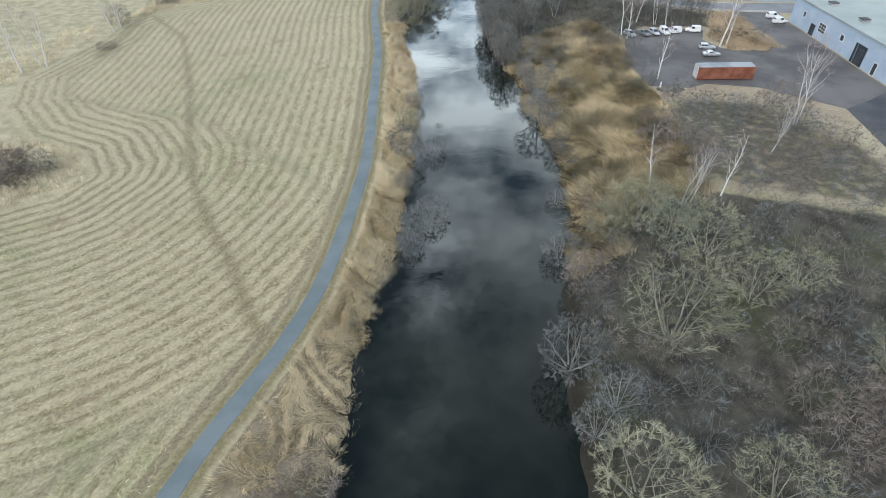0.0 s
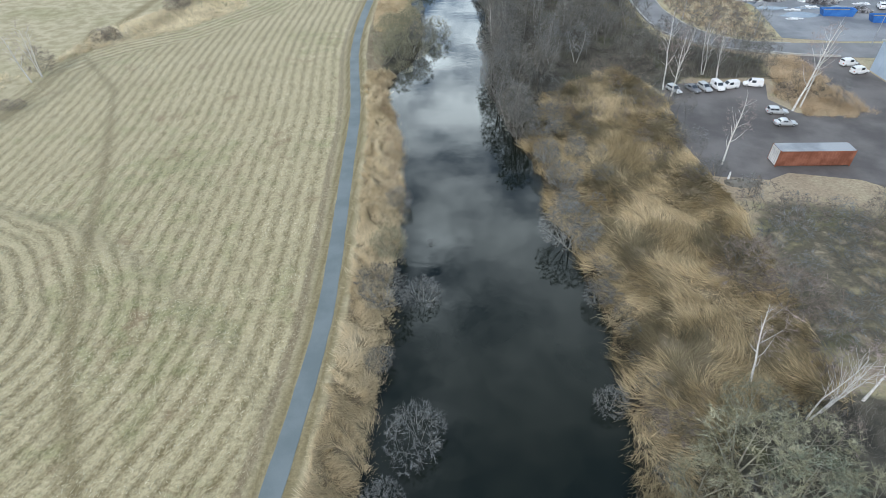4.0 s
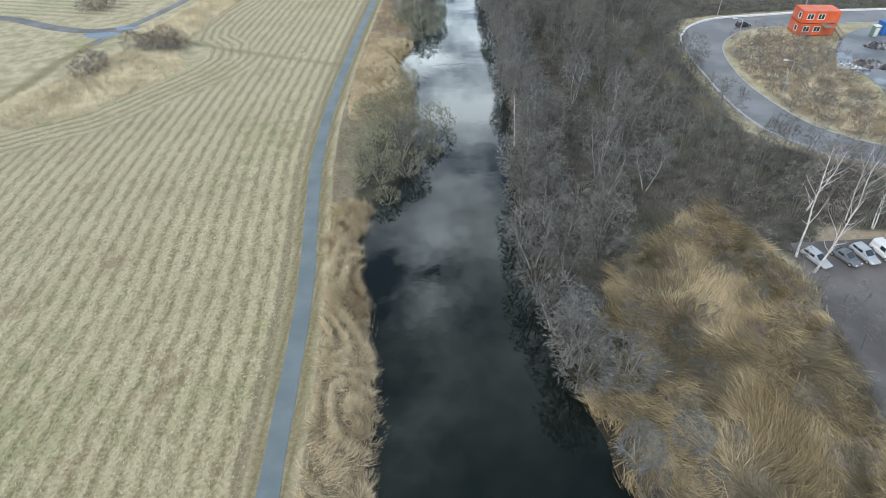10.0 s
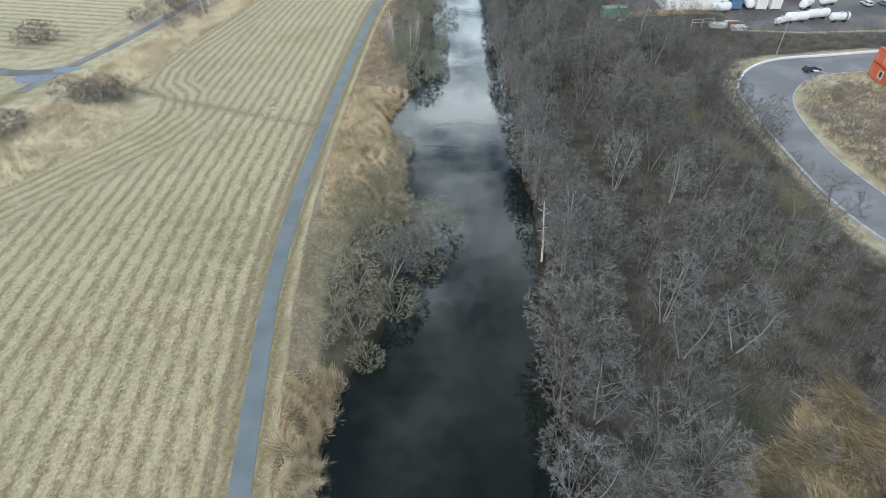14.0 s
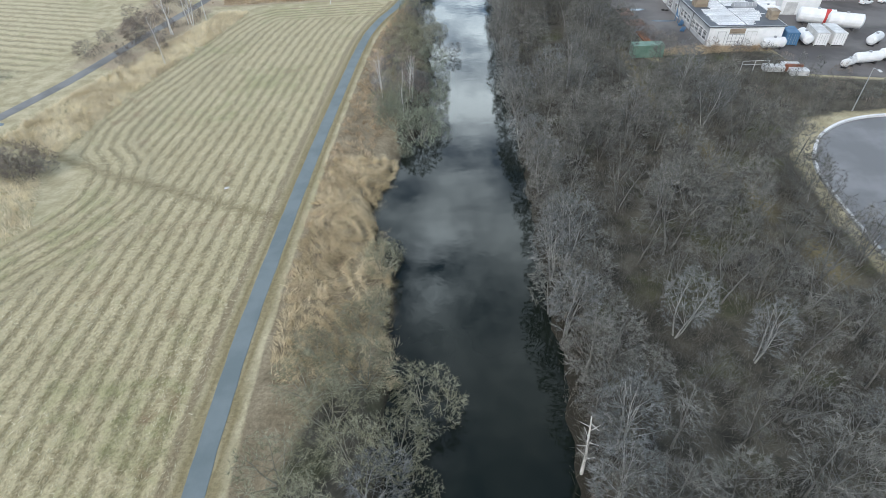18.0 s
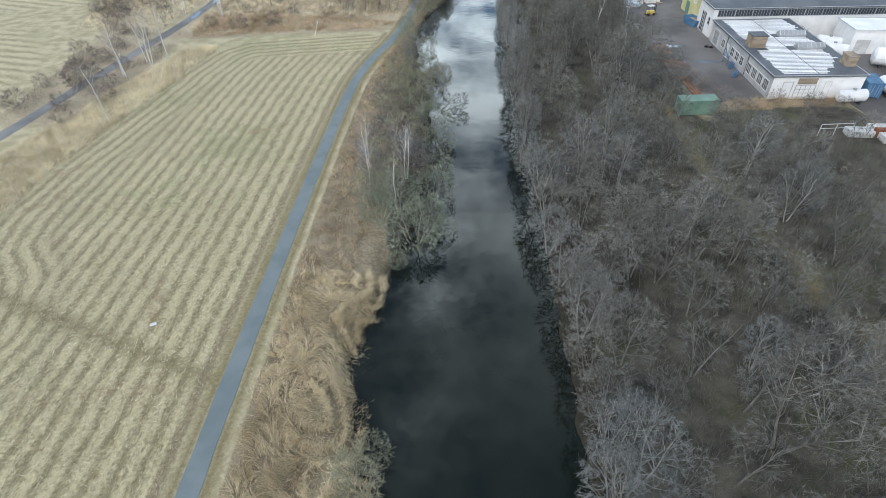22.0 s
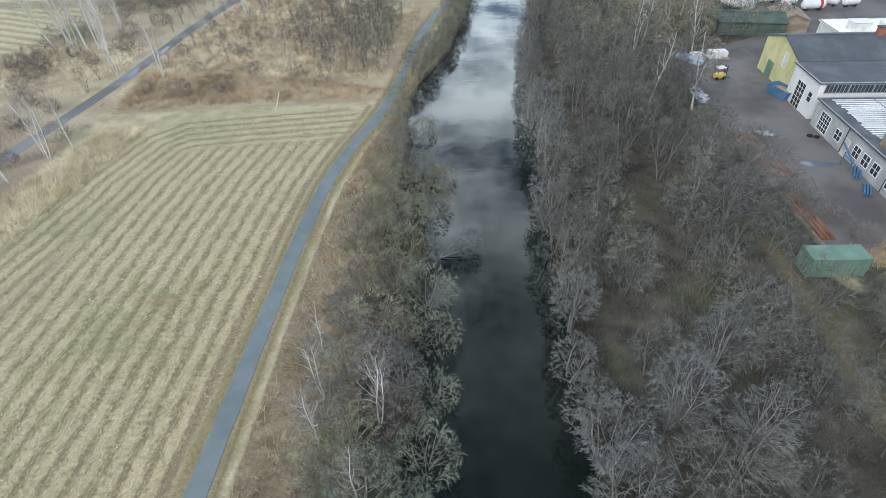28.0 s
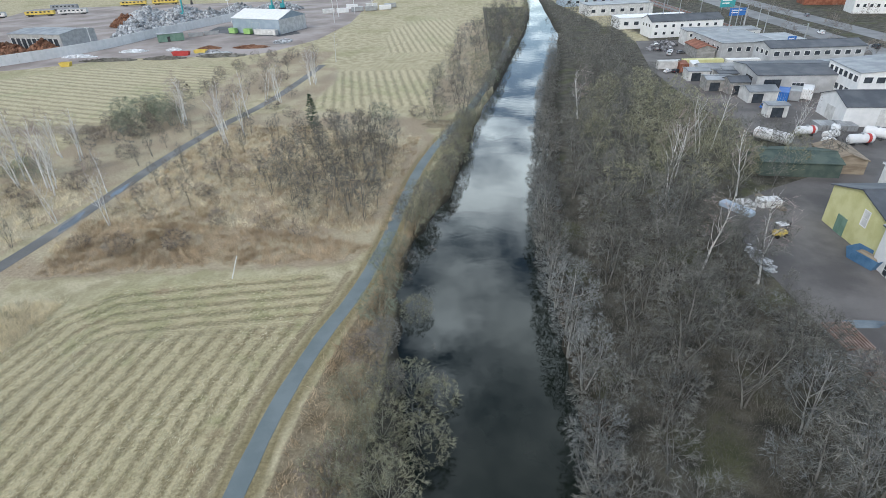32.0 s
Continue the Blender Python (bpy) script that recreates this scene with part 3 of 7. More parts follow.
WOODS = [
    [(14, -15), (75, -15), (75, 50), (58, 56), (45, 60), (34, 63), (30, 62), (17, 58), (12, 40)],
    [(6, 112), (14, 108), (16, 128), (31, 140), (36, 127), (38, 128), (46, 140), (43, 160), (42, 190), (44, 205), (50, 216), (60, 220), (60, 231), (40, 235), (30, 246), (31, 285),
     (32, 305), (60, 318), (45, 340), (46, 372), (47, 400), (54, 430), (56, 475), (46, 560), (40, 640), (35, 640), (36, 560), (33, 478), (28, 440), (22, 400), (15, 360), (10, 323), (6, 300),
     (5, 252), (6, 180), (6, 135)],
    [(-21, 291), (-40, 293), (-62, 296), (-66, 322), (-64, 350), (-46, 352), (-28, 350), (-15, 345), (-17, 322)],
    [(-86, 242), (-72, 240), (-69, 262), (-70, 282), (-100, 300), (-104, 316), (-100, 330), (-92, 300)],
    [(-100, 332), (-74, 330), (-69, 372), (-88, 376), (-98, 366)],
    [(30, 140), (46, 133.5), (58, 134), (61, 143), (57, 147.5), (51, 151), (46, 156), (40, 150)],
    [(52, 217), (75, 221), (130, 224), (130, 232), (72, 231), (60, 233), (59, 245.5), (46, 247), (35, 245), (40, 228)],
    [(57, 120.5), (69, 118), (68, 132), (60, 136), (55, 126)],
    [(-17, 352), (-10, 362), (0, 392), (7, 430), (13, 468), (18, 520), (10, 520), (-5, 480), (-14, 430), (-17, 392)],
]
ISLE = [(54, 196), (58, 201), (66, 205), (73, 205), (72.5, 190), (71.5, 175), (68.5, 157), (64, 154.5), (58.5, 158.5), (55, 165), (52.5, 175), (52.3, 186)]


def bank_x(line, y):
    p = np.array(line)
    return np.interp(y, p[:, 1], p[:, 0])


def height(x, y):
    """The lie of the land: flat meadow, a river bed between its banks."""
    wob = 0.45 * np.sin(0.9 * y) * np.sin(0.37 * y + 1.3)
    d = np.maximum(bank_x(LEFT_BANK, y) + wob - x, x - bank_x(RIGHT_BANK, y) - wob)
    z = np.interp(d, [-4, -1, 0, 1.2, 3.0], [-2.8, -1.7, -1.02, -0.45, 0.0])
    return z


def axis(a, b, step, lo, hi):
    core = list(np.arange(a, b + 1e-6, step))
    s, up = step, core[-1]
    while up < hi:
        s *= 1.12
        up += s
        core.append(up)
    s, dn = step, core[0]
    while dn > lo:
        s *= 1.25
        dn -= s
        core.insert(0, dn)
    return np.array(core)


def field_rows(X, Y):
    """Phases of the mown rows: along the field's edge (headland), along the footpath, and the share of the first."""
    dl, dp = dist_line(FIELD_LEFT, X, Y), dist_line([tuple(p) for p in spline(PATH_LINE, 6)], X, Y)
    reach = np.interp(Y, [0, 55, 75, 98, 165, 190, 205, 260, 285], [50, 46, 26, 10, 9, 13, 9, 9, 13])
    return dl / 2.0, -dp / 2.0, np.clip((reach - dl) / 3.0 + 0.5, 0, 1), dp


def build_ground():
    xs, ys = axis(-96, 20, 0.65, -2600, 2600), axis(-6, 300, 1.05, -900, 3600)
    X, Y = np.meshgrid(xs, ys)
    X, Y = X.ravel(), Y.ravel()
    nx, ny = len(xs), len(ys)
    i = np.arange(nx * ny).reshape(ny, nx)
    faces = np.stack([i[:-1, :-1], i[:-1, 1:], i[1:, 1:], i[1:, :-1]], -1).reshape(-1, 4)
    me = mesh_of("ground", np.stack([X, Y, height(X, Y)], 1), faces, M_GROUND, True)
    row, rowb, head, dp = field_rows(X, Y)
    far = soft(FAR_FIELD, X, Y, 2.0)
    west = soft(WEST_FIELD, X, Y, 2.0)
    row = np.where(far > 0.01, (0.35 * X + 0.94 * Y) / 3.2 + 0.4 * np.sin(X * 0.03), row)
    row = np.where(west > 0.01, (0.22 * X + 0.97 * Y) / 3.0, row)
    strip, north = soft(STRIP_FIELD, X, Y, 1.5), soft(NORTH_FIELD, X, Y, 1.5)
    row = np.where((strip > 0.01) | (north > 0.01), (X * 0.97 + 0.2 * Y) / 2.6, row)
    head = np.where(np.maximum.reduce([far, west, strip, north]) > 0.01, 1.0, head)
    field = np.maximum.reduce([soft(FIELD, X, Y, 0.8), far, west, strip, north])
    d = np.maximum(bank_x(LEFT_BANK, Y) - X, X - bank_x(RIGHT_BANK, Y))
    # dark floor tone also laid under the bank willows, standing in for their shade
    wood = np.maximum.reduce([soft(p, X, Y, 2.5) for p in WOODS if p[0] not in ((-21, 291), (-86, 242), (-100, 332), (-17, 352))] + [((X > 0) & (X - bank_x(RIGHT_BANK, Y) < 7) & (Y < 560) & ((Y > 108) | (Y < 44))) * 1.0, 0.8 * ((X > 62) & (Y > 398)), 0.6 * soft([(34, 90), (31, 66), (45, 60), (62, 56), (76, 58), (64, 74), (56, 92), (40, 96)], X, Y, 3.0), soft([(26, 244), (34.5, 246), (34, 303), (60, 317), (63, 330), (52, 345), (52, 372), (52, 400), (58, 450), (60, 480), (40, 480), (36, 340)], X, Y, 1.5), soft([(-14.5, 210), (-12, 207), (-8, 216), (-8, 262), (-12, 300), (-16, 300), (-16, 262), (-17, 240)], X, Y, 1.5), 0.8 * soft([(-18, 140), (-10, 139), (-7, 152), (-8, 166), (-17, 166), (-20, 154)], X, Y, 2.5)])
    dpath = np.where((Y < 345), X - np.interp(Y, [p[1] for p in PATH_LINE], [p[0] for p in PATH_LINE]), 99)
    reed = np.clip((dpath - 1.9) / 1.2, 0, 1) * (X < 0) * (Y < 350)
    reed = np.maximum(reed, soft([(11, 44), (20, 50), (22, 59), (33, 62), (35, 92), (33, 104), (36, 126), (31, 140), (17, 128), (9, 112), (8, 106), (10, 92), (12, 82), (13, 70), (13, 57), (10, 46)], X, Y, 2.0))
    reed = np.maximum(reed, soft([(-68, 283), (-50, 285), (-24, 287), (-21, 294), (-40, 300), (-60, 304), (-74, 300)], X, Y, 3))
    reed = np.maximum.reduce([reed, soft(ISLE, X, Y, 1.5), soft([(56, 117), (66, 117), (69, 132), (69, 146), (57, 146), (57, 134)], X, Y, 1.5), soft([(33, 242), (60, 244), (60, 250), (33, 250)], X, Y, 1.5)])
    reed = reed * (1 - np.clip(wood, 0, 1))
    mud = np.clip(1 - np.abs(d - 0.2) / 1.1, 0, 1)
    mud = np.where(X > 0, np.clip(1 - (d - 1.2) / 2.2, 0, 1), mud)
    mud = np.where(d < 0, 1, mud)
    trod = np.maximum.reduce([np.clip(1.3 - dist_line(CROSS_PATH, X, Y) / 0.9, 0, 1), 0.95 * np.clip(1.3 - dist_line(FIELD_TRAIL, X, Y) / 0.8, 0, 1),
                              np.clip(1.4 - dist_line(RIDE, X, Y) / 0.9, 0, 1), 0.8 * np.clip(1.5 - dist_line(GRASS_TRACK, X, Y) / 1.5, 0, 1), np.clip(1.4 - np.abs(dp - 1.35) / 0.6, 0, 1) * (Y < 345)])
    rowc = np.interp(Y, [20, 60, 85, 105, 135, 165], [0.3, 0.5, 0.45, 0.3, 0.5, 1.0])
    rowc = np.maximum(rowc, np.clip(1.6 - np.hypot(X + 62, Y - 66) / 22, 0, 1))
    heath = np.maximum.reduce([soft(p, X, Y, 2.5) for p in ([(-75, 283), (-50, 285), (-24, 287), (-18, 300), (-14, 335), (-20, 356), (-34, 357), (-53, 363), (-64, 362), (-72, 322)], WOODS[3], WOODS[4],
                                                           [(-104, 300), (-78, 288), (-73, 330), (-69, 372), (-62, 400), (-60, 440), (-88, 440), (-87, 377), (-100, 330)], [(-52, 364), (-49, 391), (-54, 420), (-60, 420), (-64, 372)], [(-17, 352), (-8, 362), (2, 392), (9, 430), (18, 520), (-12, 520), (-14, 430), (-18, 364)], [(33, 92), (30, 64), (45, 59), (62, 54), (80, 60), (80, 155), (46, 156), (36, 140)])])
    heath = heath * (1 - np.clip(wood, 0, 1))
    for name, val in (("heath", heath), ("row", row), ("rowb", rowb), ("head", head), ("field", field), ("wood", wood), ("reed", reed), ("mud", mud), ("trod", trod), ("rowc", rowc), ("edge", np.clip(1.1 - np.abs(dp - 2.7) / 0.8, 0, 1) * (Y < 285) * (X < np.interp(Y, [p[1] for p in PATH_LINE], [p[0] for p in PATH_LINE])))):
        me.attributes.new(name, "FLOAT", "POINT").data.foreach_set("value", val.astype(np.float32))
    return tagged(new("ground", me), "flat spring meadow with mown straw rows and leaf litter", "ground", kind="structure")


build_ground()

wy = np.arange(-20, 660, 3.0)
left = np.stack([bank_x(LEFT_BANK, wy) - 1.6, wy], 1)
right = np.stack([bank_x(RIGHT_BANK, wy) + 1.6, wy], 1)
n = len(wy)
water = part("water", ([(x, y, -1.0) for x, y in left] + [(x, y, -1.0) for x, y in right], [(i, n + i, n + i + 1, i + 1) for i in range(n - 1)]), M_WATER)
tagged(water, "calm dark river water reflecting broken cloud", "water", kind="structure")


def paving(name, line, half, material, label, z=0.03, step=2.0):
    a, b = sides_of(spline(line, step), half)
    return tagged(part(name, ribbon(a, b, z, -0.25), material), label, "path" if "path" in name else "road", kind="structure")


path_n = len(spline(PATH_LINE, 1.5))
paving("path_pavement", PATH_LINE, 0.92 + 0.05 * np.sin(np.arange(path_n) * 1.7) * np.sin(np.arange(path_n) * 0.61), M_ASPHALT_BLUE, "narrow worn grey asphalt footpath along the river", 0.035, 1.5)
for i, (x, y, lx, ly) in enumerate(((-90.6, 212, 4.2, 2.4), (-86.8, 216.8, 3.0, 1.7), (-73.6, 300.5, 0.8, 3.4), (-72.6, 313, 0.7, 2.6))):
    ring_ = [(x + lx * math.cos(a) * (1 + 0.25 * math.sin(3 * a + i)), y + ly * math.sin(a) * (1 + 0.2 * math.cos(2 * a + i))) for a in np.linspace(0, 2 * math.pi, 18)[:-1]]
    tagged(part("puddle_%d" % (i + 11), slab(ring_, 0.0, 0.036), M_PUDDLE), "shallow blue-grey puddle on the farm track", "puddle", kind="structure")
paving("track_1", TRACK_MAIN, 1.3, M_DIRT, "trodden gravel farm track with grassy edges", 0.03)
paving("track_2", TRACK, 1.6, M_DIRT, "wet gravel side track joining the farm track", 0.025)

# ---- roads, lots and yards ----
ROAD_OUT = [(130, 221), (100, 220.5), (86, 220), (69, 217.6), (59, 216), (52, 211.8), (47.6, 206), (45.2, 199.5), (44.3, 189), (44, 178), (44.2, 168), (45.8, 160), (49, 155), (53, 151), (58, 148.6), (64, 146.8), (70, 145), (90, 142.5), (130, 140)]
ROAD_IN = [(130, 212.5), (100, 211.5), (86, 211), (73, 209.6), (62.5, 207.6), (56, 202), (52.6, 195.5), (51, 187), (50.6, 178), (51.8, 169.5), (53.3, 164), (55, 160.5), (58, 157), (62.6, 154), (67, 153), (72, 152.4), (80, 152), (100, 150.5), (130, 148)]


def even(line, n):
    c = spline(line, 1.0)
    s = np.concatenate([[0], np.cumsum(np.linalg.norm(np.diff(c, axis=0), axis=1))])
    q = np.linspace(0, s[-1], n)
    return np.stack([np.interp(q, s, c[:, 0]), np.interp(q, s, c[:, 1])], 1)


ro, ri = even(ROAD_OUT, 130), even(ROAD_IN, 130)
tagged(part("road_1", ribbon(ri, ro, 0.05, -0.3), M_ASPHALT), "curving two-lane asphalt road with pale worn edges", "road", kind="structure")
for nm, edge, s in (("kerb_1", ri, 1), ("kerb_2", ro, -1)):
    lo, hi = (8, 92), (8, 100)
    e = edge[(lo if s > 0 else hi)[0]:(lo if s > 0 else hi)[1]]
    a, b = sides_of(e, 0.11 if s > 0 else 0.2)
    k = tagged(new(nm), "pale concrete kerb along the road edge", "kerb", kind="structure")
    for i in range(0, len(e) - 2, 2):
        part("kerb_stone", ribbon(a[i:i + 3] * 0.985 + a[i:i + 3].mean(0) * 0.015, b[i:i + 3] * 0.985 + b[i:i + 3].mean(0) * 0.015, 0.17 if s > 0 else 0.4, -0.1), M_KERB if s > 0 or i > 45 else M_WHITE, k)


def sheet(name, poly, z, material, label, category):
    return tagged(part(name, slab(poly, -0.25, z), material), label, category, kind="structure")


sheet("parking_lot", [(33.5, 99.5), (37, 99), (42.5, 98.2), (46, 100), (55, 98), (66, 88.5), (72, 92), (77.8, 96), (77.8, 137), (80, 152.2), (70, 152.6), (68, 146.2), (62, 143.5), (60, 140), (67, 133), (66, 118), (60, 117.5), (56, 119), (53.6, 124.5), (56, 131), (50, 132.5), (37, 131.5), (34.5, 118)],
      0.022, M_LOT, "damp brown gravel parking lot among trees", "parking lot")
sheet("pavement_blue_hall", [(64.5, 74), (68.5, 74), (77.7, 60), (77.7, 96), (72, 92), (66, 88.5)], 0.026, M_ASPHALT_DARK, "dark asphalt apron beside the blue hall", "pavement")
sheet("scrap_yard_ground", [(74.5, 193), (73.5, 176), (70.2, 156), (81, 153), (130, 151), (130, 208), (88, 208), (80, 202)], 0.03, M_YARD, "grey wet scrapyard floor with pale debris", "yard")
sheet("works_yard_ground", [(35, 246), (45.5, 248), (59, 247), (60, 234), (72, 232), (130, 234), (130, 450), (58, 450), (50, 400), (50, 372), (52, 345), (62, 320), (40, 308), (33.2, 303), (32.6, 284), (33.5, 262)], 0.028, M_LOT, "dark gravel works yard between the sheds", "yard")
sheet("recycling_yard_ground", [(-260, 400), (-175, 425), (-149, 440), (-126, 441), (-100, 439), (-88, 446), (-75, 474), (-70, 520), (-75, 640), (-330, 640)], 0.03, M_REDDIRT, "bare reddish gravel of a recycling yard", "yard")
sheet("rail_bed", [(104, 240), (116, 240), (112, 400), (108, 470), (103, 560), (97, 660), (86, 660), (94, 560), (100, 470), (104, 400)], 0.2, M_DIRT, "brown ballast bed of a railway", "railway")
sheet("pavement_hangar", [(-140, 505), (-126, 497), (-121, 494), (-96, 484), (-88, 492), (-98, 508), (-128, 520), (-141, 522)], 0.036, M_ASPHALT_DARK, "dark wet asphalt apron before the hangar", "pavement")
paving("road_2", [(131, 240), (132, 330), (131.5, 400), (130, 470), (131, 560), (133, 680)], 5.2, M_ASPHALT, "straight grey asphalt main road", 0.05, 8)
paving("road_3", [(150, 240), (150, 330), (149, 440), (148, 510), (148, 680)], 5.2, M_ASPHALT, "second carriageway of the main road", 0.05, 8)

# ---- plants ----
def sliver(p, d, length, width, r):
    """Thin three-cornered twigs, vectorised: p, d (n,3)."""
    n = len(p)
    side = np.cross(d, r.normal(size=(n, 3)))
    side /= np.linalg.norm(side, axis=1)[:, None] + 1e-9
    width = np.broadcast_to(np.asarray(width, float), (n,))[:, None]
    length = np.broadcast_to(np.asarray(length, float), (n,))[:, None]
    v = np.stack([p - side * width / 2, p + side * width / 2, p + d * length], 1).reshape(-1, 3)
    return v, np.arange(3 * n).reshape(-1, 3)


def limb_mesh(segs):
    """Tapered limbs: (points, radii, sides) each."""
    v, f = [], []
    starts = []
    for pts, rad, k, parent, at in segs:
        base = len(v)
        starts.append(base)
        for i, (p, r) in enumerate(zip(pts, rad)):
            d = Vector(pts[min(i + 1, len(pts) - 1)] - pts[max(i - 1, 0)]).normalized()
            u = d.orthogonal().normalized()
            w = d.cross(u)
            for j in range(k):
                a = 2 * math.pi * j / k
                v.append(tuple(Vector(p) + (u * math.cos(a) + w * math.sin(a)) * r))
        for i in range(len(pts) - 1):
            for j in range(k):
                q = base + i * k
                a, b = q + j, q + (j + 1) % k
                f += [(a, b, b + k), (a, b + k, a + k)]
        if parent is not None:
            # the limb grows out of the stem that bears it
            f.append((base, base + 1, starts[parent] + at))
    return np.array(v), np.array(f)


def unit(v):
    return v / (np.linalg.norm(v) + 1e-9)


def bend(r, p, d, length, n, wob, lift):
    pts, s = [np.array(p, float)], length / n
    d = unit(np.array(d, float))
    for _ in range(n):
        d = unit(d + r.normal(size=3) * wob + np.array((0, 0, lift)))
        pts.append(pts[-1] + d * s)
    return pts


def along(pts, t):
    t = t * (len(pts) - 1)
    i = min(int(t), len(pts) - 2)
    return pts[i] + (pts[i + 1] - pts[i]) * (t - i), unit(pts[i + 1] - pts[i])


def spread(r, d, angle):
    """A direction at that angle from d."""
    q = np.cross(d, r.normal(size=3))
    return unit(d * math.cos(angle) + unit(q) * math.sin(angle))


def to_shell(p, d, mid, rad):
    """How far from p along d the crown's ellipsoid is left."""
    q, e = (p - mid) / rad, d / rad
    a, b, c = e @ e, 2 * q @ e, q @ q - 1
    k = b * b - 4 * a * c
    return 0.25 if k <= 0 else max(0.25, (-b + math.sqrt(k)) / (2 * a))


def grow(seed, kind):
    """A bare tree with a domed crown: (trunk mesh, crown mesh), foot at the origin, crown about 3 wide each way."""
    r = np.random.default_rng(seed)
    trunk, sub_p, sub_d, sub_l, sub_w, tw_p, tw_d, tw_l = [], [], [], [], [], [], [], []
    # h: height; wide: half width; low: where the crown begins; stems, limbs on each, subs on each limb, twigs on each sub
    S = dict(
        alder=dict(h=(8.2, 9.6), wide=3.0, low=0.14, stems=(2, 3), open=(0.08, 0.30), limbs=13, subs=310, twigs=12, tl=(0.22, 0.55), tw=0.040, r0=0.13, rise=0.75),
        thin_alder=dict(h=(8.2, 9.6), wide=2.9, low=0.16, stems=(1, 2), open=(0.05, 0.22), limbs=14, subs=130, twigs=10, tl=(0.35, 0.8), tw=0.042, r0=0.13, rise=0.8),
        birch=dict(h=(11, 14), wide=2.4, low=0.3, stems=(1, 2), open=(0.05, 0.22), limbs=17, subs=80, twigs=7, tl=(0.3, 0.7), tw=0.032, r0=0.15, rise=0.9),
        willow=dict(h=(5.2, 6.2), wide=3.3, low=0.0, stems=(7, 9), open=(0.2, 1.0), limbs=6, subs=330, twigs=11, tl=(0.25, 0.6), tw=0.036, r0=0.10, rise=0.55),
        thin_willow=dict(h=(5.6, 6.6), wide=3.1, low=0.05, stems=(4, 5), open=(0.15, 0.85), limbs=7, subs=140, twigs=10, tl=(0.4, 0.85), tw=0.042, r0=0.10, rise=0.6),
        dense_shrub=dict(h=(2.8, 3.4), wide=2.1, low=-0.1, stems=(7, 8), open=(0.1, 1.1), limbs=4, subs=170, twigs=10, tl=(0.25, 0.65), tw=0.028, r0=0.035, rise=0.6),
        shrub=dict(h=(2.8, 3.6), wide=1.9, low=-0.1, stems=(4, 5), open=(0.1, 0.95), limbs=4, subs=70, twigs=9, tl=(0.22, 0.55), tw=0.036, r0=0.035, rise=0.6),
        sapling=dict(h=(6, 8), wide=1.35, low=0.15, stems=(1, 3), open=(0.03, 0.12), limbs=9, subs=80, twigs=10, tl=(0.25, 0.6), tw=0.034, r0=0.06, rise=1.0),
    )[kind]
    h = r.uniform(*S["h"])
    mid = np.array((0, 0, h * (1 + S["low"]) / 2))
    rad = np.array((S["wide"] * r.uniform(0.9, 1.1), S["wide"] * r.uniform(0.9, 1.1), h * (1 - S["low"]) / 2))
    bones = []
    ns = r.integers(S["stems"][0], S["stems"][1] + 1)
    for s in range(ns):
        tilt = 0.06 if ns == 1 else r.uniform(*S["open"])
        az = 2 * math.pi * (s + r.uniform(0, 0.6)) / ns
        d = np.array((math.sin(tilt) * math.cos(az), math.sin(tilt) * math.sin(az), math.cos(tilt)))
        foot = np.array((0.15 * math.cos(az), 0.15 * math.sin(az), -0.3)) * (0 if ns == 1 else 1) + np.array((0, 0, -0.3 if ns == 1 else 0))
        hs = to_shell(foot + (0, 0, 0.4), d, mid, rad) * r.uniform(0.86, 0.99)
        st = bend(r, foot, d, hs, 6, 0.07, 0.05)
        r0 = S["r0"] * r.uniform(0.8, 1.2) * (1.0 if ns == 1 else 0.75)
        sides_n = 3 if "shrub" in kind else 5
        mine = len(trunk)
        trunk.append((st, [r0 * (1.25 if i == 0 else 1 - 0.86 * i / 6) for i in range(7)], sides_n, None if s == 0 else 0, 0))
        for b in range(S["limbs"]):
            t = 0.2 + 0.78 * (b + r.random()) / S["limbs"] if "shrub" not in kind else r.uniform(0.12, 0.95)
            p, dd = along(st, t)
            out = r.uniform(0, 2 * math.pi)
            d1 = unit(np.array((math.cos(out), math.sin(out), S["rise"] * r.uniform(0.5, 1.5))) + 0.35 * dd)
            ln = to_shell(p, d1, mid, rad) * r.uniform(0.62, 0.96)
            lb = bend(r, p, d1, ln, 3, 0.13, 0.10)
            rb = max(0.026 if kind == "birch" else 0.018, r0 * (1 - 0.75 * t) * 0.5)
            trunk.append((lb, [rb, rb * 0.75, rb * 0.5, 0.010], 3, mine, sides_n * int(round(t * 6))))
            bones += [(along(lb, q)[0], rb) for q in (0.2, 0.4, 0.6, 0.8, 0.99)]
        bones += [(along(st, q)[0], r0 * 0.4) for q in (0.6, 0.75, 0.88, 0.99)]
    # side branches reach from the nearest limb to places spread evenly through the outer crown
    bone_p, bone_r = np.array([q[0] for q in bones]), np.array([q[1] for q in bones])
    lumps = r.normal(size=(9, 3))
    lumps /= np.linalg.norm(lumps, axis=1)[:, None]
    n_sub, made = S["subs"], 0
    while made < n_sub:
        u = r.normal(size=3)
        u /= np.linalg.norm(u)
        # the crown is lumpy: it swells round some directions and thins out between them
        near = float(np.max(lumps @ u))
        if u[2] < -0.75 or r.random() > 0.6 + 0.4 * max(0.0, (near - 0.45) / 0.55):
            continue
        goal = mid + rad * u * (r.uniform(0.4, 1.0) ** 0.5) * (0.80 + 0.22 * near)
        gap = np.linalg.norm(bone_p - goal, axis=1) + 0.4 * np.maximum(0, bone_p[:, 2] - goal[2])
        i = int(np.argmin(gap))
        p2, l2 = bone_p[i], float(np.linalg.norm(goal - bone_p[i]))
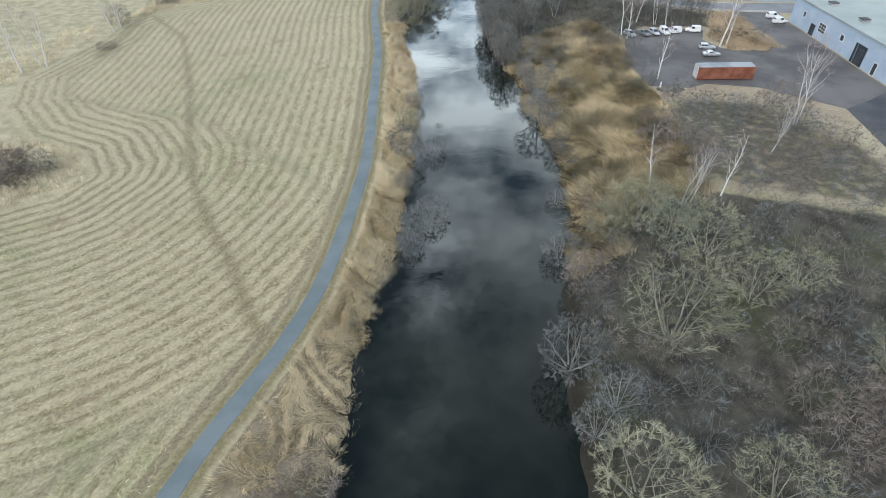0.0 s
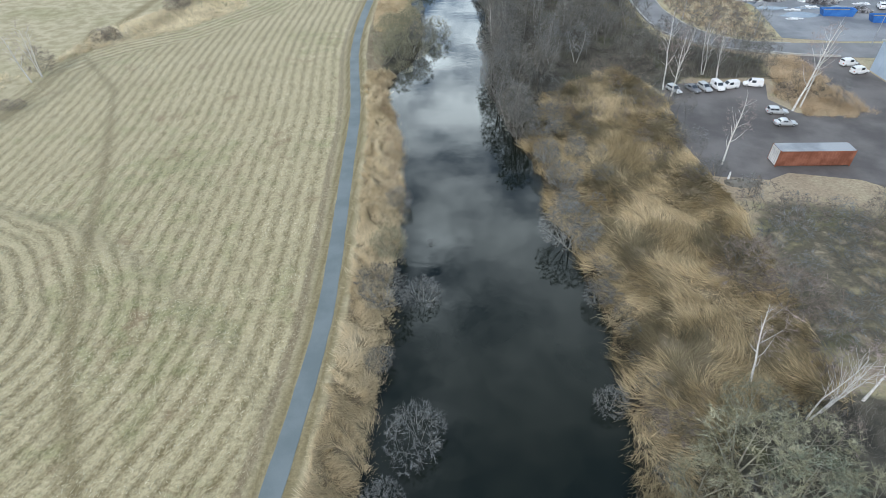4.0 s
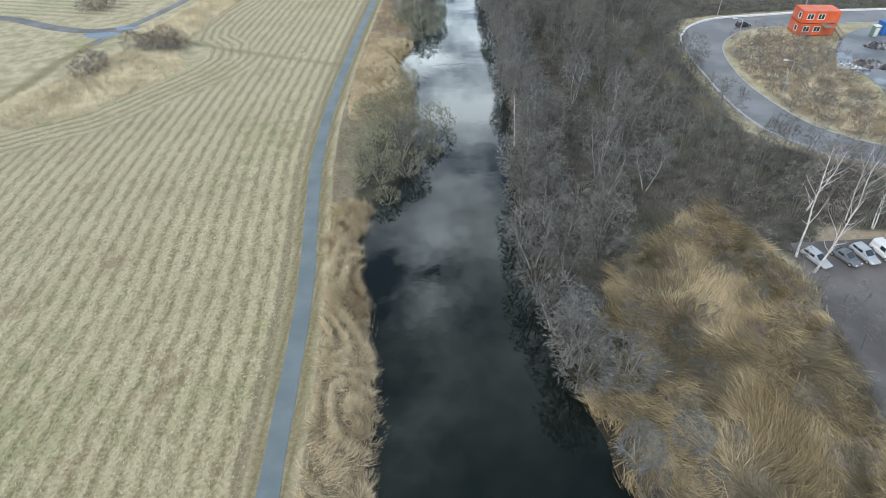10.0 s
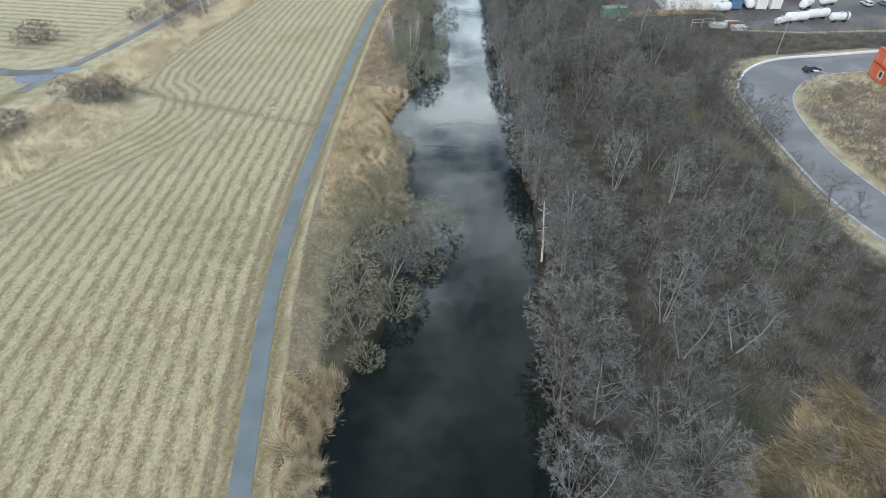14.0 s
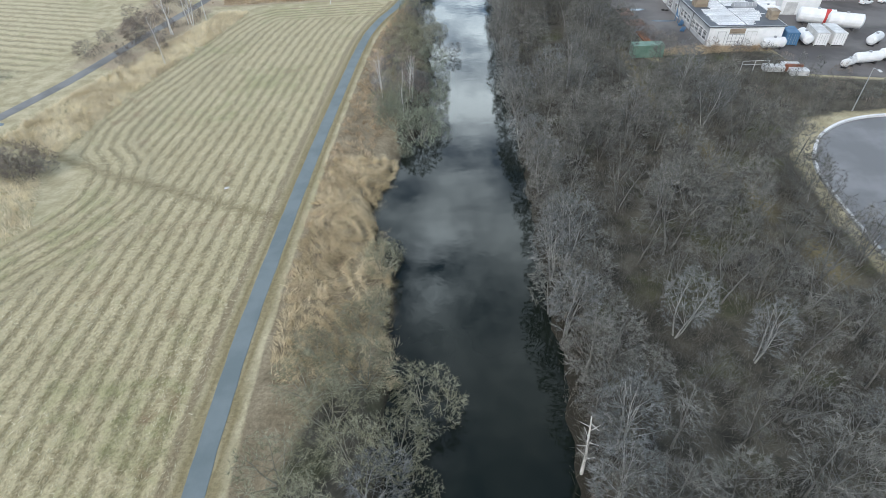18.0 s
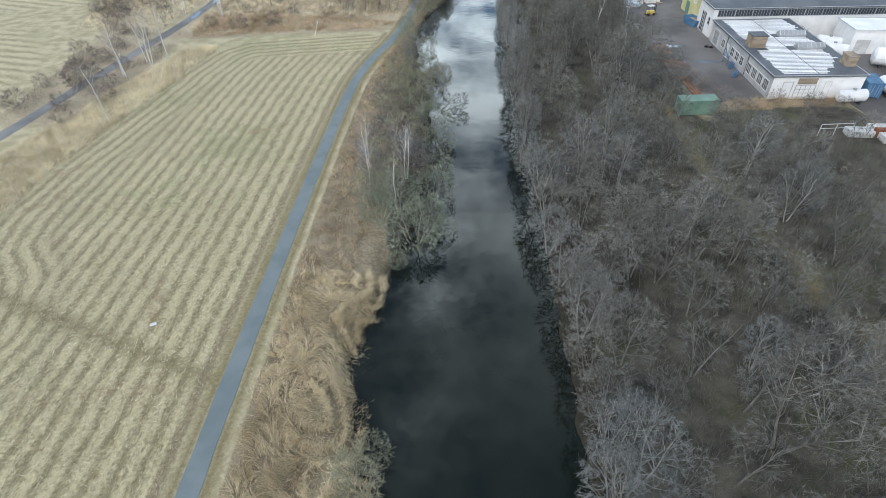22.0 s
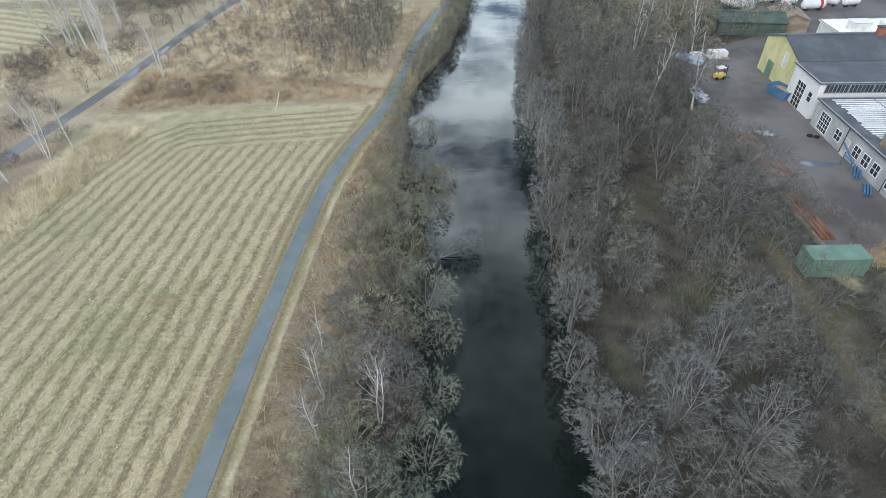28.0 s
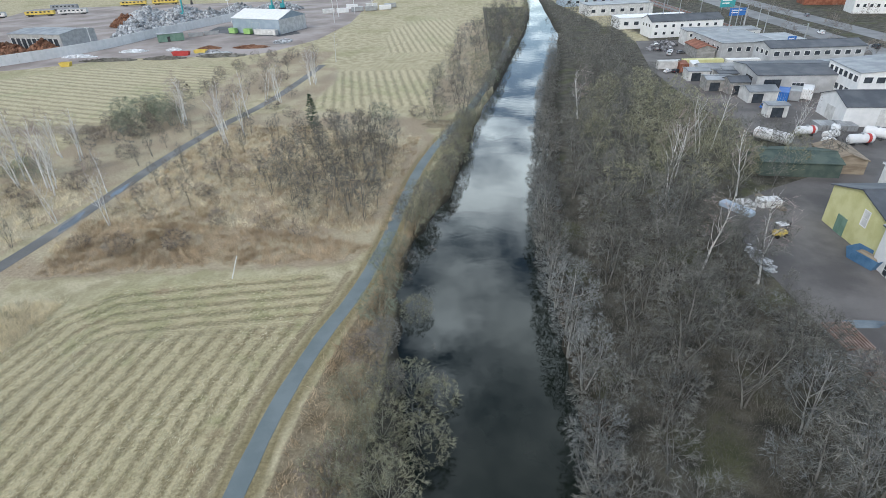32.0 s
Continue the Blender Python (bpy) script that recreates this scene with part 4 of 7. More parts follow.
        if l2 > 0.30 * h + 0.45:
            made += 1
            continue
        d2 = unit(goal - p2)
        l2 = max(l2, 0.3)
        sub_p.append(p2), sub_d.append(d2), sub_l.append(l2 * 1.08), sub_w.append(max(0.022, bone_r[i] * 0.55))
        made += 1
        for w in range(S["twigs"]):
            tw_p.append(p2 + d2 * l2 * (0.25 + 0.75 * math.sqrt(r.random()))), tw_d.append(unit(spread(r, d2, r.uniform(0.3, 1.25)) + 0.35 * u + np.array((0, 0, 0.1))))
            tw_l.append(r.uniform(*S["tl"]))
    tv, tf = limb_mesh(trunk)
    cv, cf = sliver(np.array(sub_p), np.array(sub_d), np.array(sub_l), np.array(sub_w), r)
    sv, sf = sliver(np.array(tw_p), np.array(tw_d), np.array(tw_l), r.uniform(0.55, 1.1, len(tw_p)) * S["tw"], r)
    return (tv, tf), (np.vstack([cv, sv]), np.vstack([cf, sf + len(cv)]))


KINDS = {}


def variants(key, kind, seeds, bark, twig, label, category):
    rows = []
    for s in seeds:
        (tv, tf), (cv, cf) = grow(s, kind)
        rows.append((mesh_of("trunk", tv, tf, bark, True), mesh_of("crown", cv, cf, twig)))
    KINDS[key] = (rows, label, category)


variants("alder", "alder", (11, 12, 13, 14, 15), M_ALDER_BARK, M_ALDER_TWIG, "bare grey-brown alder with fine twigs", "tree")
variants("grey_alder", "alder", (16, 17, 18), M_PALE_BARK, M_GREY_TWIG, "bare silvery-grey alder leaning over the bank", "tree")
variants("far_alder", "thin_alder", (61, 62, 63, 64), M_ALDER_BARK, M_ALDER_TWIG, "bare grey-brown alder deep in the river wood", "tree")
variants("grey_willow", "willow", (36, 37), M_PALE_BARK, M_GREY_TWIG, "round-crowned grey bank willow without leaves", "tree")
variants("birch", "birch", (21, 22, 23), M_BIRCH_BARK, M_BIRCH_TWIG, "bare white-stemmed birch with slender branches", "tree")
variants("willow", "willow", (31, 32, 33), M_WILLOW_BARK, M_WILLOW_TWIG, "wide bare willow with olive-brown branches", "tree")
variants("far_willow", "thin_willow", (71, 72, 73), M_WILLOW_BARK, M_WILLOW_TWIG, "bare olive-brown willow deep in the river wood", "tree")
variants("green_willow", "willow", (34, 35), M_WILLOW_BARK, M_GREEN_TWIG, "dense rounded willow with grey-green lichened twigs", "tree")
variants("shrub", "shrub", (41, 42, 43), M_ALDER_BARK, M_BROWN_TWIG, "leafless brown thicket shrub", "shrub")
variants("dense_shrub", "dense_shrub", (47, 48, 49), M_ALDER_BARK, M_BROWN_TWIG, "dense rounded brown shrub without leaves", "shrub")
variants("grey_shrub", "shrub", (44, 45, 46), M_ALDER_BARK, M_GREY_TWIG, "leafless grey willow shrub", "shrub")
variants("sapling", "sapling", (51, 52, 53, 54), M_ALDER_BARK, M_ALDER_TWIG, "thin bare young alder in the thicket", "tree")
PLANT_NAMES = dict(dense_shrub="bushy_shrub", far_willow="wood_willow", far_alder="wood_alder", grey_willow="willow_tree", alder="alder_tree", grey_alder="alder_tree", birch="birch_tree", willow="willow_tree", green_willow="willow_tree", shrub="shrub", grey_shrub="willow_shrub", sapling="young_tree")
PLANT_GROUPS = dict(dense_shrub="shrubs", far_willow="trees of the river wood", far_alder="trees of the river wood", grey_willow="willows", alder="trees of the river wood", grey_alder="trees on the river bank", birch="birches", willow="willows", green_willow="willows", shrub="shrubs", grey_shrub="shrubs", sapling="young trees of the thicket")
planted = []


def plant(key, x, y, size=1.0, label="", lean=(0, 0), variant=None):
    rows, lab, cat = KINDS[key]
    tm, cm = rows[int(rng.integers(len(rows))) if variant is None else variant]
    z = float(height(np.array([x]), np.array([y]))[0])
    m = pose(x, y, z, lean[0], lean[1], rng.uniform(0, 360)) @ Matrix.Diagonal((size * rng.uniform(0.93, 1.07), size, size * rng.uniform(0.94, 1.06), 1))
    e = thing(PLANT_NAMES[key], m, label or lab, cat, PLANT_GROUPS[key])
    part("trunk", tm, None, e), part("crown", cm, None, e)
    planted.append((x, y))
    return e


# single trees that stand out
for x, y, s in ((25.8, 63.6, 0.62), (29.3, 60, 0.66), (30.6, 60.8, 0.55), (37.5, 102.5, 0.75), (55.7, 119.8, 0.95), (57.5, 121, 0.9), (54.6, 83, 0.9), (36.5, 129, 0.8), (37.2, 126.3, 0.72), 
                (-95, 115, 0.8), (-93, 114, 0.8), (-96.1, 110.2, 0.85), (-89.5, 137, 0.7), (-89, 140, 0.7), (-65.6, 242.4, 0.62), (-67.5, 270.4, 0.72), (-70.2, 268.2, 0.75), (-72.3, 261.7, 0.7), (-71.7, 269.3, 0.6), (-73, 262, 0.65),
                (-86, 314, 0.8), (-84, 311, 0.85), (-88, 317, 0.8), (-93, 314, 0.85), (-95, 318, 0.85), (-91, 330, 0.7), (-66, 299, 0.7), (-79, 353, 0.8), (-80, 356, 0.7), (-65, 344, 0.8), (-66, 348, 0.8),
                (-64, 357, 0.8), (-55, 391, 0.75), (-56, 393, 0.75), (-57, 398, 0.75), (-56, 424, 0.7), (-18.0, 222.5, 0.55), (-13.2, 224.5, 0.58), (-18.4, 226.8, 0.48), (-13.8, 217.4, 0.5), (-19.8, 232.2, 0.45), (24, 285, 0.8), (30, 282, 0.8), (27, 309, 0.95), (38, 308, 0.8), (42, 330, 0.8),
                (48.2, 134.2, 0.6), (42.1, 138.2, 0.6), (46, 136, 0.7), (-76, 300, 0.6), (35, 62, 0.6), (47, 74, 0.6)):
    plant("birch", x, y, s * 1.3, lean=(rng.uniform(-4, 4), rng.uniform(-5, 5)))
# willows of the left bank and of the thicket at the start; s: half the crown's width
for x, y, s, lab in ((20.8, 36.5, 5.6, "large spreading bare willow over fallen straw"), (-6.8, 163.0, 3.7, "pale round-crowned willow leaning over the water"), (-12.7, 164.8, 3.3, ""), (-17.6, 163.4, 3.2, ""), (-12.2, 156.6, 3.2, ""), (-18.2, 155.2, 3.4, ""),
                     (-7.2, 155.4, 2.0, ""), (-17.4, 148.8, 2.9, ""), (-10.8, 149.0, 2.8, ""), (-9.3, 158.2, 3.2, ""), (-15, 160.2, 3.0, ""), (-15.2, 151.6, 3.2, ""), (-14.2, 145.6, 2.9, ""), (-17.4, 143.6, 2.2, ""), (-12.8, 142.2, 1.9, ""), (-13.1, 180.6, 2.6, ""), (-12.9, 174.6, 1.8, ""),
                     (-13.7, 171.0, 2.7, ""), (-18, 168.0, 2.2, ""), (-12.4, 183.6, 2.0, ""), (-9.6, 83.2, 2.5, "mossy low willow on the bank"), (-13.3, 250.5, 3.2, ""), (-12.6, 245.2, 2.9, ""), (-15.4, 252.6, 3.0, ""), (-10.6, 256.6, 2.8, ""), (-14.8, 257.6, 2.8, ""), (-12.6, 263.6, 2.7, ""),
                     (-17.7, 261.2, 3.0, ""), (-9.8, 263.0, 2.4, ""), (-13.3, 276.6, 2.2, ""), (13.6, 20, 4.4, "pale spreading bare willow by the water"), (24, 20, 3.6, ""), (40, 32, 3.8, ""), (37, 44, 3.0, ""), (28.5, 49.6, 4.2, ""), (17, 12, 4.0, ""), (31, 42, 3.6, ""), (21.2, 55.2, 4.2, ""), (27, 56, 3.4, ""), (17.4, 53, 2.8, ""), (23.8, 59.6, 2.8, "")):
    plant("willow", x, y, s / 3.3, lab)
for x, y, s in ((-11, 211.6, 4.1), (-15.4, 214.4, 3.1), (-16, 219.6, 2.6), (-7.6, 213.6, 2.2), (-13.4, 217.4, 3.4), (-9.8, 216, 2.8), (-9.3, 221.4, 3.2), (-8.7, 227.6, 2.5), (-8.8, 234, 2.6), (-10.2, 238.8, 3.4), (-12.6, 207.6, 1.4), (25, 52.6, 3.4),
                (-94, 318, 3.2), (-88, 345, 4), (-82, 352, 4), (-88, 360, 4), (-28, 350, 3.2)):
    plant("green_willow", x, y, s / 3.3)
for x, y, s, lab in ((-12.2, 224.9, 2.7, ""), (-17.4, 218.6, 2.4, ""), (-14.1, 233.4, 3.1, ""), (-17, 239.4, 2.9, ""), (-12.8, 229, 2.4, ""), (-18.8, 246.6, 3.2, "brown leafless bank thicket beside the footpath"), (-18.1, 252.4, 2.8, "brown leafless bank thicket beside the footpath"), (-18.1, 267.9, 2.4, "tangled brown thicket on the bank"),
                     (-16.6, 227.8, 2.0, ""), (-16.4, 243.2, 2.4, ""), (-13.4, 239.8, 2.2, ""), (30.5, 77.7, 4.2, "grey-brown bush standing in the sedge"), (33.8, 73.6, 3.2, "grey-brown bush standing in the sedge"), (13.6, 44.7, 3.0, "brown leafless bush on the bank"), (32.4, 29, 3.6, "dense leafless reddish-brown bush"), (36.6, 27, 3.6, "dense leafless reddish-brown bush"), (30, 24, 3.2, "dense leafless reddish-brown bush"), (-12.4, 20, 2.8, ""), (-15, 17.4, 2.4, "")):
    plant("dense_shrub", x, y, s / 2.1, lab or "grey-brown leafless bush on the river bank")
for x, y, s in ((-4.9, 58.2, 3.2), (-6.9, 52, 2.3), (-9.4, 74.4, 3.1), (-5.3, 75.6, 2.5), (-4.6, 85.6, 1.3), (-9.3, 93.6, 2.0), (-8.8, 66, 1.6), (10.2, 33, 3.8), (13.6, 28.2, 2.7), (11.4, 25.6, 2.5), (11.6, 50.2, 2.5), (12.8, 61.8, 1.9), (12.6, 85, 3.7), (14.2, 75.2, 2.0),
                (11.9, 103.8, 2.4), (9.0, 116.6, 2.4), (12.6, 111.6, 3.3), (13.4, 96.6, 2.5), (13.2, 91, 2.0), (16.4, 105.2, 2.0)):
    plant("grey_willow", x, y, s / 3.3)
for x, y, s in ((-86.2, 313.4, 0.8), (-88, 314.5, 0.85), (-90.8, 315, 0.9), (-92.3, 316.5, 0.8), (-93.8, 315, 0.85), (-96.5, 317, 0.8), (-99, 316, 0.85), (-90.6, 328.6, 0.75), (-95.9, 330.5, 0.7), (-98.1, 332.3, 0.7), (-78.6, 351.8, 0.8), (-79.8, 353.2, 0.75), (-61, 336.3, 0.7), (-62.6, 338, 0.75), (-63.7, 340.3, 0.75), (-59.2, 342.1, 0.8),
                (-60.1, 371.6, 0.75), (-61.4, 373, 0.7), (-64.4, 372, 0.7), (-56.8, 391, 0.75), (-55.3, 392.8, 0.7), (-58, 394.5, 0.75), (-74.5, 312, 0.5), (19, 352, 0.85), (30.7, 316.5, 0.7), (38.5, 327.4, 0.8), (59.2, 332.8, 0.7)):
    plant("birch", x, y, s * 1.3, "tall slender white-stemmed birch in a loose cluster", lean=(rng.uniform(-6, 6), rng.uniform(-9, 9)))
# the strip between the footpath and the river is grown over from end to end
for x, y, s, k in ((-17.6, 220, 2.6, 0), (-18, 225, 2.5, 1), (-15.2, 222.6, 2.6, 0), (-16.8, 229.4, 2.6, 0), (-14.2, 230, 2.7, 1), (-14.6, 235, 2.9, 2), (-17.6, 235.4, 2.4, 1), (-17.4, 240.6, 2.7, 2), (-13.8, 241, 2.5, 0), (-18.6, 246.4, 2.6, 2), (-15.8, 246.8, 2.6, 0), (-18.4, 252.4, 2.5, 2), (-11.6, 228.6, 2.4, 1), (-12.4, 233.6, 2.3, 0), (-19.4, 231, 1.9, 1), (-17, 256, 2.4, 0)):
    plant(("willow", "grey_willow", "far_willow")[k], x, y, s / 3.2, "leafless olive-grey bush of the bank strip")
# trees lying over the water: a dead crown, a leaning trunk
dead = plant("grey_alder", -9.6, 246.6, 0.72, "dead pale tree fallen over into the river", variant=0)
dead.matrix_basis = pose(-9.0, 246.8, -0.8, 0, 66, 18) @ Matrix.Scale(0.62, 4)
leaner = plant("grey_alder", -12.2, 152, 0.85, "old bare tree leaning out over the water", variant=2)
leaner.matrix_basis = pose(-11.6, 152.6, -0.4, 0, 30, 35) @ Matrix.Scale(0.9, 4)
snag = thing("dead_trunk", pose(5.9, 157, float(height(np.array([5.9]), np.array([157.0]))[0]), 3, -4), "bare white standing trunk on the river bank", "tree")
part("stem", join(tube((0, 0, -0.3), (0.1, 0, 3.2), 0.16, 0.11, 7), tube((0.1, 0, 3.2), (0.05, 0.15, 8.8), 0.11, 0.04, 7)), M_BIRCH_BARK, snag)
for i in range(11):
    part("stub", tube((0.07, 0.05, 2.4 + i * 0.56), (0.07 + 0.8 * math.cos(i * 2.4), 0.8 * math.sin(i * 2.4), 2.8 + i * 0.56), 0.035, 0.012, 4), M_BIRCH_BARK, snag)
# where the crowns of the right bank end over the water
CROWN_EDGE = [(5.8, 108), (4.6, 116), (2.9, 125), (2.2, 131), (2.7, 145), (4.6, 151), (5.2, 161), (4.2, 168), (2.5, 174), (4.0, 185), (3.8, 195), (3.8, 201), (2.4, 206), (2.6, 212), (2.1, 220), (1.0, 230), (1.8, 237), (0.8, 247), (1.3, 252), (2.4, 261), (1.0, 278), (2.0, 300), (4.0, 320), (9, 360), (16, 400), (20, 425)]
for x, y, s in ((8.4, 143.4, 3.3), (8, 135.4, 3.0), (9.1, 125.4, 3.0), (13.4, 128.6, 3.4), (8.6, 116.4, 2.4), (9.4, 151.2, 3.7), (9.5, 171.2, 2.6), (7.6, 180.8, 3.6), (8.9, 158.6, 3.2), (9.9, 167, 2.8), (20.4, 184.4, 4.6), (12.6, 218.4, 3.6), (20.8, 207.1, 4.6), (13.2, 204.4, 3.2),
                (18.2, 231.3, 3.6), (13.6, 211.2, 3.0), (22.6, 249.2, 5.0), (10.8, 224.7, 3.2), (25, 264, 3.6), (15.3, 267.3, 4.6), (22.2, 291.7, 4.8), (28.1, 282.5, 4.2), (17, 279, 4.2), (21, 272, 3.6), (26.6, 256.4, 3.6), (12, 285, 3.6), (28, 247, 3.2)):
    plant("grey_alder" if x < 11 and rng.random() < 0.6 else "alder", x, y, s / 3.0)
for y in np.arange(110, 425, 4.3):
    s = rng.uniform(2.3, 3.3)
    x = float(bank_x(CROWN_EDGE, y)) + s
    plant("far_alder" if y > 310 else "grey_alder" if rng.random() < 0.5 else "alder", x, y + rng.uniform(-1, 1), s / 3.0, lean=(rng.uniform(-4, 4), rng.uniform(-5, 3)))
for y in np.arange(262, 420, 6.0):
    x = float(bank_x(LEFT_BANK, y)) - rng.uniform(1.0, 3.2)
    plant("alder" if rng.random() < 0.6 else "green_willow", x, y + rng.uniform(-1.5, 1.5), rng.uniform(0.6, 0.85), lean=(rng.uniform(-4, 4), rng.uniform(0, 10)))


# open spots in the wood: middle and half axes
GLADES = [(14.5, 250, 4.2, 12), (12.5, 174.5, 3.4, 3.0), (14.5, 236, 3.0, 6), (18, 226, 3.0, 4)]


def scatter(poly, gap, tries, clear=None):
    """Places in a polygon, no two nearer than gap."""
    xs, ys = [p[0] for p in poly], [p[1] for p in poly]
    got = []
    for _ in range(tries):
        x, y = rng.uniform(min(xs), max(xs)), rng.uniform(min(ys), max(ys))
        if not inside(poly, np.array([x]), np.array([y]))[0] or any((x - a) ** 2 + (y - b) ** 2 < gap * gap for a, b in got):
            continue
        if dist_line(RIDE, np.array([x]), np.array([y]))[0] < 1.9 or dist_line(TRACK_MAIN, np.array([x]), np.array([y]))[0] < 2.8:
            continue
        if any(((x - a) / p) ** 2 + ((y - b) / q) ** 2 < 1 for a, b, p, q in GLADES) and x > 0:
            continue
        if any((x - a) ** 2 + (y - b) ** 2 < (0.55 * gap) ** 2 for a, b in planted):
            continue
        got.append((x, y))
    return got


for x, y in scatter([(9, 128), (28, 146), (40, 158), (41, 195), (43, 208), (40, 225), (28, 240), (28, 300), (24, 330), (36, 372), (40, 420), (30, 420), (22, 372), (12, 320), (9, 290), (8, 180)], 4.3, 3000):
    plant("far_alder" if y > 300 or rng.random() < 0.5 else "alder" if rng.random() < 0.75 else "grey_alder", x, y, rng.uniform(0.7, 1.05))
for x, y in scatter([(34, 372), (44, 350), (46, 405), (52, 470), (44, 560), (36, 560), (33, 470), (26, 425)], 7.5, 500):
    plant("far_alder", x, y, rng.uniform(0.6, 0.95))
for x, y in scatter([(30, 145), (42, 150), (42, 190), (44, 206), (58, 222), (58, 230), (42, 233), (28, 240), (24, 190)], 3.0, 1800):
    plant("sapling", x, y, rng.uniform(0.6, 0.95))
for x, y in scatter([(-22, 300), (-22, 335), (-30, 345), (-45, 340), (-44, 312), (-32, 298)], 3.3, 900):
    plant("sapling", x, y, rng.uniform(0.95, 1.3), "bare young alder of a dense copse")
for x, y in scatter([(-68, 305), (-45, 300), (-46, 345), (-66, 355)], 5, 300) + scatter([(-79, 292), (-76, 292), (-71, 345), (-75, 345)], 4.5, 60) + scatter([(-84, 372), (-68, 372), (-63, 432), (-80, 432)], 7.5, 100):
    plant("sapling", x, y, rng.uniform(0.6, 0.9))
for poly, gap, tries in ((WOODS[0], 4.0, 900), (WOODS[4], 7.5, 250), (WOODS[8], 9.0, 400), ([(33, 64), (60, 60), (57, 93), (38, 95)], 3.1, 500), (ISLE, 3.6, 400), ([(28, 240), (31, 250), (31, 300), (20, 300), (10, 250)], 6, 300)):
    for x, y in scatter(poly, gap, tries):
        plant("shrub" if rng.random() < 0.45 else "grey_shrub", x, y, rng.uniform(0.9, 1.5))
for x, y, s in ((-68, 66, 1.7), (-71, 69, 1.7), (-66, 69, 1.5), (-72, 64, 1.7), (-69.5, 66.5, 1.6), (-79, 187.6, 1.6), (-78, 189.4, 1.3), (-80.2, 186, 1.2), (-69, 201, 1.6), (-66.4, 201.8, 1.4), (-71.4, 200, 1.5), (-74, 201.4, 1.2), (-77.6, 202, 1.3), (-67.6, 199, 1.3), (-102.5, 233, 1.7), (-100.6, 234.6, 1.4), (-104.6, 231.6, 1.4), (-86.7, 160.3, 1.1), (-84.6, 161.6, 1.0), (-90.8, 142.8, 1.6), (-86.2, 162.8, 1.1), (-85.3, 124, 0.7), (-83.6, 124.6, 0.6),
                (-77.7, 257.4, 1.7), (-79.5, 259, 1.4), (34.5, 257, 1.0), (36, 254, 0.9), (37.5, 251.5, 0.8), (33.4, 266, 0.9), (39, 248.6, 0.8)):
    plant("dense_shrub", x, y, s)


for x, y in scatter([(-18.5, 213), (-9.5, 213), (-9, 262), (-13, 298), (-17, 298), (-17, 265), (-20.5, 240)], 4.2, 300):
    plant("grey_shrub" if rng.random() < 0.6 else "shrub", x, y, rng.uniform(0.5, 0.9), "leafless shrub under the bank trees")
for y in np.arange(297, 352, 2.6):
    plant("far_willow", float(bank_x(LEFT_BANK, y)) - rng.uniform(0.3, 3.4), y, rng.uniform(0.6, 0.95), "olive-grey willow on the far bank", lean=(0, rng.uniform(0, 8)))
for x, y in scatter(WOODS[3], 5.4, 400) + scatter([(-104, 300), (-84, 300), (-78, 330), (-98, 332)], 6.0, 120):
    plant("dense_shrub", x, y, rng.uniform(0.8, 1.25), "dense brown shrub among birches")
for x, y in scatter([(14, 116), (34, 116), (36, 140), (30, 140), (15, 130)], 3.6, 200):
    plant("grey_shrub" if rng.random() < 0.5 else "shrub", x, y, rng.uniform(0.6, 1.0), "leafless shrub at the edge of the sedge")
for x, y in scatter([(13, 90), (20, 92), (21, 128), (11, 112)], 3.6, 120) + scatter([(27, 98), (33, 98), (34, 128), (28, 134)], 4.2, 80):
    plant("grey_shrub" if x < 24 else "shrub", x, y, rng.uniform(0.6, 1.0))
for x, y in scatter([(17, 306), (36, 306), (46, 322), (46, 345), (42, 372), (28, 372), (14, 335)], 4.9, 400):
    plant("far_willow", x, y, rng.uniform(0.95, 1.35), "olive-brown bare willow in the river wood")
for x, y in scatter([(-17, 346), (-9, 353), (1, 388), (8, 430), (16, 480), (22, 520), (27, 570), (8, 570), (0, 520), (-14, 430), (-18, 390)], 4.9, 900):
    plant("far_alder" if rng.random() < 0.55 else "far_willow", x, y, rng.uniform(0.6, 0.9), "bare olive-grey tree of the far bank")
for x, y in scatter([(35, 305), (60, 318), (62, 328), (46, 338), (40, 318)], 4.6, 120):
    plant("far_alder" if rng.random() < 0.5 else "far_willow", x, y, rng.uniform(0.6, 0.95))
for x, y in scatter([(27, 246), (32.5, 247), (32, 300), (26, 300)], 3.6, 200):
    plant("grey_shrub" if rng.random() < 0.4 else "sapling", x, y, rng.uniform(0.6, 0.95))
for x, y in scatter([(32, 96), (36.5, 98), (36.5, 127), (32.5, 128)], 2.6, 160):
    plant("sapling" if rng.random() < 0.6 else "grey_shrub", x, y, rng.uniform(0.5, 0.9))
for x, y in scatter([(112, 300), (126, 300), (124, 600), (106, 600)], 15, 200) + scatter([(136, 300), (144, 300), (144, 600), (136, 600)], 16, 120) + scatter([(155, 400), (180, 400), (180, 500), (155, 500)], 12, 60):
    plant("shrub", x, y, rng.uniform(1.3, 2.0), "leafless roadside shrub by the railway")
for x, y in scatter([(-100, 338), (-88, 340), (-79, 348), (-80, 360), (-92, 368), (-100, 354)], 4.2, 260):
    plant("green_willow" if rng.random() < 0.35 else "dense_shrub", x, y, rng.uniform(0.8, 1.2), "dark bushy thicket beside the farm track")
for y in np.arange(42, 345, 2.7):
    plant("grey_shrub" if rng.random() < 0.6 else "shrub", max(float(bank_x(RIGHT_BANK, y)) + 0.9, float(bank_x(CROWN_EDGE, y)) + 1.3 if y > 108 else 0) + rng.uniform(0, 1.0), y + rng.uniform(-1, 1), rng.uniform(0.45, 0.8), "leafless shrub hanging over the river bank")
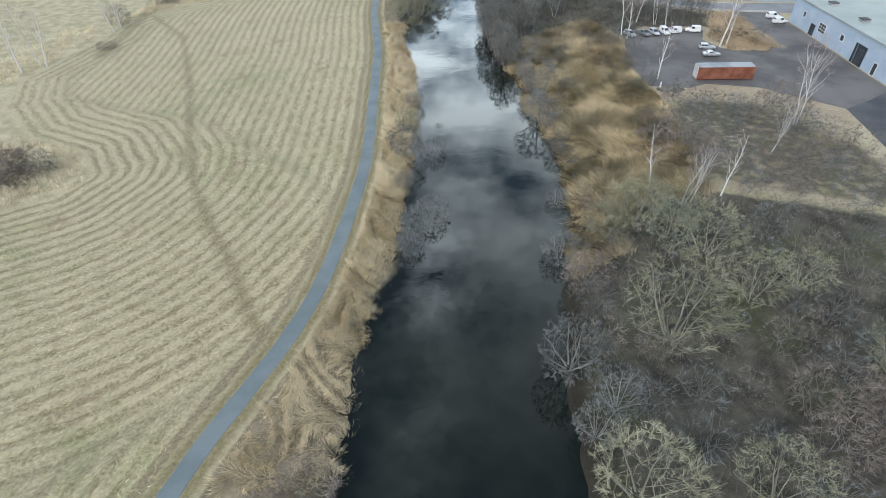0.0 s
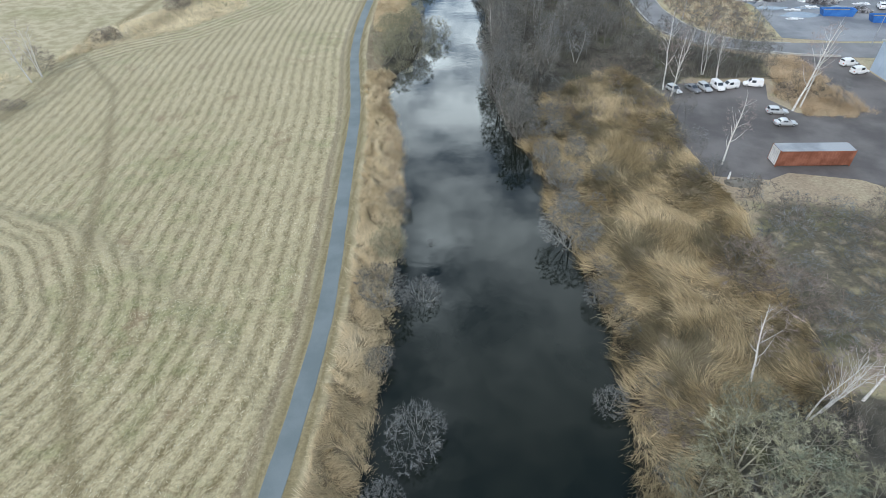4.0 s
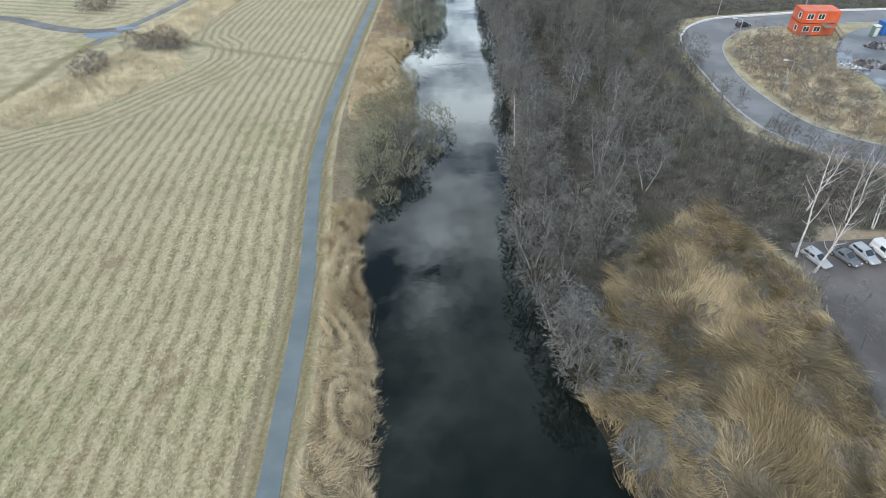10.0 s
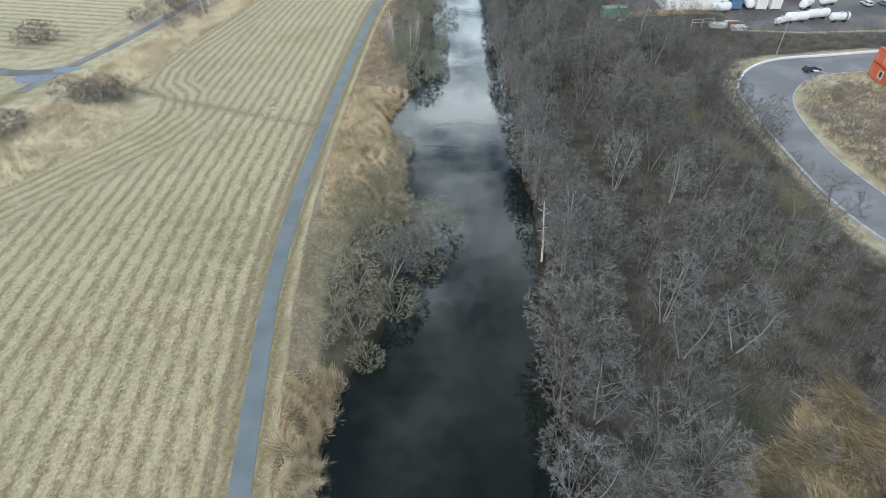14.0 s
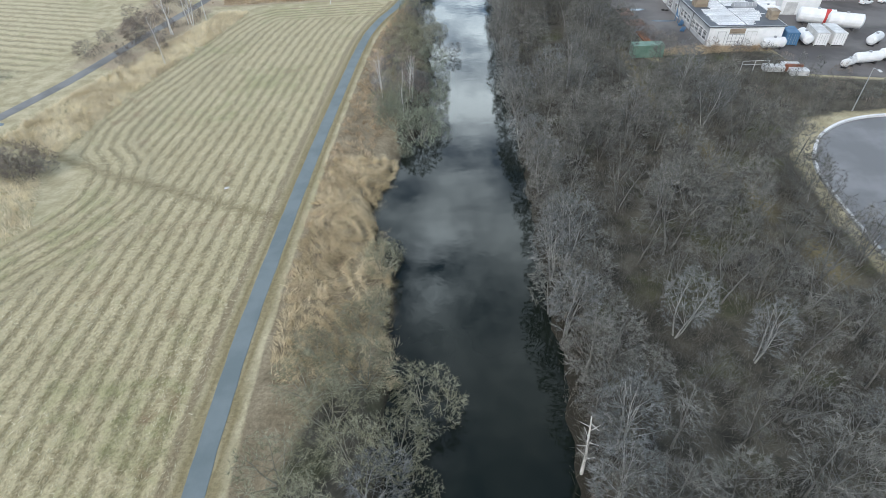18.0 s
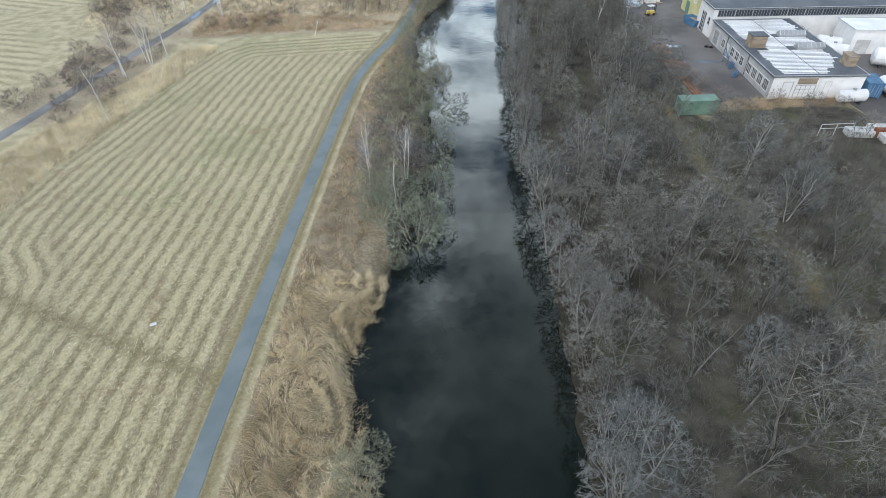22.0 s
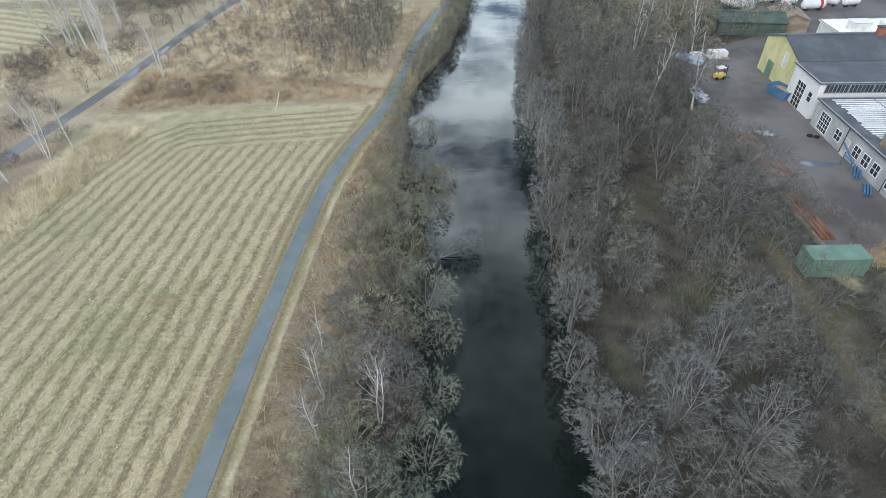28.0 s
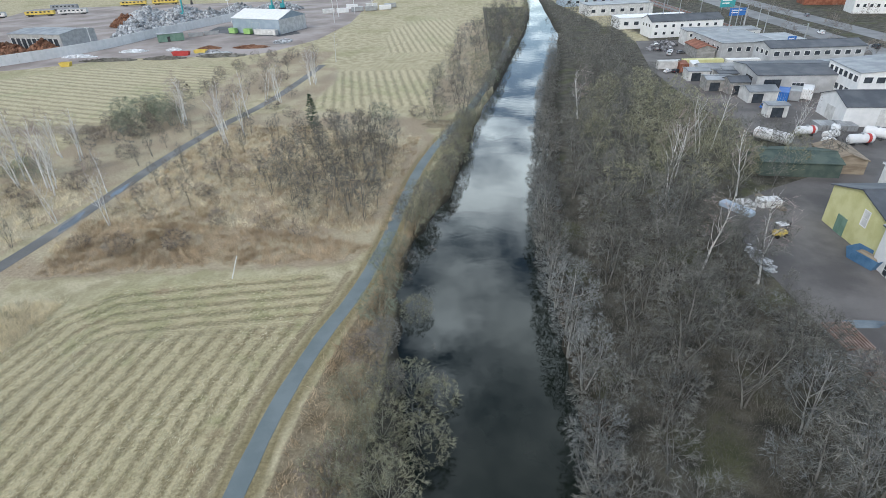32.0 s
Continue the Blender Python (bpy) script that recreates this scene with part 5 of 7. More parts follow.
for x, y in scatter(WOODS[5], 2.3, 700):
    plant("sapling", x, y, rng.uniform(0.7, 1.2), "slender reddish-grey young tree of a roadside thicket")
for k, gap in ((6, 4.2), (7, 6.5)):
    for x, y in scatter(WOODS[k], gap, 400):
        plant("shrub" if rng.random() < 0.6 else "grey_shrub", x, y, rng.uniform(0.7, 1.1))
for x, y in scatter([(-70, 288), (-30, 292), (-22, 300), (-46, 316), (-66, 345)], 6.5, 300) + scatter([(-62, 350), (-20, 346), (-18, 358), (-34, 352), (-54, 360), (-58, 420), (-63, 420)], 7, 200) + scatter([(-100, 372), (-70, 372), (-63, 432), (-86, 438)], 7, 200):
    plant("dense_shrub" if rng.random() < 0.5 else "shrub", x, y, rng.uniform(0.8, 1.3))

plant("green_willow", 62.6, 275.2, 0.62, "yellow-green twiggy bush beside the annex")
# the one evergreen in the copse
def spruce(x, y, h, label):
    r = np.random.default_rng(77)
    e = thing("spruce_tree", pose(x, y, 0), label, "tree")
    part("trunk", tube((0, 0, -0.2), (0, 0, h * 0.97), 0.13, 0.02, 7), M_ALDER_BARK, e)
    p, d, ln = [], [], []
    for i in range(150):
        z = h * (0.1 + 0.88 * r.random())
        a, reach = r.uniform(0, 2 * math.pi), (1 - z / h) * h * 0.26 * r.uniform(0.7, 1.1) + 0.2
        out = np.array((math.cos(a), math.sin(a), -0.25 + 0.5 * z / h))
        for q in range(34):
            s = r.random() ** 0.7
            p.append(np.array((0, 0, z)) + out * reach * s), d.append(unit(out * 0.6 + r.normal(size=3) * 0.55)), ln.append(r.uniform(0.18, 0.45))
    v, f = sliver(np.array(p), np.array(d), np.array(ln), r.uniform(0.04, 0.09, len(p)), r)
    part("crown", mesh_of("crown", v, f, M_NEEDLES), None, e)


spruce(-43.7, 345.5, 9.0, "small dark green spruce among bare trees")

# ---- growth that nobody could count ----
def bundle(name, centres, per, spread_r, lift, length, width, material, label, lean=0.0, swirl=0.05, az=0.0, wander=2 * math.pi):
    """Tufts of thin stems; lean lays them over in drifts."""
    c = np.repeat(np.array(centres), per, axis=0)
    n = len(c)
    p = np.zeros((n, 3))
    p[:, :2] = c + rng.normal(size=(n, 2)) * spread_r
    p[:, 2] = height(p[:, 0], p[:, 1]) - 0.03
    d = rng.normal(size=(n, 3)) * 0.42
    d[:, 2] = lift + np.abs(d[:, 2]) * 0.5
    a = az + wander * (np.sin(p[:, 0] * swirl * 1.3 + 0.7) + np.sin(p[:, 1] * swirl + 1.9) + 0.5 * np.sin((p[:, 0] + p[:, 1]) * swirl * 2.1))
    d[:, 0] += lean * np.cos(a)
    d[:, 1] += lean * np.sin(a)
    d /= np.linalg.norm(d, axis=1)[:, None]
    v, f = sliver(p, d, rng.uniform(*length, n), rng.uniform(*width, n), rng)
    return tagged(part(name, mesh_of(name, v, f, material), material), label, name.replace("_", " "), kind="stuff")


def points_in(poly, n):
    xs, ys = [p[0] for p in poly], [p[1] for p in poly]
    x, y = rng.uniform(min(xs), max(xs), n * 4), rng.uniform(min(ys), max(ys), n * 4)
    k = inside(poly, x, y) & (height(x, y) > -1.0) & (dist_line(TRACK_MAIN, x, y) > 3.0)
    return np.stack([x[k], y[k]], 1)[:n]


def left_strip(y0, y1, n, a, b):
    """Places between the footpath and the left bank; a, b: shares of the way across."""
    y = rng.uniform(y0, y1, n)
    xp = np.interp(y, [p[1] for p in PATH_LINE], [p[0] for p in PATH_LINE]) + 2.1
    xb = bank_x(LEFT_BANK, y) + 0.3
    return np.stack([xp + (xb - xp) * rng.uniform(a, b, n), y], 1)


bundle("reeds", np.vstack([left_strip(20, 140, 3000, 0.10, 1.05), left_strip(165, 205, 1200, 0.1, 1.05)]), 27, 0.3, 0.6, (0.6, 1.5), (0.032, 0.065), M_REED, "pale dry reeds on the river bank", 0.9, 0.35)
bundle("brown_reeds", np.vstack([left_strip(95, 140, 420, 0.6, 1.0), left_strip(175, 300, 800, 0.05, 0.6), points_in(WOODS[7], 420), points_in([(57, 117.5), (65, 117), (66, 124), (58, 124)], 200), points_in([(58, 134), (68, 132), (68, 145), (62, 144)], 330), points_in(ISLE, 260), points_in([(34.5, 244), (59, 246), (59, 248.6), (45.5, 248.8), (36, 247)], 260), points_in([(-68, 284), (-50, 286), (-24, 288), (-21, 292), (-40, 297), (-62, 301), (-71, 300)], 1000), points_in([(-75, 286), (-30, 288), (-19, 298), (-18, 340), (-50, 350), (-68, 350), (-72, 320)], 1500)]),
       24, 0.32, 0.7, (0.5, 1.2), (0.03, 0.055), M_REED_BROWN, "brown reeds and sedge on damp ground", 0.5, 0.3)
sed = points_in([(12, 45), (20, 50), (23, 60), (34, 62), (36, 92), (34, 106), (36, 124), (31, 140), (16, 129), (8.5, 110), (11, 92), (14, 80), (15, 70), (14, 57)], 5200)
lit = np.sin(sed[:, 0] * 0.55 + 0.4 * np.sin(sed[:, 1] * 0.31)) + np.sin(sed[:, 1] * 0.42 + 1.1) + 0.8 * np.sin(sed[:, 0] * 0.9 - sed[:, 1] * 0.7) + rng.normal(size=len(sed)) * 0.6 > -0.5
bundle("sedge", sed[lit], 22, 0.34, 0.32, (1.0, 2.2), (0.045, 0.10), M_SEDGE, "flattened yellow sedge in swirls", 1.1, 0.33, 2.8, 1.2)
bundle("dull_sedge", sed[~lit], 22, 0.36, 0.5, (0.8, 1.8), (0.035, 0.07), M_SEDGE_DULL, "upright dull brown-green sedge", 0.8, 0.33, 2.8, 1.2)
# cut straw lying in rows on the field
n = 400000
p = np.stack([rng.uniform(-96, -16, n), rng.uniform(-4, 285, n)], 1)
p = p[inside(FIELD, p[:, 0], p[:, 1])]
def one_row(x, y, share):
    ra, rb, _, _ = field_rows(x, y)
    return np.where(share > 0.5, ra, rb)


share = field_rows(p[:, 0], p[:, 1])[2]
e0 = one_row(p[:, 0], p[:, 1], share)
gx, gy = one_row(p[:, 0] + 0.1, p[:, 1], share) - e0, one_row(p[:, 0], p[:, 1] + 0.1, share) - e0
wob = 0.09 * (np.sin(p[:, 0] * 0.9 + p[:, 1] * 0.33) + np.sin(p[:, 1] * 0.71 - p[:, 0] * 0.2))
keep = np.sin(2 * math.pi * (e0 + wob)) > rng.uniform(-2.0, 1.3, len(p)) * np.interp(p[:, 1], [30, 90, 150], [1.4, 1.25, 1.0])
p, gx, gy = p[keep], gx[keep], gy[keep]
a = np.arctan2(gx, -gy) + rng.normal(size=len(p)) * 0.75
d = np.stack([np.cos(a), np.sin(a), rng.uniform(0.0, 0.22, len(p))], 1)
v, f = sliver(np.column_stack([p, rng.uniform(0.02, 0.06, len(p))]), d / np.linalg.norm(d, axis=1)[:, None], rng.uniform(0.16, 0.5, len(p)), rng.uniform(0.03, 0.08, len(p)), rng)
tagged(part("cut_straw", mesh_of("cut_straw", v, f, M_MOWN), M_MOWN), "pale cut straw lying in mown rows", "straw", kind="stuff")
tall = [points_in([(-92, 143), (-89, 152), (-83, 160), (-71, 169), (-60, 189), (-66, 200), (-80, 200), (-84, 186), (-92, 168)], 1500),
        points_in([(-67, 206), (-66.5, 228), (-62, 255), (-59, 278), (-66, 278), (-72, 250), (-78, 228), (-80, 212)], 2400),
        points_in([(-95, 92), (-105, 92), (-105, 140), (-93, 142), (-94, 110)], 300), points_in([(-77, 55), (-66, 58), (-57.5, 66), (-62, 75), (-78, 81)], 350), points_in(ISLE, 220), points_in([(-72, 300), (-24, 296), (-18, 340), (-50, 350), (-68, 350)], 1300), points_in([(-66, 290), (-100, 292), (-104, 316), (-84, 320), (-70, 310)], 450)]
bundle("tall_grass", np.vstack(tall), 24, 0.35, 0.8, (0.6, 1.3), (0.035, 0.06), M_BELT, "tall bleached grass along the field edge", 0.45, 0.2)
wood_pts = np.vstack([points_in(WOODS[0], 1200), points_in([(6, 112), (16, 110), (34, 142), (44, 150), (44, 206), (58, 220), (58, 231), (30, 244), (31, 300), (10, 320), (5, 252), (6, 180)], 4200), points_in([(-22, 300), (-22, 335), (-30, 345), (-45, 340), (-44, 312), (-32, 298)], 450), points_in(WOODS[5], 250), points_in(WOODS[6], 450), points_in(WOODS[1], 700), points_in(WOODS[8], 450), points_in(WOODS[3], 150)])
wood_pts = wood_pts[dist_line(RIDE, wood_pts[:, 0], wood_pts[:, 1]) > 1.7]
bundle("undergrowth", wood_pts, 30, 0.8, 0.8, (0.5, 1.5), (0.02, 0.036), M_UNDER, "tangled leafless undergrowth on the wood floor", 0.25, 0.2)

# ---- buildings ----
def fit_window(parent, side, a, z, w, h, dims, nx=2, nz=2, frame_mat=None, kind="window", glass=None):
    """A window or door on a wall: side s, n, w or e; a: along the wall, z: sill height."""
    x0, x1, y0, y1 = dims
    fm, gm = frame_mat or M_WHITE, glass or M_GLASS

    def place(u0, u1, z0, z1, d0, d1):
        if side == "s":
            return box(x0 + u0, x0 + u1, y0 - d1, y0 - d0, z0, z1)
        if side == "n":
            return box(x0 + u0, x0 + u1, y1 + d0, y1 + d1, z0, z1)
        if side == "w":
            return box(x0 - d1, x0 - d0, y0 + u0, y0 + u1, z0, z1)
        return box(x1 + d0, x1 + d1, y0 + u0, y0 + u1, z0, z1)
    t = 0.09
    ring = []
    for g in (place(a - t, a + w + t, z - t, z + h + t, 0.003, 0.09), place(a, a + w, z, z + h, 0.003, 0.09)):
        ring.append(g[0])
    # a closed ring: outer and inner rectangle, back and front
    if side in "sn":
        o_, q_ = (sorted({p[k] for p in ring[0]}) for k in (0, 2)), (sorted({p[k] for p in ring[1]}) for k in (0, 2))
        depth = sorted({p[1] for p in ring[0]})
    else:
        o_, q_ = (sorted({p[k] for p in ring[0]}) for k in (1, 2)), (sorted({p[k] for p in ring[1]}) for k in (1, 2))
        depth = sorted({p[0] for p in ring[0]})
    (ou, oz), (qu, qz) = list(o_), list(q_)
    corners = [(ou[0], oz[0]), (ou[1], oz[0]), (ou[1], oz[1]), (ou[0], oz[1]), (qu[0], qz[0]), (qu[1], qz[0]), (qu[1], qz[1]), (qu[0], qz[1])]
    v = [((u, d, zz_) if side in "sn" else (d, u, zz_)) for d in depth for u, zz_ in corners]
    f = []
    for k in range(4):
        m = (k + 1) % 4
        f += [(k, m, 4 + m, 4 + k), (8 + k, 12 + k, 12 + m, 8 + m), (k, 8 + k, 8 + m, m), (4 + k, 4 + m, 12 + m, 12 + k)]
    win = part(kind, (v, f), fm, parent)
    for i in range(1, nx):
        part("glazing_bar", place(a + w * i / nx - 0.035, a + w * i / nx + 0.035, z, z + h, 0.031, 0.07), fm, win)
    for i in range(1, nz):
        part("glazing_bar", place(a, a + w, z + h * i / nz - 0.03, z + h * i / nz + 0.03, 0.0315, 0.068), fm, win)
    part("pane" if kind == "window" else "leaf", place(a, a + w, z, z + h, 0.004, 0.03), gm, win)
    return win


def hall(name, at, lx, ly, eave, ridge, walls, roof, label, along_x=True, wins=(), over=0.25, plinth=None):
    """A building with its corner at the origin: four walls, a pitched (ridge > eave) or flat roof with eaves, windows."""
    e = thing(name, at, label, "building")
    dims = (0, lx, 0, ly)
    t = 0.3
    gab = ridge > eave + 0.01

    def gable(u0, u1, fixed, axis_):
        m = (u0 + u1) / 2
        pr = [(u0, 0), (u1, 0), (u1, eave), (m, ridge), (u0, eave)] if gab else [(u0, 0), (u1, 0), (u1, eave), (u0, eave)]
        n = len(pr)
        v = [((fixed, u, z) if axis_ == "x" else (u, fixed, z)) for u, z in pr] + [((fixed + t, u, z) if axis_ == "x" else (u, fixed + t, z)) for u, z in pr]
        return v, [tuple(range(n)), tuple(range(2 * n - 1, n - 1, -1))] + [(i, n + i, n + (i + 1) % n, (i + 1) % n) for i in range(n)]
    if along_x:
        part("wall", gable(0, ly, 0, "x"), walls, e), part("wall", gable(0, ly, lx - t, "x"), walls, e)
        part("wall", box(t, lx - t, 0, t, 0, eave), walls, e), part("wall", box(t, lx - t, ly - t, ly, 0, eave), walls, e)
    else:
        part("wall", gable(0, lx, 0, "y"), walls, e), part("wall", gable(0, lx, ly - t, "y"), walls, e)
        part("wall", box(0, t, t, ly - t, 0, eave), walls, e), part("wall", box(lx - t, lx, t, ly - t, 0, eave), walls, e)
    o, th = over, 0.18
    if gab:
        half = (ly if along_x else lx) / 2
        drop = (ridge - eave) / half * o
        for s in (0, 1):
            u0, z0, u1, z1 = (-o, eave - drop, half, ridge) if s == 0 else (half, ridge, 2 * half + o, eave - drop)
            lo, hi = -o, (lx if along_x else ly) + o
            v = [((q, u, z) if along_x else (u, q, z)) for q in (lo, hi) for u, z in ((u0, z0 + 0.004), (u1, z1 + 0.004), (u1, z1 + th), (u0, z0 + th))]
            part("roof_slope", (v, [(0, 1, 2, 3), (7, 6, 5, 4), (0, 4, 5, 1), (1, 5, 6, 2), (2, 6, 7, 3), (3, 7, 4, 0)]), roof, e)
        cap = box(-o, lx + o, ly / 2 - 0.2, ly / 2 + 0.2, ridge + th - 0.03, ridge + th + 0.05) if along_x else box(lx / 2 - 0.2, lx / 2 + 0.2, -o, ly + o, ridge + th - 0.03, ridge + th + 0.05)
        part("ridge_cap", cap, roof, e)
    else:
        part("roof", box(-o, lx + o, -o, ly + o, eave + 0.004, eave + th), roof, e)
        part("parapet_trim", join(box(-o, lx + o, -o, -o + 0.15, eave + th, eave + th + 0.08), box(-o, lx + o, ly + o - 0.15, ly + o, eave + th, eave + th + 0.08),
                                  box(-o, -o + 0.15, -o + 0.15, ly + o - 0.15, eave + th, eave + th + 0.08), box(lx + o - 0.15, lx + o, -o + 0.15, ly + o - 0.15, eave + th, eave + th + 0.08)), M_STEEL, e)
    for w in wins:
        fit_window(e, *w[:5], dims, *w[5:])
    return e


def roof_box(e, x0, x1, y0, y1, z0, z1, wall, cap, name="roof_hatch"):
    b = part(name, box(x0, x1, y0, y1, z0, z1), wall, e)
    part("hatch_cap", box(x0 - 0.12, x1 + 0.12, y0 - 0.12, y1 + 0.12, z1 + 0.004, z1 + 0.12), cap, b)


# pale blue hall by the parking lot
wins = [("w", 66, 1.6, 2.6, 1.8, 3, 3), ("w", 75, 2.6, 1.0, 1.1, 1, 1), ("w", 51, 0.05, 3.6, 3.6, 4, 5, M_DARK, "door"), ("w", 59, 2.4, 1.3, 1.1, 1, 1), ("w", 70, 0.05, 1.6, 2.2, 1, 1, M_DARK, "door"), ("w", 46.5, 0.05, 1.1, 2.2, 1, 1, M_WHITE, "door"),
        ("w", 30, 0.05, 4, 3.8, 4, 5, M_DARK, "door"), ("w", 38, 1.6, 2.6, 1.8, 3, 2), ("w", 20, 1.6, 2.6, 1.8, 3, 2)]
blue = hall("blue_hall", pose(78.3, 56, 0), 34, 81, 5.6, 5.6, M_BLUEWALL, M_ROOF_PALE, "long pale blue clad hall with a flat pale roof", False, wins)
for y in (72, 60, 44, 30):
    roof_box(blue, 3, 4.4, y, y + 1.6, 5.78, 6.3, M_STEEL, M_DARK, "roof_vent")
for i in range(26):
    part("cladding_seam", box(-0.035, -0.004, 1.2 + i * 3.1, 1.28 + i * 3.1, 0.1, 5.5), M_BLUEWALL, blue)

# white workshop with a ribbed roof
wins = [("w", 1.0 + i * 2.35, 1.0, 1.7, 1.7, 3, 2, M_WHITE) for i in range(4)] + [("w", 11.6 + i * 2.2, 1.1, 1.4, 1.5, 2, 2, M_WHITE) for i in range(3)] + [("w", 18.6, 0.05, 1.2, 2.3, 1, 1, M_WHITE, "door", M_OFFWHITE), ("w", 20.8, 1.1, 1.4, 1.4, 2, 2), ("w", 24.2, 0.4, 2.4, 2.6, 4, 4)]
wins += [("s", 1.9, 0.05, 1.5, 2.9, 1, 1, M_GREYWALL, "door", M_DARK), ("s", 4.1, 0.4, 3.1, 2.0, 4, 3, M_ROOF_GREY), ("s", 7.7, 0.05, 1.9, 2.9, 2, 1, M_OFFWHITE, "door", M_DARK)]
shop = hall("workshop", pose(46.2, 248.6, 0), 14.8, 28.4, 3.9, 3.9, M_GREYWALL, M_ROOF_DARK, "low grey workshop with white ribbed roof sheets", True, wins, 0.3)
part("white_front", box(0.02, 14.78, -0.035, -0.004, 0.0, 3.85), M_WHITE, shop, "white painted front")
part("panel", box(4.1, 7.2, -0.08, -0.036, 2.6, 3.6), M_TIMBER, shop, "brown boarded panel over the window")
for y in (9.9, 19.8):
    part("downpipe", tube((-0.1, y, 0.1), (-0.1, y, 3.8), 0.07, sides=6), M_DARK, shop)
for i in range(46):
    y0 = 0.7 + i * 0.6
    x0 = (3.6 if 11.4 < y0 < 16 else 1.3) + rng.uniform(0, 0.5)
    x1 = np.interp(y0, [0.7, 2.5, 5, 7, 28], [9.4, 10.6, 12.4, 13.6, 14.2]) + rng.uniform(-0.9, 0.2)
    for a, b in ((x0, min(x1, 7.3)), (7.5, x1)):
        if b > a + 0.4 and not (a > 7 and (11.2 < y0 < 13.0 or 17.8 < y0 < 19.6)):
            part("roof_rib", box(a, b, y0, y0 + 0.33, 4.084, 4.14), M_ROOF_WHITE, shop)
roof_box(shop, 0.9, 3.5, 12.6, 15.0, 4.084, 6.1, M_TIMBER, M_ROOF_DARK, "roof_cabin")
roof_box(shop, 13.1, 14.6, 3.4, 5.6, 4.084, 5.7, M_TIMBER, M_TIMBER, "roof_cabin")
for x, y in ((8.4, 18.0), (8.7, 11.4)):
    v = [(x + q, y + u, z) for q in (0, 4.9) for u, z in ((0, 4.084), (1.5, 4.084), (1.5, 4.5), (0.75, 5.15), (0, 4.5))]
    sk = part("skylight", (v, [(4, 3, 2, 1, 0), (5, 6, 7, 8, 9), (0, 1, 6, 5), (1, 2, 7, 6), (2, 3, 8, 7), (3, 4, 9, 8), (4, 0, 5, 9)]), M_STEEL, shop, "grey ridged skylight")
    for i in range(7):
        part("glazing_bar", ([(x + 0.1 + i * 0.77 + q, y + u, z) for q in (0, 0.06) for u, z in ((-0.02, 4.5), (0.75, 5.18), (0.75, 5.155), (0.0, 4.49))], [(0, 1, 2, 3), (7, 6, 5, 4), (0, 4, 5, 1), (1, 5, 6, 2), (2, 6, 7, 3), (3, 7, 4, 0)]), M_OFFWHITE, sk)
# white store between the cisterns east of the workshop
hall("cistern_house", pose(69.6, 268.4, 0, 0, 0, -4), 8.4, 7.2, 4.4, 4.4, M_WHITE, M_ROOF_WHITE, "small flat-roofed white store among cisterns", True, [("s", 1.0, 0.05, 2.4, 2.6, 1, 1, M_OFFWHITE, "door", M_OFFWHITE)])

# white annex and yellow hall behind it
annex = hall("annex", pose(46.4, 278.6, 0), 60, 7.9, 5.7, 5.7, M_WHITE, M_ROOF_DARK, "white annex with a strip of clerestory windows", True,
             [("w", 3.2, 0.05, 2.4, 4.0, 3, 5, M_WHITE, "door", M_GLASS), ("w", 0.9, 2.3, 1.0, 1.4, 1, 2)] + [("s", 0.9 + i * 3.5, 4.3, 3.3, 1.2, 6, 1, M_ROOF_GREY) for i in range(16)], 0.3)
yellow = hall("yellow_hall", pose(47.0, 286.9, 0), 62, 12.2, 5.9, 7.8, M_YELLOW, M_ROOF_DARK, "yellow rendered hall with a dark pitched roof", True,
              [("w", 7.2, 0.05, 1.9, 2.6, 2, 1, M_GREEN, "door", M_GREEN), ("w", 3.6, 3.4, 1.1, 2.2, 1, 2, M_WHITE, "window", M_OFFWHITE)], 0.35)
for x in (14, 30, 46):
    roof_box(yellow, x, x + 1, 5.4, 6.4, 7.5, 9.0, M_RUST, M_DARK, "chimney")
white_roofs = hall("flat_shed", pose(62, 300.5, 0), 40, 10, 4.4, 4.4, M_WHITE, M_ROOF_WHITE, "flat white-roofed shed with roof boxes", True, [], 0.3)
for x, y, s in ((2, 3, 2.2), (8, 4, 1.6), (16, 2, 2), (24, 5, 1.4)):
    roof_box(white_roofs, x, x + s * 1.4, y, y + s, 4.59, 4.59 + s * 0.7, M_OFFWHITE, M_WHITE)
hall("green_shed", pose(45.5, 316.5, 0, 0, 0, -8), 13, 8, 2.6, 3.4, M_MOSSROOF, M_MOSSROOF, "old low shed with a mossy green roof", True, [])
hall("orange_shed", pose(57.5, 317, 0, 0, 0, -8), 6, 8, 2.6, 3.6, M_TIMBER, M_TIMBER, "small shed with an orange-brown plank roof", False, [])

# sheds of the works area further north
def row_wins(side, n, a0, gap, z, w, h, nx=1, nz=1):
    return [(side, a0 + i * gap, z, w, h, nx, nz) for i in range(n)]


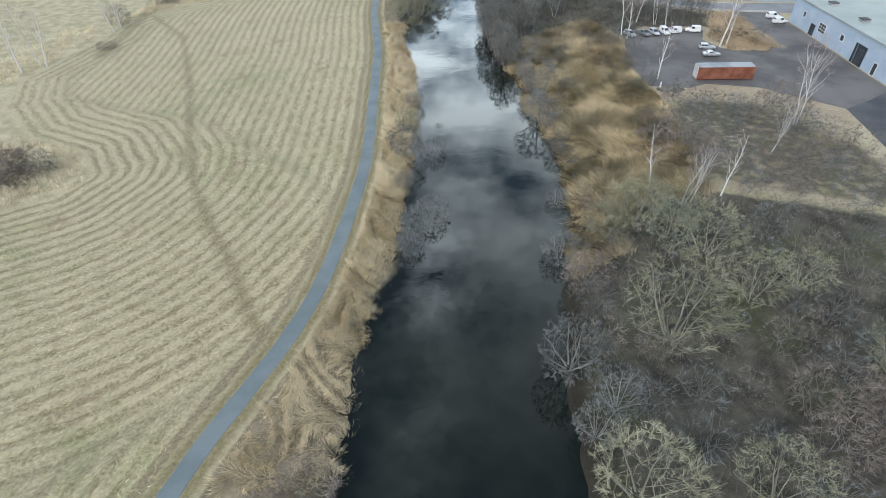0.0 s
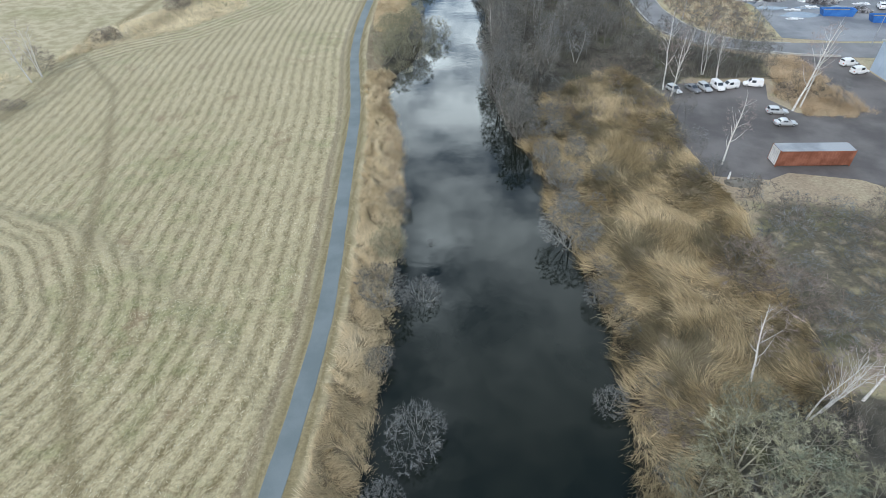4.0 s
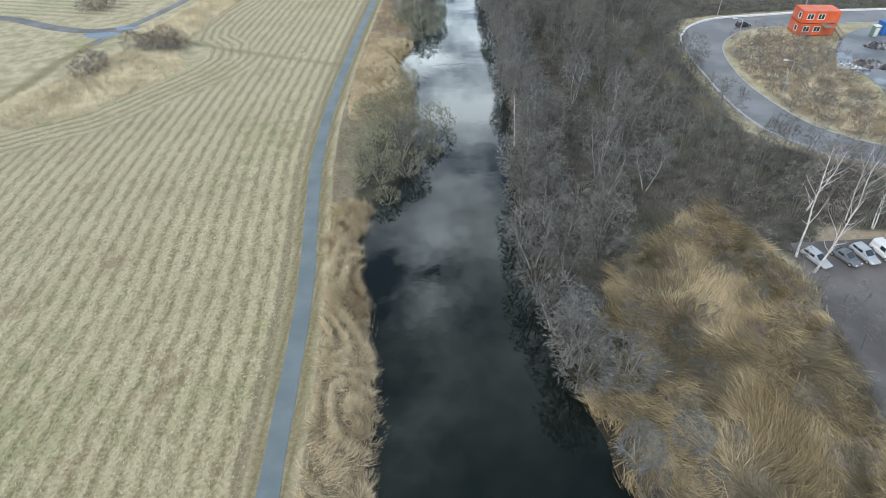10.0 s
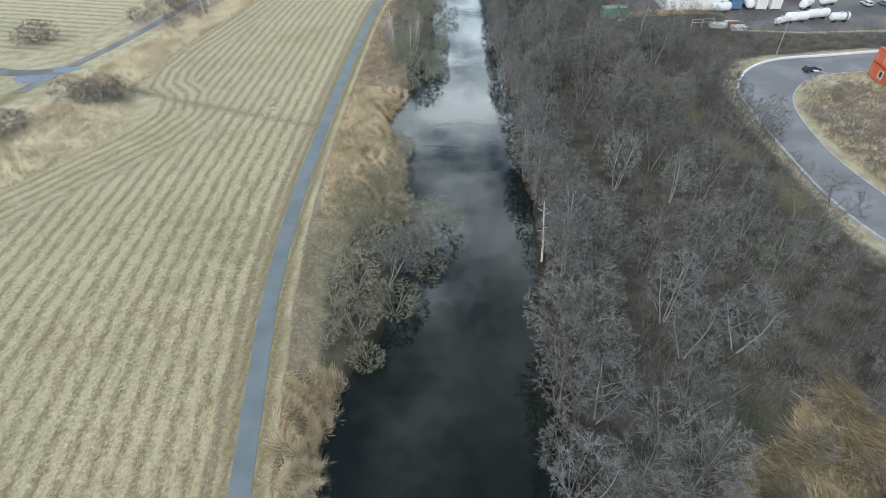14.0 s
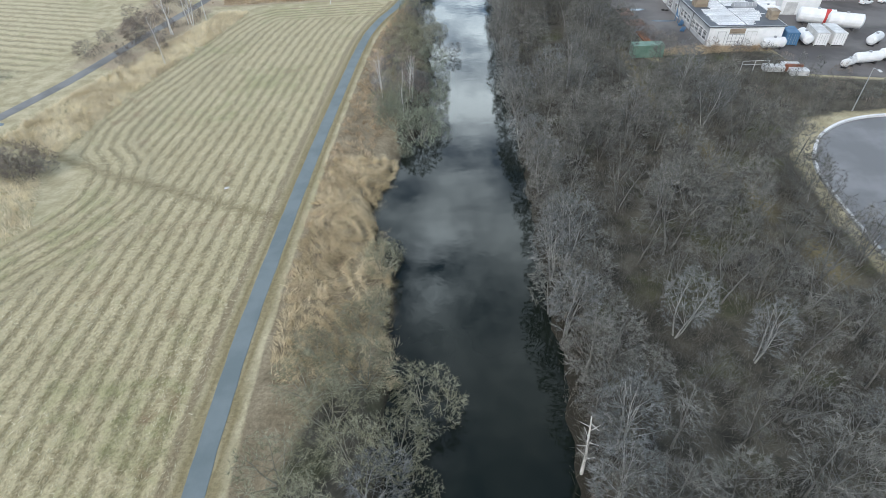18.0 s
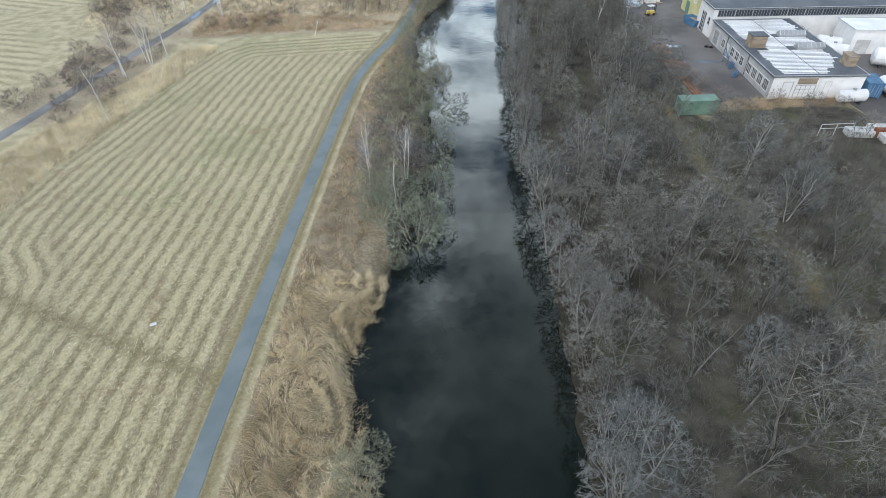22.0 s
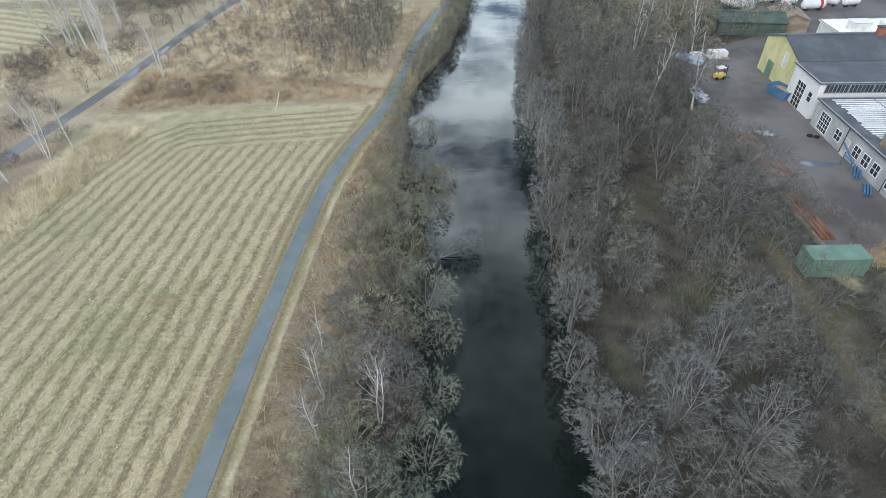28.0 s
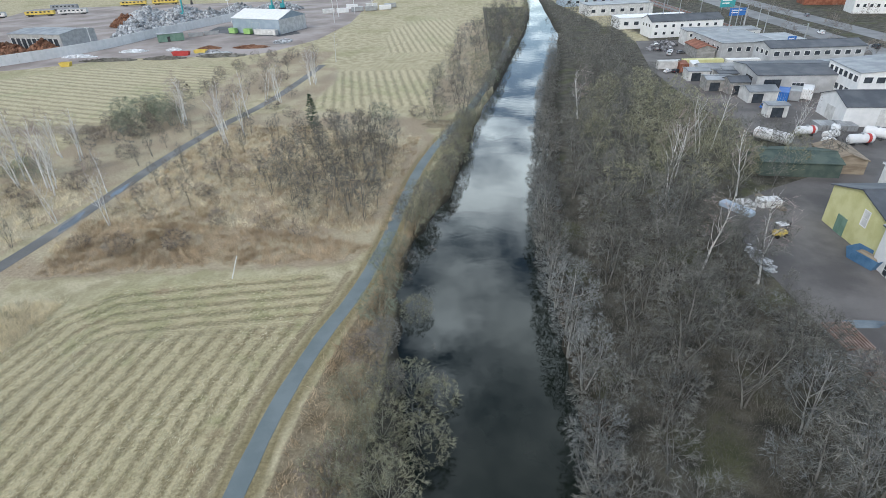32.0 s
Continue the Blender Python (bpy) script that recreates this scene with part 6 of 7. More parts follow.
hall("white_depot", pose(74.5, 342.5, 0, 0, 0, -4), 44, 11.5, 4.4, 6.4, M_WHITE, M_ROOF_DARK, "long white depot with a dark pitched roof", True, [("w", 4.2, 0.05, 3.2, 3.0, 2, 1, M_OFFWHITE, "door", M_OFFWHITE), ("s", 7, 0.05, 3.6, 3.6, 2, 2, M_OFFWHITE, "door", M_OFFWHITE), ("s", 14, 0.05, 3.6, 3.6, 2, 2, M_OFFWHITE, "door", M_OFFWHITE)])
hall("office_block", pose(87, 360, 0, 0, 0, -6), 30, 16, 7.2, 8.6, M_WHITE, M_ROOF_GREY, "white office block with rows of windows", False, row_wins("w", 6, 0.8, 2.5, 4.9, 1.7, 1.4) + row_wins("w", 6, 0.8, 2.5, 1.4, 1.7, 1.4) + row_wins("s", 10, 1, 2.8, 4.9, 1.9, 1.4) + row_wins("s", 10, 1, 2.8, 1.4, 1.9, 1.4))
hall("dark_roofed_works", pose(68.5, 371, 0, 0, 0, -3), 23, 17, 4.6, 5.6, M_GREYWALL, M_ROOF_DARK, "works with a broad dark felt roof", True, [("s", 2, 0.05, 4, 3.4, 2, 2, M_DARK, "door"), ("s", 9, 1.4, 3, 1.2, 3, 1)] + [("w", 3, 0.05, 4, 3.4, 2, 2, M_DARK, "door")])
hall("works_annex", pose(92.5, 376, 0, 0, 0, -3), 14, 14, 4.2, 4.2, M_OFFWHITE, M_ROOF_GREY, "flat grey-roofed works annex", True, row_wins("s", 4, 1, 3.2, 1.4, 2, 1.2))
hall("grey_office", pose(83, 396, 0, 0, 0, 2), 28, 10, 6.4, 7.6, M_GREYWALL, M_ROOF_DARK, "grey two-storey office with a dark roof", True, row_wins("s", 9, 1.2, 3.0, 4.2, 1.6, 1.2) + row_wins("w", 3, 1.2, 2.8, 4.2, 1.4, 1.3) + row_wins("s", 9, 1.2, 3.0, 1.2, 1.6, 1.2))
hall("grey_flat_works", pose(75.5, 412, 0, 0, 0, 3), 18, 24, 5.2, 5.2, M_GREYWALL, M_ROOF_GREY, "grey works with a flat sheet roof", True, row_wins("s", 5, 2, 3, 2.6, 1.4, 1.3) + row_wins("w", 6, 2, 3.6, 2.6, 1.4, 1.3))
hall("grey_flat_works", pose(95, 410, 0, 0, 0, 3), 10, 20, 4.8, 4.8, M_GREYWALL, M_ROOF_GREY, "grey works with a flat sheet roof", True, row_wins("s", 3, 1, 3, 2.4, 1.4, 1.3))
hall("red_roofed_shed", pose(68.5, 414, 0), 6, 12, 3.4, 4.4, M_GREYWOOD, M_RUST, "shed with a faded red sheet roof", False, [])
hall("yellow_roofed_shed", pose(73, 437.5, 0), 26, 8, 5.0, 5.0, M_OFFWHITE, M_ROOF_GREY, "pale shed with a strip of windows", True, row_wins("s", 9, 1, 2.7, 3.2, 1.6, 1))
hall("white_house", pose(65, 455, 0, 0, 0, 6), 29, 11, 6.0, 7.8, M_WHITE, M_ROOF_DARK, "long white house with a dark roof", True, row_wins("s", 8, 1.5, 3.4, 3.9, 1.1, 1.0) + row_wins("s", 8, 1.5, 3.4, 1.2, 1.1, 1.0) + row_wins("w", 3, 1.6, 3, 3.9, 1.1, 1.0))
hall("white_house", pose(58, 478, 0, 0, 0, 6), 32, 11, 4.4, 4.4, M_WHITE, M_ROOF_WHITE, "flat-roofed white store house", True, row_wins("s", 6, 2, 4.5, 1.6, 2, 1.4))
hall("store_shed", pose(52, 520, 0, 0, 0, 8), 34, 14, 5, 5, M_OFFWHITE, M_ROOF_GREY, "grey-roofed store shed among trees", True, row_wins("s", 6, 2, 5, 1.6, 2, 1.4))
hall("store_shed", pose(46, 560, 0, 0, 0, 8), 40, 16, 5, 5, M_BLUEWALL, M_ROOF_GREY, "grey-roofed store shed among trees", True, row_wins("s", 6, 2, 5, 1.6, 2, 1.4))
for x, y, lx, ly, h in ((57, 374, 7, 5.5, 3), (60, 388, 14, 5, 2.8), (66, 386, 9, 4.5, 2.8), (62.5, 380, 5, 4.5, 3.1), (63, 362, 7, 6, 2.8), (61.5, 370, 5, 5, 3.2), (56, 385, 6, 5, 2.8), (62, 350, 4.5, 3, 2.8)):
    hall("small_shed", pose(x, y, 0, 0, 0, rng.uniform(-6, 6)), lx, ly, h, h + rng.uniform(0, 1), M_GREYWOOD if h > 2.9 else M_OFFWHITE, M_ROOF_DARK if h > 3 else M_ROOF_GREY, "small shed in the works yard", True, [("s", 1, 0.05, 2.4, 2.2, 1, 1, M_DARK, "door")])
# houses across the main road
for x, y, lx, ly, h, mt in ((172, 505, 30, 11, 8, M_WHITE), (190, 525, 26, 12, 9, M_YELLOW), (168, 540, 34, 12, 8, M_RUST), (205, 490, 30, 12, 9, M_OFFWHITE), (178, 580, 30, 12, 9, M_RUST), (215, 540, 30, 12, 9, M_WHITE)):
    hall("apartment_house", pose(x, y, 0, 0, 0, -12), lx, ly, h, h + 2.6, mt, M_ROOF_DARK, "plain apartment house beyond the main road", True, row_wins("s", 9, 1, 2.8, h - 2.2, 1.2, 1.3) + row_wins("s", 9, 1, 2.8, h - 5.2, 1.2, 1.3) + row_wins("w", 3, 1.4, 3, h - 2.2, 1.2, 1.3))

# recycling yard across the far field
hangar = hall("hangar", pose(-124, 500.5, 0, 0, 0, -22), 29, 20, 6.6, 9.6, M_HANGAR, M_WHITE, "grey-blue hangar with a bright white roof", True, [("s", 12, 0.05, 5, 4.8, 1, 1, M_STEEL, "door", M_HANGAR)])
# paler sheet over the east gable: its brighter light put into the colour
part("gable_cladding", box(29.004, 29.05, 0.1, 19.9, 0.1, 6.5), M_OFFWHITE, hangar, "pale sheet giving the gable its sunlit tone")
for x, w, mt, lab in ((-0.5, 4, M_LIME, "lime green waste bin by the hangar"), (9, 4, M_LIME, "lime green waste bin by the hangar"), (15.5, 13, M_OFFWHITE, "long dirty white bin by the hangar")):
    e = thing("waste_bin", pose(-124, 500.5, 0.03, 0, 0, -22) @ pose(x, -3.2, 0), lab, "bin", "bins by the hangar")
    part("bin_body", box(0, w, 0, 2.2, 0.12, 2.3, 0.08), mt, e), part("lid", box(-0.05, w + 0.05, -0.05, 2.25, 2.304, 2.4), mt, e), part("skid", box(0.2, w - 0.2, 0.2, 2, 0, 0.118), M_DARK, e)
hall("open_shed", pose(-212, 466, 0, 0, 0, -14), 30, 18, 7, 8, M_STEEL, M_ROOF_GREY, "dark open-fronted scrap shed with a grey roof", True, row_wins("s", 9, 1, 3.1, 0.1, 2.4, 5.2, 1, 1))
e = tagged(new("wall_recycling"), "long white concrete panel wall", "wall", kind="structure")
wl_pts = spline([(-262, 350), (-225, 395), (-191, 431), (-178, 446), (-167, 466), (-158, 500), (-141, 541), (-128, 560)], 4.0)
for a, b in zip(wl_pts[:-1], wl_pts[1:]):
    d = (b - a) * 0.496
    m = (a + b) / 2
    q = np.array((-d[1], d[0])) / np.linalg.norm(d) * 0.15
    part("wall_panel", slab([tuple(m - d - q), tuple(m + d - q), tuple(m + d + q), tuple(m - d + q)], -0.1, 3.9), M_WHITE, e)


def heap(name, at, rx, ry, h, n, size, material, label, flat=1.0):
    """A heap of loose pieces."""
    pieces = []
    r = np.random.default_rng(int(abs(at[0] * 7 + at[1] * 3)))
    v, f = [], []
    for _ in range(n):
        a, q = r.uniform(0, 2 * math.pi), math.sqrt(r.random())
        x, y = rx * q * math.cos(a), ry * q * math.sin(a)
        z = h * (1 - q) ** 0.8 * r.uniform(0.75, 1.1)
        s = r.uniform(0.4, 1.3, 3) * size
        m = Matrix.Translation((x, y, z)) @ Euler((r.uniform(-1, 1) * flat, r.uniform(-1, 1) * flat, r.uniform(-3, 3))).to_matrix().to_4x4()
        s[2] *= flat
        k = len(v)
        v += [tuple(m @ Vector((sx * s[0], sy * s[1], sz * s[2]))) for sz in (-0.5, 0.5) for sx, sy in ((-0.5, -0.5), (0.5, -0.5), (0.5, 0.5), (-0.5, 0.5))]
        f += [tuple(k + i for i in t) for t in ((3, 2, 1, 0), (4, 5, 6, 7), (0, 1, 5, 4), (1, 2, 6, 5), (2, 3, 7, 6), (3, 0, 4, 7))]
    mound = [(0, 0, h * 0.92)] + [(rx * q * math.cos(i * math.pi / 8), ry * q * math.sin(i * math.pi / 8), h * 0.92 * (1 - q) ** 0.8 - 0.05 * q) for q in (0.5, 1.0) for i in range(16)]
    mf = [(0, 1 + i, 1 + (i + 1) % 16) for i in range(16)] + [(1 + i, 17 + i, 17 + (i + 1) % 16, 1 + (i + 1) % 16) for i in range(16)]
    v0, f0 = join((mound, mf), (v, f))
    ob = part(name, (v0, f0), material, at=pose(at[0], at[1], 0.03))
    return tagged(ob, label, "scrap heap", kind="stuff")


for x, y, rx, ry, h, mt in ((-172, 500, 12, 16, 7, M_SCRAP), (-165, 525, 12, 16, 7, M_SCRAP), (-185, 530, 14, 16, 8, M_SCRAP), (-156, 548, 10, 14, 6, M_SCRAP), (-176, 555, 16, 16, 8, M_SCRAP), (-150, 575, 14, 14, 6, M_SCRAP), (-200, 560, 16, 14, 7, M_SCRAP),
                           (-199, 536, 9, 8, 6, M_RUSTPILE), (-207, 456, 9, 7, 5, M_RUSTPILE), (-192, 459, 8, 6, 5, M_RUSTPILE), (-222, 462, 10, 8, 5, M_RUSTPILE), (-130, 590, 16, 10, 5, M_SCRAP)):
    heap("scrap_heap", (x, y), rx, ry, h, 420, 1.1, mt, "heap of grey shredded metal scrap" if mt is M_SCRAP else "heap of rusty brown iron scrap")
for x, y, rx, ry, h in ((77, 186, 3, 2, 1.2), (81, 184.5, 3, 1.6, 1.1), (86, 187, 4, 2, 1.4), (92, 182, 4, 2.5, 1.3), (100, 190, 5, 3, 1.6), (85, 196, 3, 2, 0.8), (97, 174, 3, 2, 1.0)):
    heap("scrap_heap", (x, y), rx, ry, h, 190, 0.42, M_SCRAP_DARK, "low heap of dark car parts and scrap")
for x, y in ((101, 425), (103, 440), (99, 452), (106, 415), (62, 432), (66, 440)):
    heap("scrap_heap", (x, y), 5, 4, 1.8, 120, 0.8, M_SCRAP_DARK, "heap of mixed scrap beside the railway")
for x, y, rx, ry, h in ((74, 185.5, 2.6, 1.6, 0.7), (90, 193, 2, 1.2, 0.25), (94, 187, 2.2, 1, 0.25), (97, 184, 1.5, 1, 0.2), (87, 178, 1.8, 0.8, 0.2), (82, 176, 1.6, 0.7, 0.2), (91, 173, 2, 0.9, 0.2), (79, 169, 1.5, 0.6, 0.15), (103, 186, 2, 1.2, 0.3), (101, 180, 2, 0.8, 0.2), (88, 183, 1.2, 0.8, 0.25)):
    heap("sheeting_heap", (x, y), rx * 1.2, ry, h * 0.5, 22, 0.8, M_PLASTIC, "white plastic sheeting and debris strewn on the yard", 0.15)
for x, y, rx, ry, mt, lab in ((-150, 437, 12, 2, M_UNDER, "low bank of brush and earth along the field"), (-128, 438, 9, 2, M_UNDER, "low bank of brush and earth along the field"), (-112, 447, 8, 2.5, M_SCRAP, "grey rubble bank at the yard edge"), (-106, 441, 10, 3, M_UNDER, "low bank of brush and earth along the field"), (-150, 455, 6, 3, M_PLASTIC, "strewn pale debris in the yard"), (-168, 446, 8, 2, M_PLASTIC, "strewn pale debris in the yard"), (-100, 458, 8, 3, M_RUSTPILE, "low bank of reddish earth and brush"), (-118, 458, 5, 2, M_RUSTPILE, "low bank of reddish earth and brush"), (-90, 470, 4, 6, M_SCRAP, "grey rubble bank at the yard edge"), (-133, 456, 3, 2, M_PLASTIC, "strewn pale debris in the yard")):
    heap("rubble_bank", (x, y), rx, ry, 1.0, 130, 0.7, mt, lab, 0.6)
heap("debris", (33, 288), 1.2, 4, 0.35, 40, 0.5, M_SCRAP, "pale rubble along the yard edge", 0.35)
heap("debris", (38.5, 97.4), 2.6, 1.2, 0.5, 50, 0.3, M_UNDER, "small heap of brush and earth")

# ---- containers, vehicles and yard things ----
def container(at, length, paint, end_paint, label, roof_paint=None, category="container"):
    """A steel box container, corner at the origin, long side along x."""
    w, h = 2.44, 2.59
    e = thing("container", at, label, category)
    part("body", box(0.05, length - 0.05, 0.05, w - 0.05, 0.15, h - 0.1), paint, e)
    part("roof", box(0.03, length - 0.03, 0.03, w - 0.03, h - 0.098, h - 0.02), roof_paint or paint, e)
    ribs = int(length / 0.42)
    for y0, y1 in ((0.0, 0.048), (w - 0.048, w)):
        part("corrugation", join(*[box(0.2 + i * (length - 0.4) / ribs, 0.2 + (i + 0.5) * (length - 0.4) / ribs, y0, y1, 0.2, h - 0.2) for i in range(ribs)]), paint, e)
    for x in (0, length - 0.14):
        for y in (0, w - 0.14):
            part("corner_post", box(x, x + 0.14, y - 0.006, y + 0.146, 0, h), paint, e)
    for x0, x1 in ((-0.03, 0.046), (length - 0.046, length + 0.03)):
        d = part("door", box(x0, x1, 0.15, w / 2 - 0.02, 0.18, h - 0.15), end_paint, e)
        part("door", box(x0, x1, w / 2 + 0.02, w - 0.15, 0.18, h - 0.15), end_paint, e)
        for y in (0.5, 0.9, 1.5, 1.95):
            part("lock_rod", tube((x0 - 0.03 if x0 < 1 else x1 + 0.03, y, 0.25), (x0 - 0.03 if x0 < 1 else x1 + 0.03, y, h - 0.25), 0.025, sides=5), M_STEEL, d)
    return e


container(pose(44.7, 101.6, 0.02), 10.6, M_RUST, M_OFFWHITE, "rusty red container with a grey roof and pale doors", M_ROOF_GREY)
for z, lab in ((0.02, "orange site container on the ground"), (2.62, "orange site container stacked on another")):
    for k in range(2):
        e = container(pose(71.2 + 0.25 * k, 203.2 + 2.5 * k, z, 0, 0, -4), 7.6, M_ORANGE, M_ORANGE, lab)
        if k == 0:
            for x in (1.0, 3.2):
                fit_window(e, "s", x, 1.0, 1.2, 1.0, (0, 7.6, -0.012, 2.4), 2, 1)
            fit_window(e, "w", 0.7, 1.0, 1.0, 1.0, (-0.05, 7.6, 0, 2.4), 1, 1)
stair = thing("outside_stair", pose(76.5, 199.9, 0.03, 0, 0, -4), "pale timber stair up to the upper container", "stair")
for i in range(14):
    part("tread", box(2.8 - i * 0.2, 3.08 - i * 0.2, 0.1, 1.1, 0.17 + i * 0.185, 0.21 + i * 0.185), M_TIMBER, stair)
part("landing", box(-1.5, 0.2, 0.1, 3.0, 2.62, 2.68), M_TIMBER, stair)
for y in (0.05, 1.12):
    part("rail", join(tube((3.0, y, 1.1), (0.1, y, 3.7), 0.05, sides=5), tube((0.1, y, 3.7), (-1.5, y, 3.7), 0.05, sides=5), tube((3.0, y, 0), (3.0, y, 1.1), 0.05, sides=5), tube((0.1, y, 0), (0.1, y, 3.7), 0.05, sides=5), tube((-1.5, y, 0), (-1.5, y, 3.7), 0.05, sides=5)), M_TIMBER, stair)
for i in range(4):
    container(pose(89 + i * 6.4, 202.5, 0.04, 0, 0, -2), 6.06, M_BLUE if i != 2 else M_STEEL, M_BLUE, "bright blue storage container")
container(pose(29.8, 242.6, 0.0, 0, 0, 2), 6.06, M_GREEN, M_GREEN, "faded green container at the wood's edge")
container(pose(64.4, 248.2, 0.04, 0, 0, 80), 4.4, M_BLUE_DULL, M_BLUE_DULL, "blue storage container by the workshop")
for x, r in ((70.2, 82), (73.6, 86)):
    container(pose(x, 247.8, 0.04, 0, 0, r), 6.06, M_OFFWHITE, M_WHITE, "white container trailer in the works yard")
container(pose(72, 361, 0.04, 0, 0, 60), 6.06, M_BLUE, M_BLUE, "blue storage container in the works yard")
container(pose(75.5, 362, 0.04, 0, 0, 60), 6.06, M_STEEL, M_STEEL, "grey storage container in the works yard")
container(pose(79, 363, 0.04, 0, 0, 60), 6.06, M_WHITE, M_WHITE, "white storage container in the works yard")
container(pose(59.5, 395, 0.04, 0, 0, 80), 6.06, M_RUST, M_RUST, "red storage container in the works yard")
container(pose(63, 395, 0.04, 0, 0, 80), 6.06, M_WHITE, M_WHITE, "white storage container in the works yard")
container(pose(73, 400, 0.04), 12.2, M_WHITE, M_WHITE, "long white container by the works")
container(pose(60, 401, 0.04), 12.2, M_YELLOW, M_YELLOW, "long pale yellow container by the works")
container(pose(52, 400, 0.04), 7, M_OFFWHITE, M_OFFWHITE, "dirty white container by the works")


def car_mesh(sections, half):
    """A lofted body from sections (x, z0, z1, width share)."""
    v, f, k = [], [], 8
    for x, z0, z1, s in sections:
        w, m = half * s, (z0 + z1) / 2
        v += [(x, -w * 0.9, z0), (x, w * 0.9, z0), (x, w, z0 + (z1 - z0) * 0.3), (x, w * 0.99, z0 + (z1 - z0) * 0.72), (x, w * 0.86, z1), (x, -w * 0.86, z1), (x, -w * 0.99, z0 + (z1 - z0) * 0.72), (x, -w, z0 + (z1 - z0) * 0.3)]
    for i in range(len(sections) - 1):
        f += [(i * k + j, i * k + (j + 1) % k, (i + 1) * k + (j + 1) % k, (i + 1) * k + j) for j in range(k)]
    return v, [tuple(range(k - 1, -1, -1))] + f + [tuple(range((len(sections) - 1) * k, len(sections) * k))]


def car(at, paint, kind, label, group="parked cars"):
    """kind: saloon, estate or van; nose towards +x."""
    e = thing("van" if kind == "van" else "car", at, label, "van" if kind == "van" else "car", group)
    e.matrix_basis = e.matrix_basis @ Matrix.Scale(0.76, 4)
    L, H, half = {"saloon": (4.6, 1.45, 0.88), "estate": (4.5, 1.5, 0.88), "van": (4.4, 1.85, 0.9)}[kind]
    n, t = L / 2, -L / 2
    belt = 0.92 if kind != "van" else 1.05
    body = car_mesh([(t, 0.45, belt - 0.12, 0.86), (t + 0.12, 0.3, belt, 0.95), (t + 1.0, 0.24, belt + 0.02, 1), (0, 0.22, belt, 1), (n - 1.1, 0.24, belt - 0.05, 0.99), (n - 0.3, 0.3, belt - 0.2, 0.93), (n, 0.42, belt - 0.36, 0.78)], half)
    b = part("body", body, paint, e)
    r0, r1, ws = {"saloon": (t + 0.75, t + 1.4, n - 1.25), "estate": (t + 0.12, t + 0.4, n - 1.25), "van": (t + 0.06, t + 0.16, n - 0.95)}[kind]
    wf = ws - (0.95 if kind != "van" else 0.7)
    part("cabin", car_mesh([(r0, belt - 0.04, belt + 0.02, 0.9), (r1, belt - 0.04, H, 0.88), (0.5 * (r1 + wf), belt - 0.04, H + 0.03, 0.89), (wf, belt - 0.04, H - 0.02, 0.88), (ws, belt - 0.04, belt + 0.01, 0.9)], half), paint, e)
    wy = half * 0.72

    def pane(name, x0, z0, x1, z1):
        q = [(x0, -wy, z0), (x0, wy, z0), (x1, wy * 0.92, z1), (x1, -wy * 0.92, z1)]
        d = Vector((z1 - z0, 0, -(x1 - x0))).normalized() * 0.02
        d = d if d.z > 0 else -d
        part(name, ([tuple(Vector(p) + d) for p in q] + [tuple(Vector(p) - d * 0.3) for p in q], [(0, 1, 2, 3), (7, 6, 5, 4), (0, 4, 5, 1), (1, 5, 6, 2), (2, 6, 7, 3), (3, 7, 4, 0)]), M_GLASS, e)
    pane("windscreen", ws - 0.08, belt + 0.06, wf + 0.06, H - 0.06)
    pane("rear_window", r0 + 0.05, belt + 0.08, r1 - 0.02, H - 0.08)
    for s in (-1, 1):
        for x0, x1 in (((r1 + 0.12, 0.5 * (r1 + wf) - 0.05), (0.5 * (r1 + wf) + 0.05, wf - 0.05)) if kind != "van" else ((wf - 0.95, wf - 0.02),)):
            y = half * 0.895 * s
            part("side_window", box(x0, x1, min(y, y - s * 0.06), max(y, y - s * 0.06) + 0.0, belt + 0.06, H - 0.14), M_GLASS, e)
        y = (half - 0.1) * s
        for x in (n - 0.85, t + 0.85):
            w = part("wheel", tube((x, y - 0.11, 0.31), (x, y + 0.11, 0.31), 0.31, sides=14), M_TYRE, e)
            part("rim", tube((x, y - 0.12, 0.31), (x, y + 0.12, 0.31), 0.19, sides=10), M_STEEL, w)
        part("headlight", box(n - 0.2, n - 0.02, s * half * 0.62 - 0.14, s * half * 0.62 + 0.14, belt - 0.36, belt - 0.22), M_LAMPGLASS, e)
        part("tail_light", box(t - 0.015, t + 0.1, s * half * 0.74 - 0.1, s * half * 0.74 + 0.1, belt - 0.26, belt - 0.06), M_TAIL, e)
        part("mirror", box(wf + 0.35, wf + 0.5, s * (half + 0.08) - 0.07, s * (half + 0.08) + 0.07, belt + 0.02, belt + 0.16), paint, e)
    return e


G = 0.03
car(pose(52.0, 114.6, G, 0, 0, -2), M_SILVER, "saloon", "silver saloon car parked on gravel")
car(pose(52.6, 118.9, G, 0, 0, -8), M_SILVER, "estate", "silver estate car parked on gravel")
car(pose(53.2, 130.2, G, 0, 0, 165), M_CARWHITE, "van", "small white van parked at the lot's edge")
car(pose(48.6, 129.4, G, 0, 0, 190), M_CARWHITE, "van", "small white van parked in a row")
car(pose(46.4, 129.2, G, 0, 0, -80), M_CARWHITE, "van", "small white van parked nose out")
car(pose(44.0, 128.9, G, 0, 0, -75), M_SILVER, "estate", "pale estate car parked behind thin trees")
car(pose(41.6, 128.5, G, 0, 0, -65), M_CARGREY, "saloon", "grey saloon car parked in a row")
car(pose(38.2, 128.2, G, 0, 0, -68), M_SILVER, "estate", "silver-blue estate car parked under birches")
car(pose(75.3, 135.4, G, 0, 0, 10), M_CARWHITE, "van", "white van parked by the blue hall")
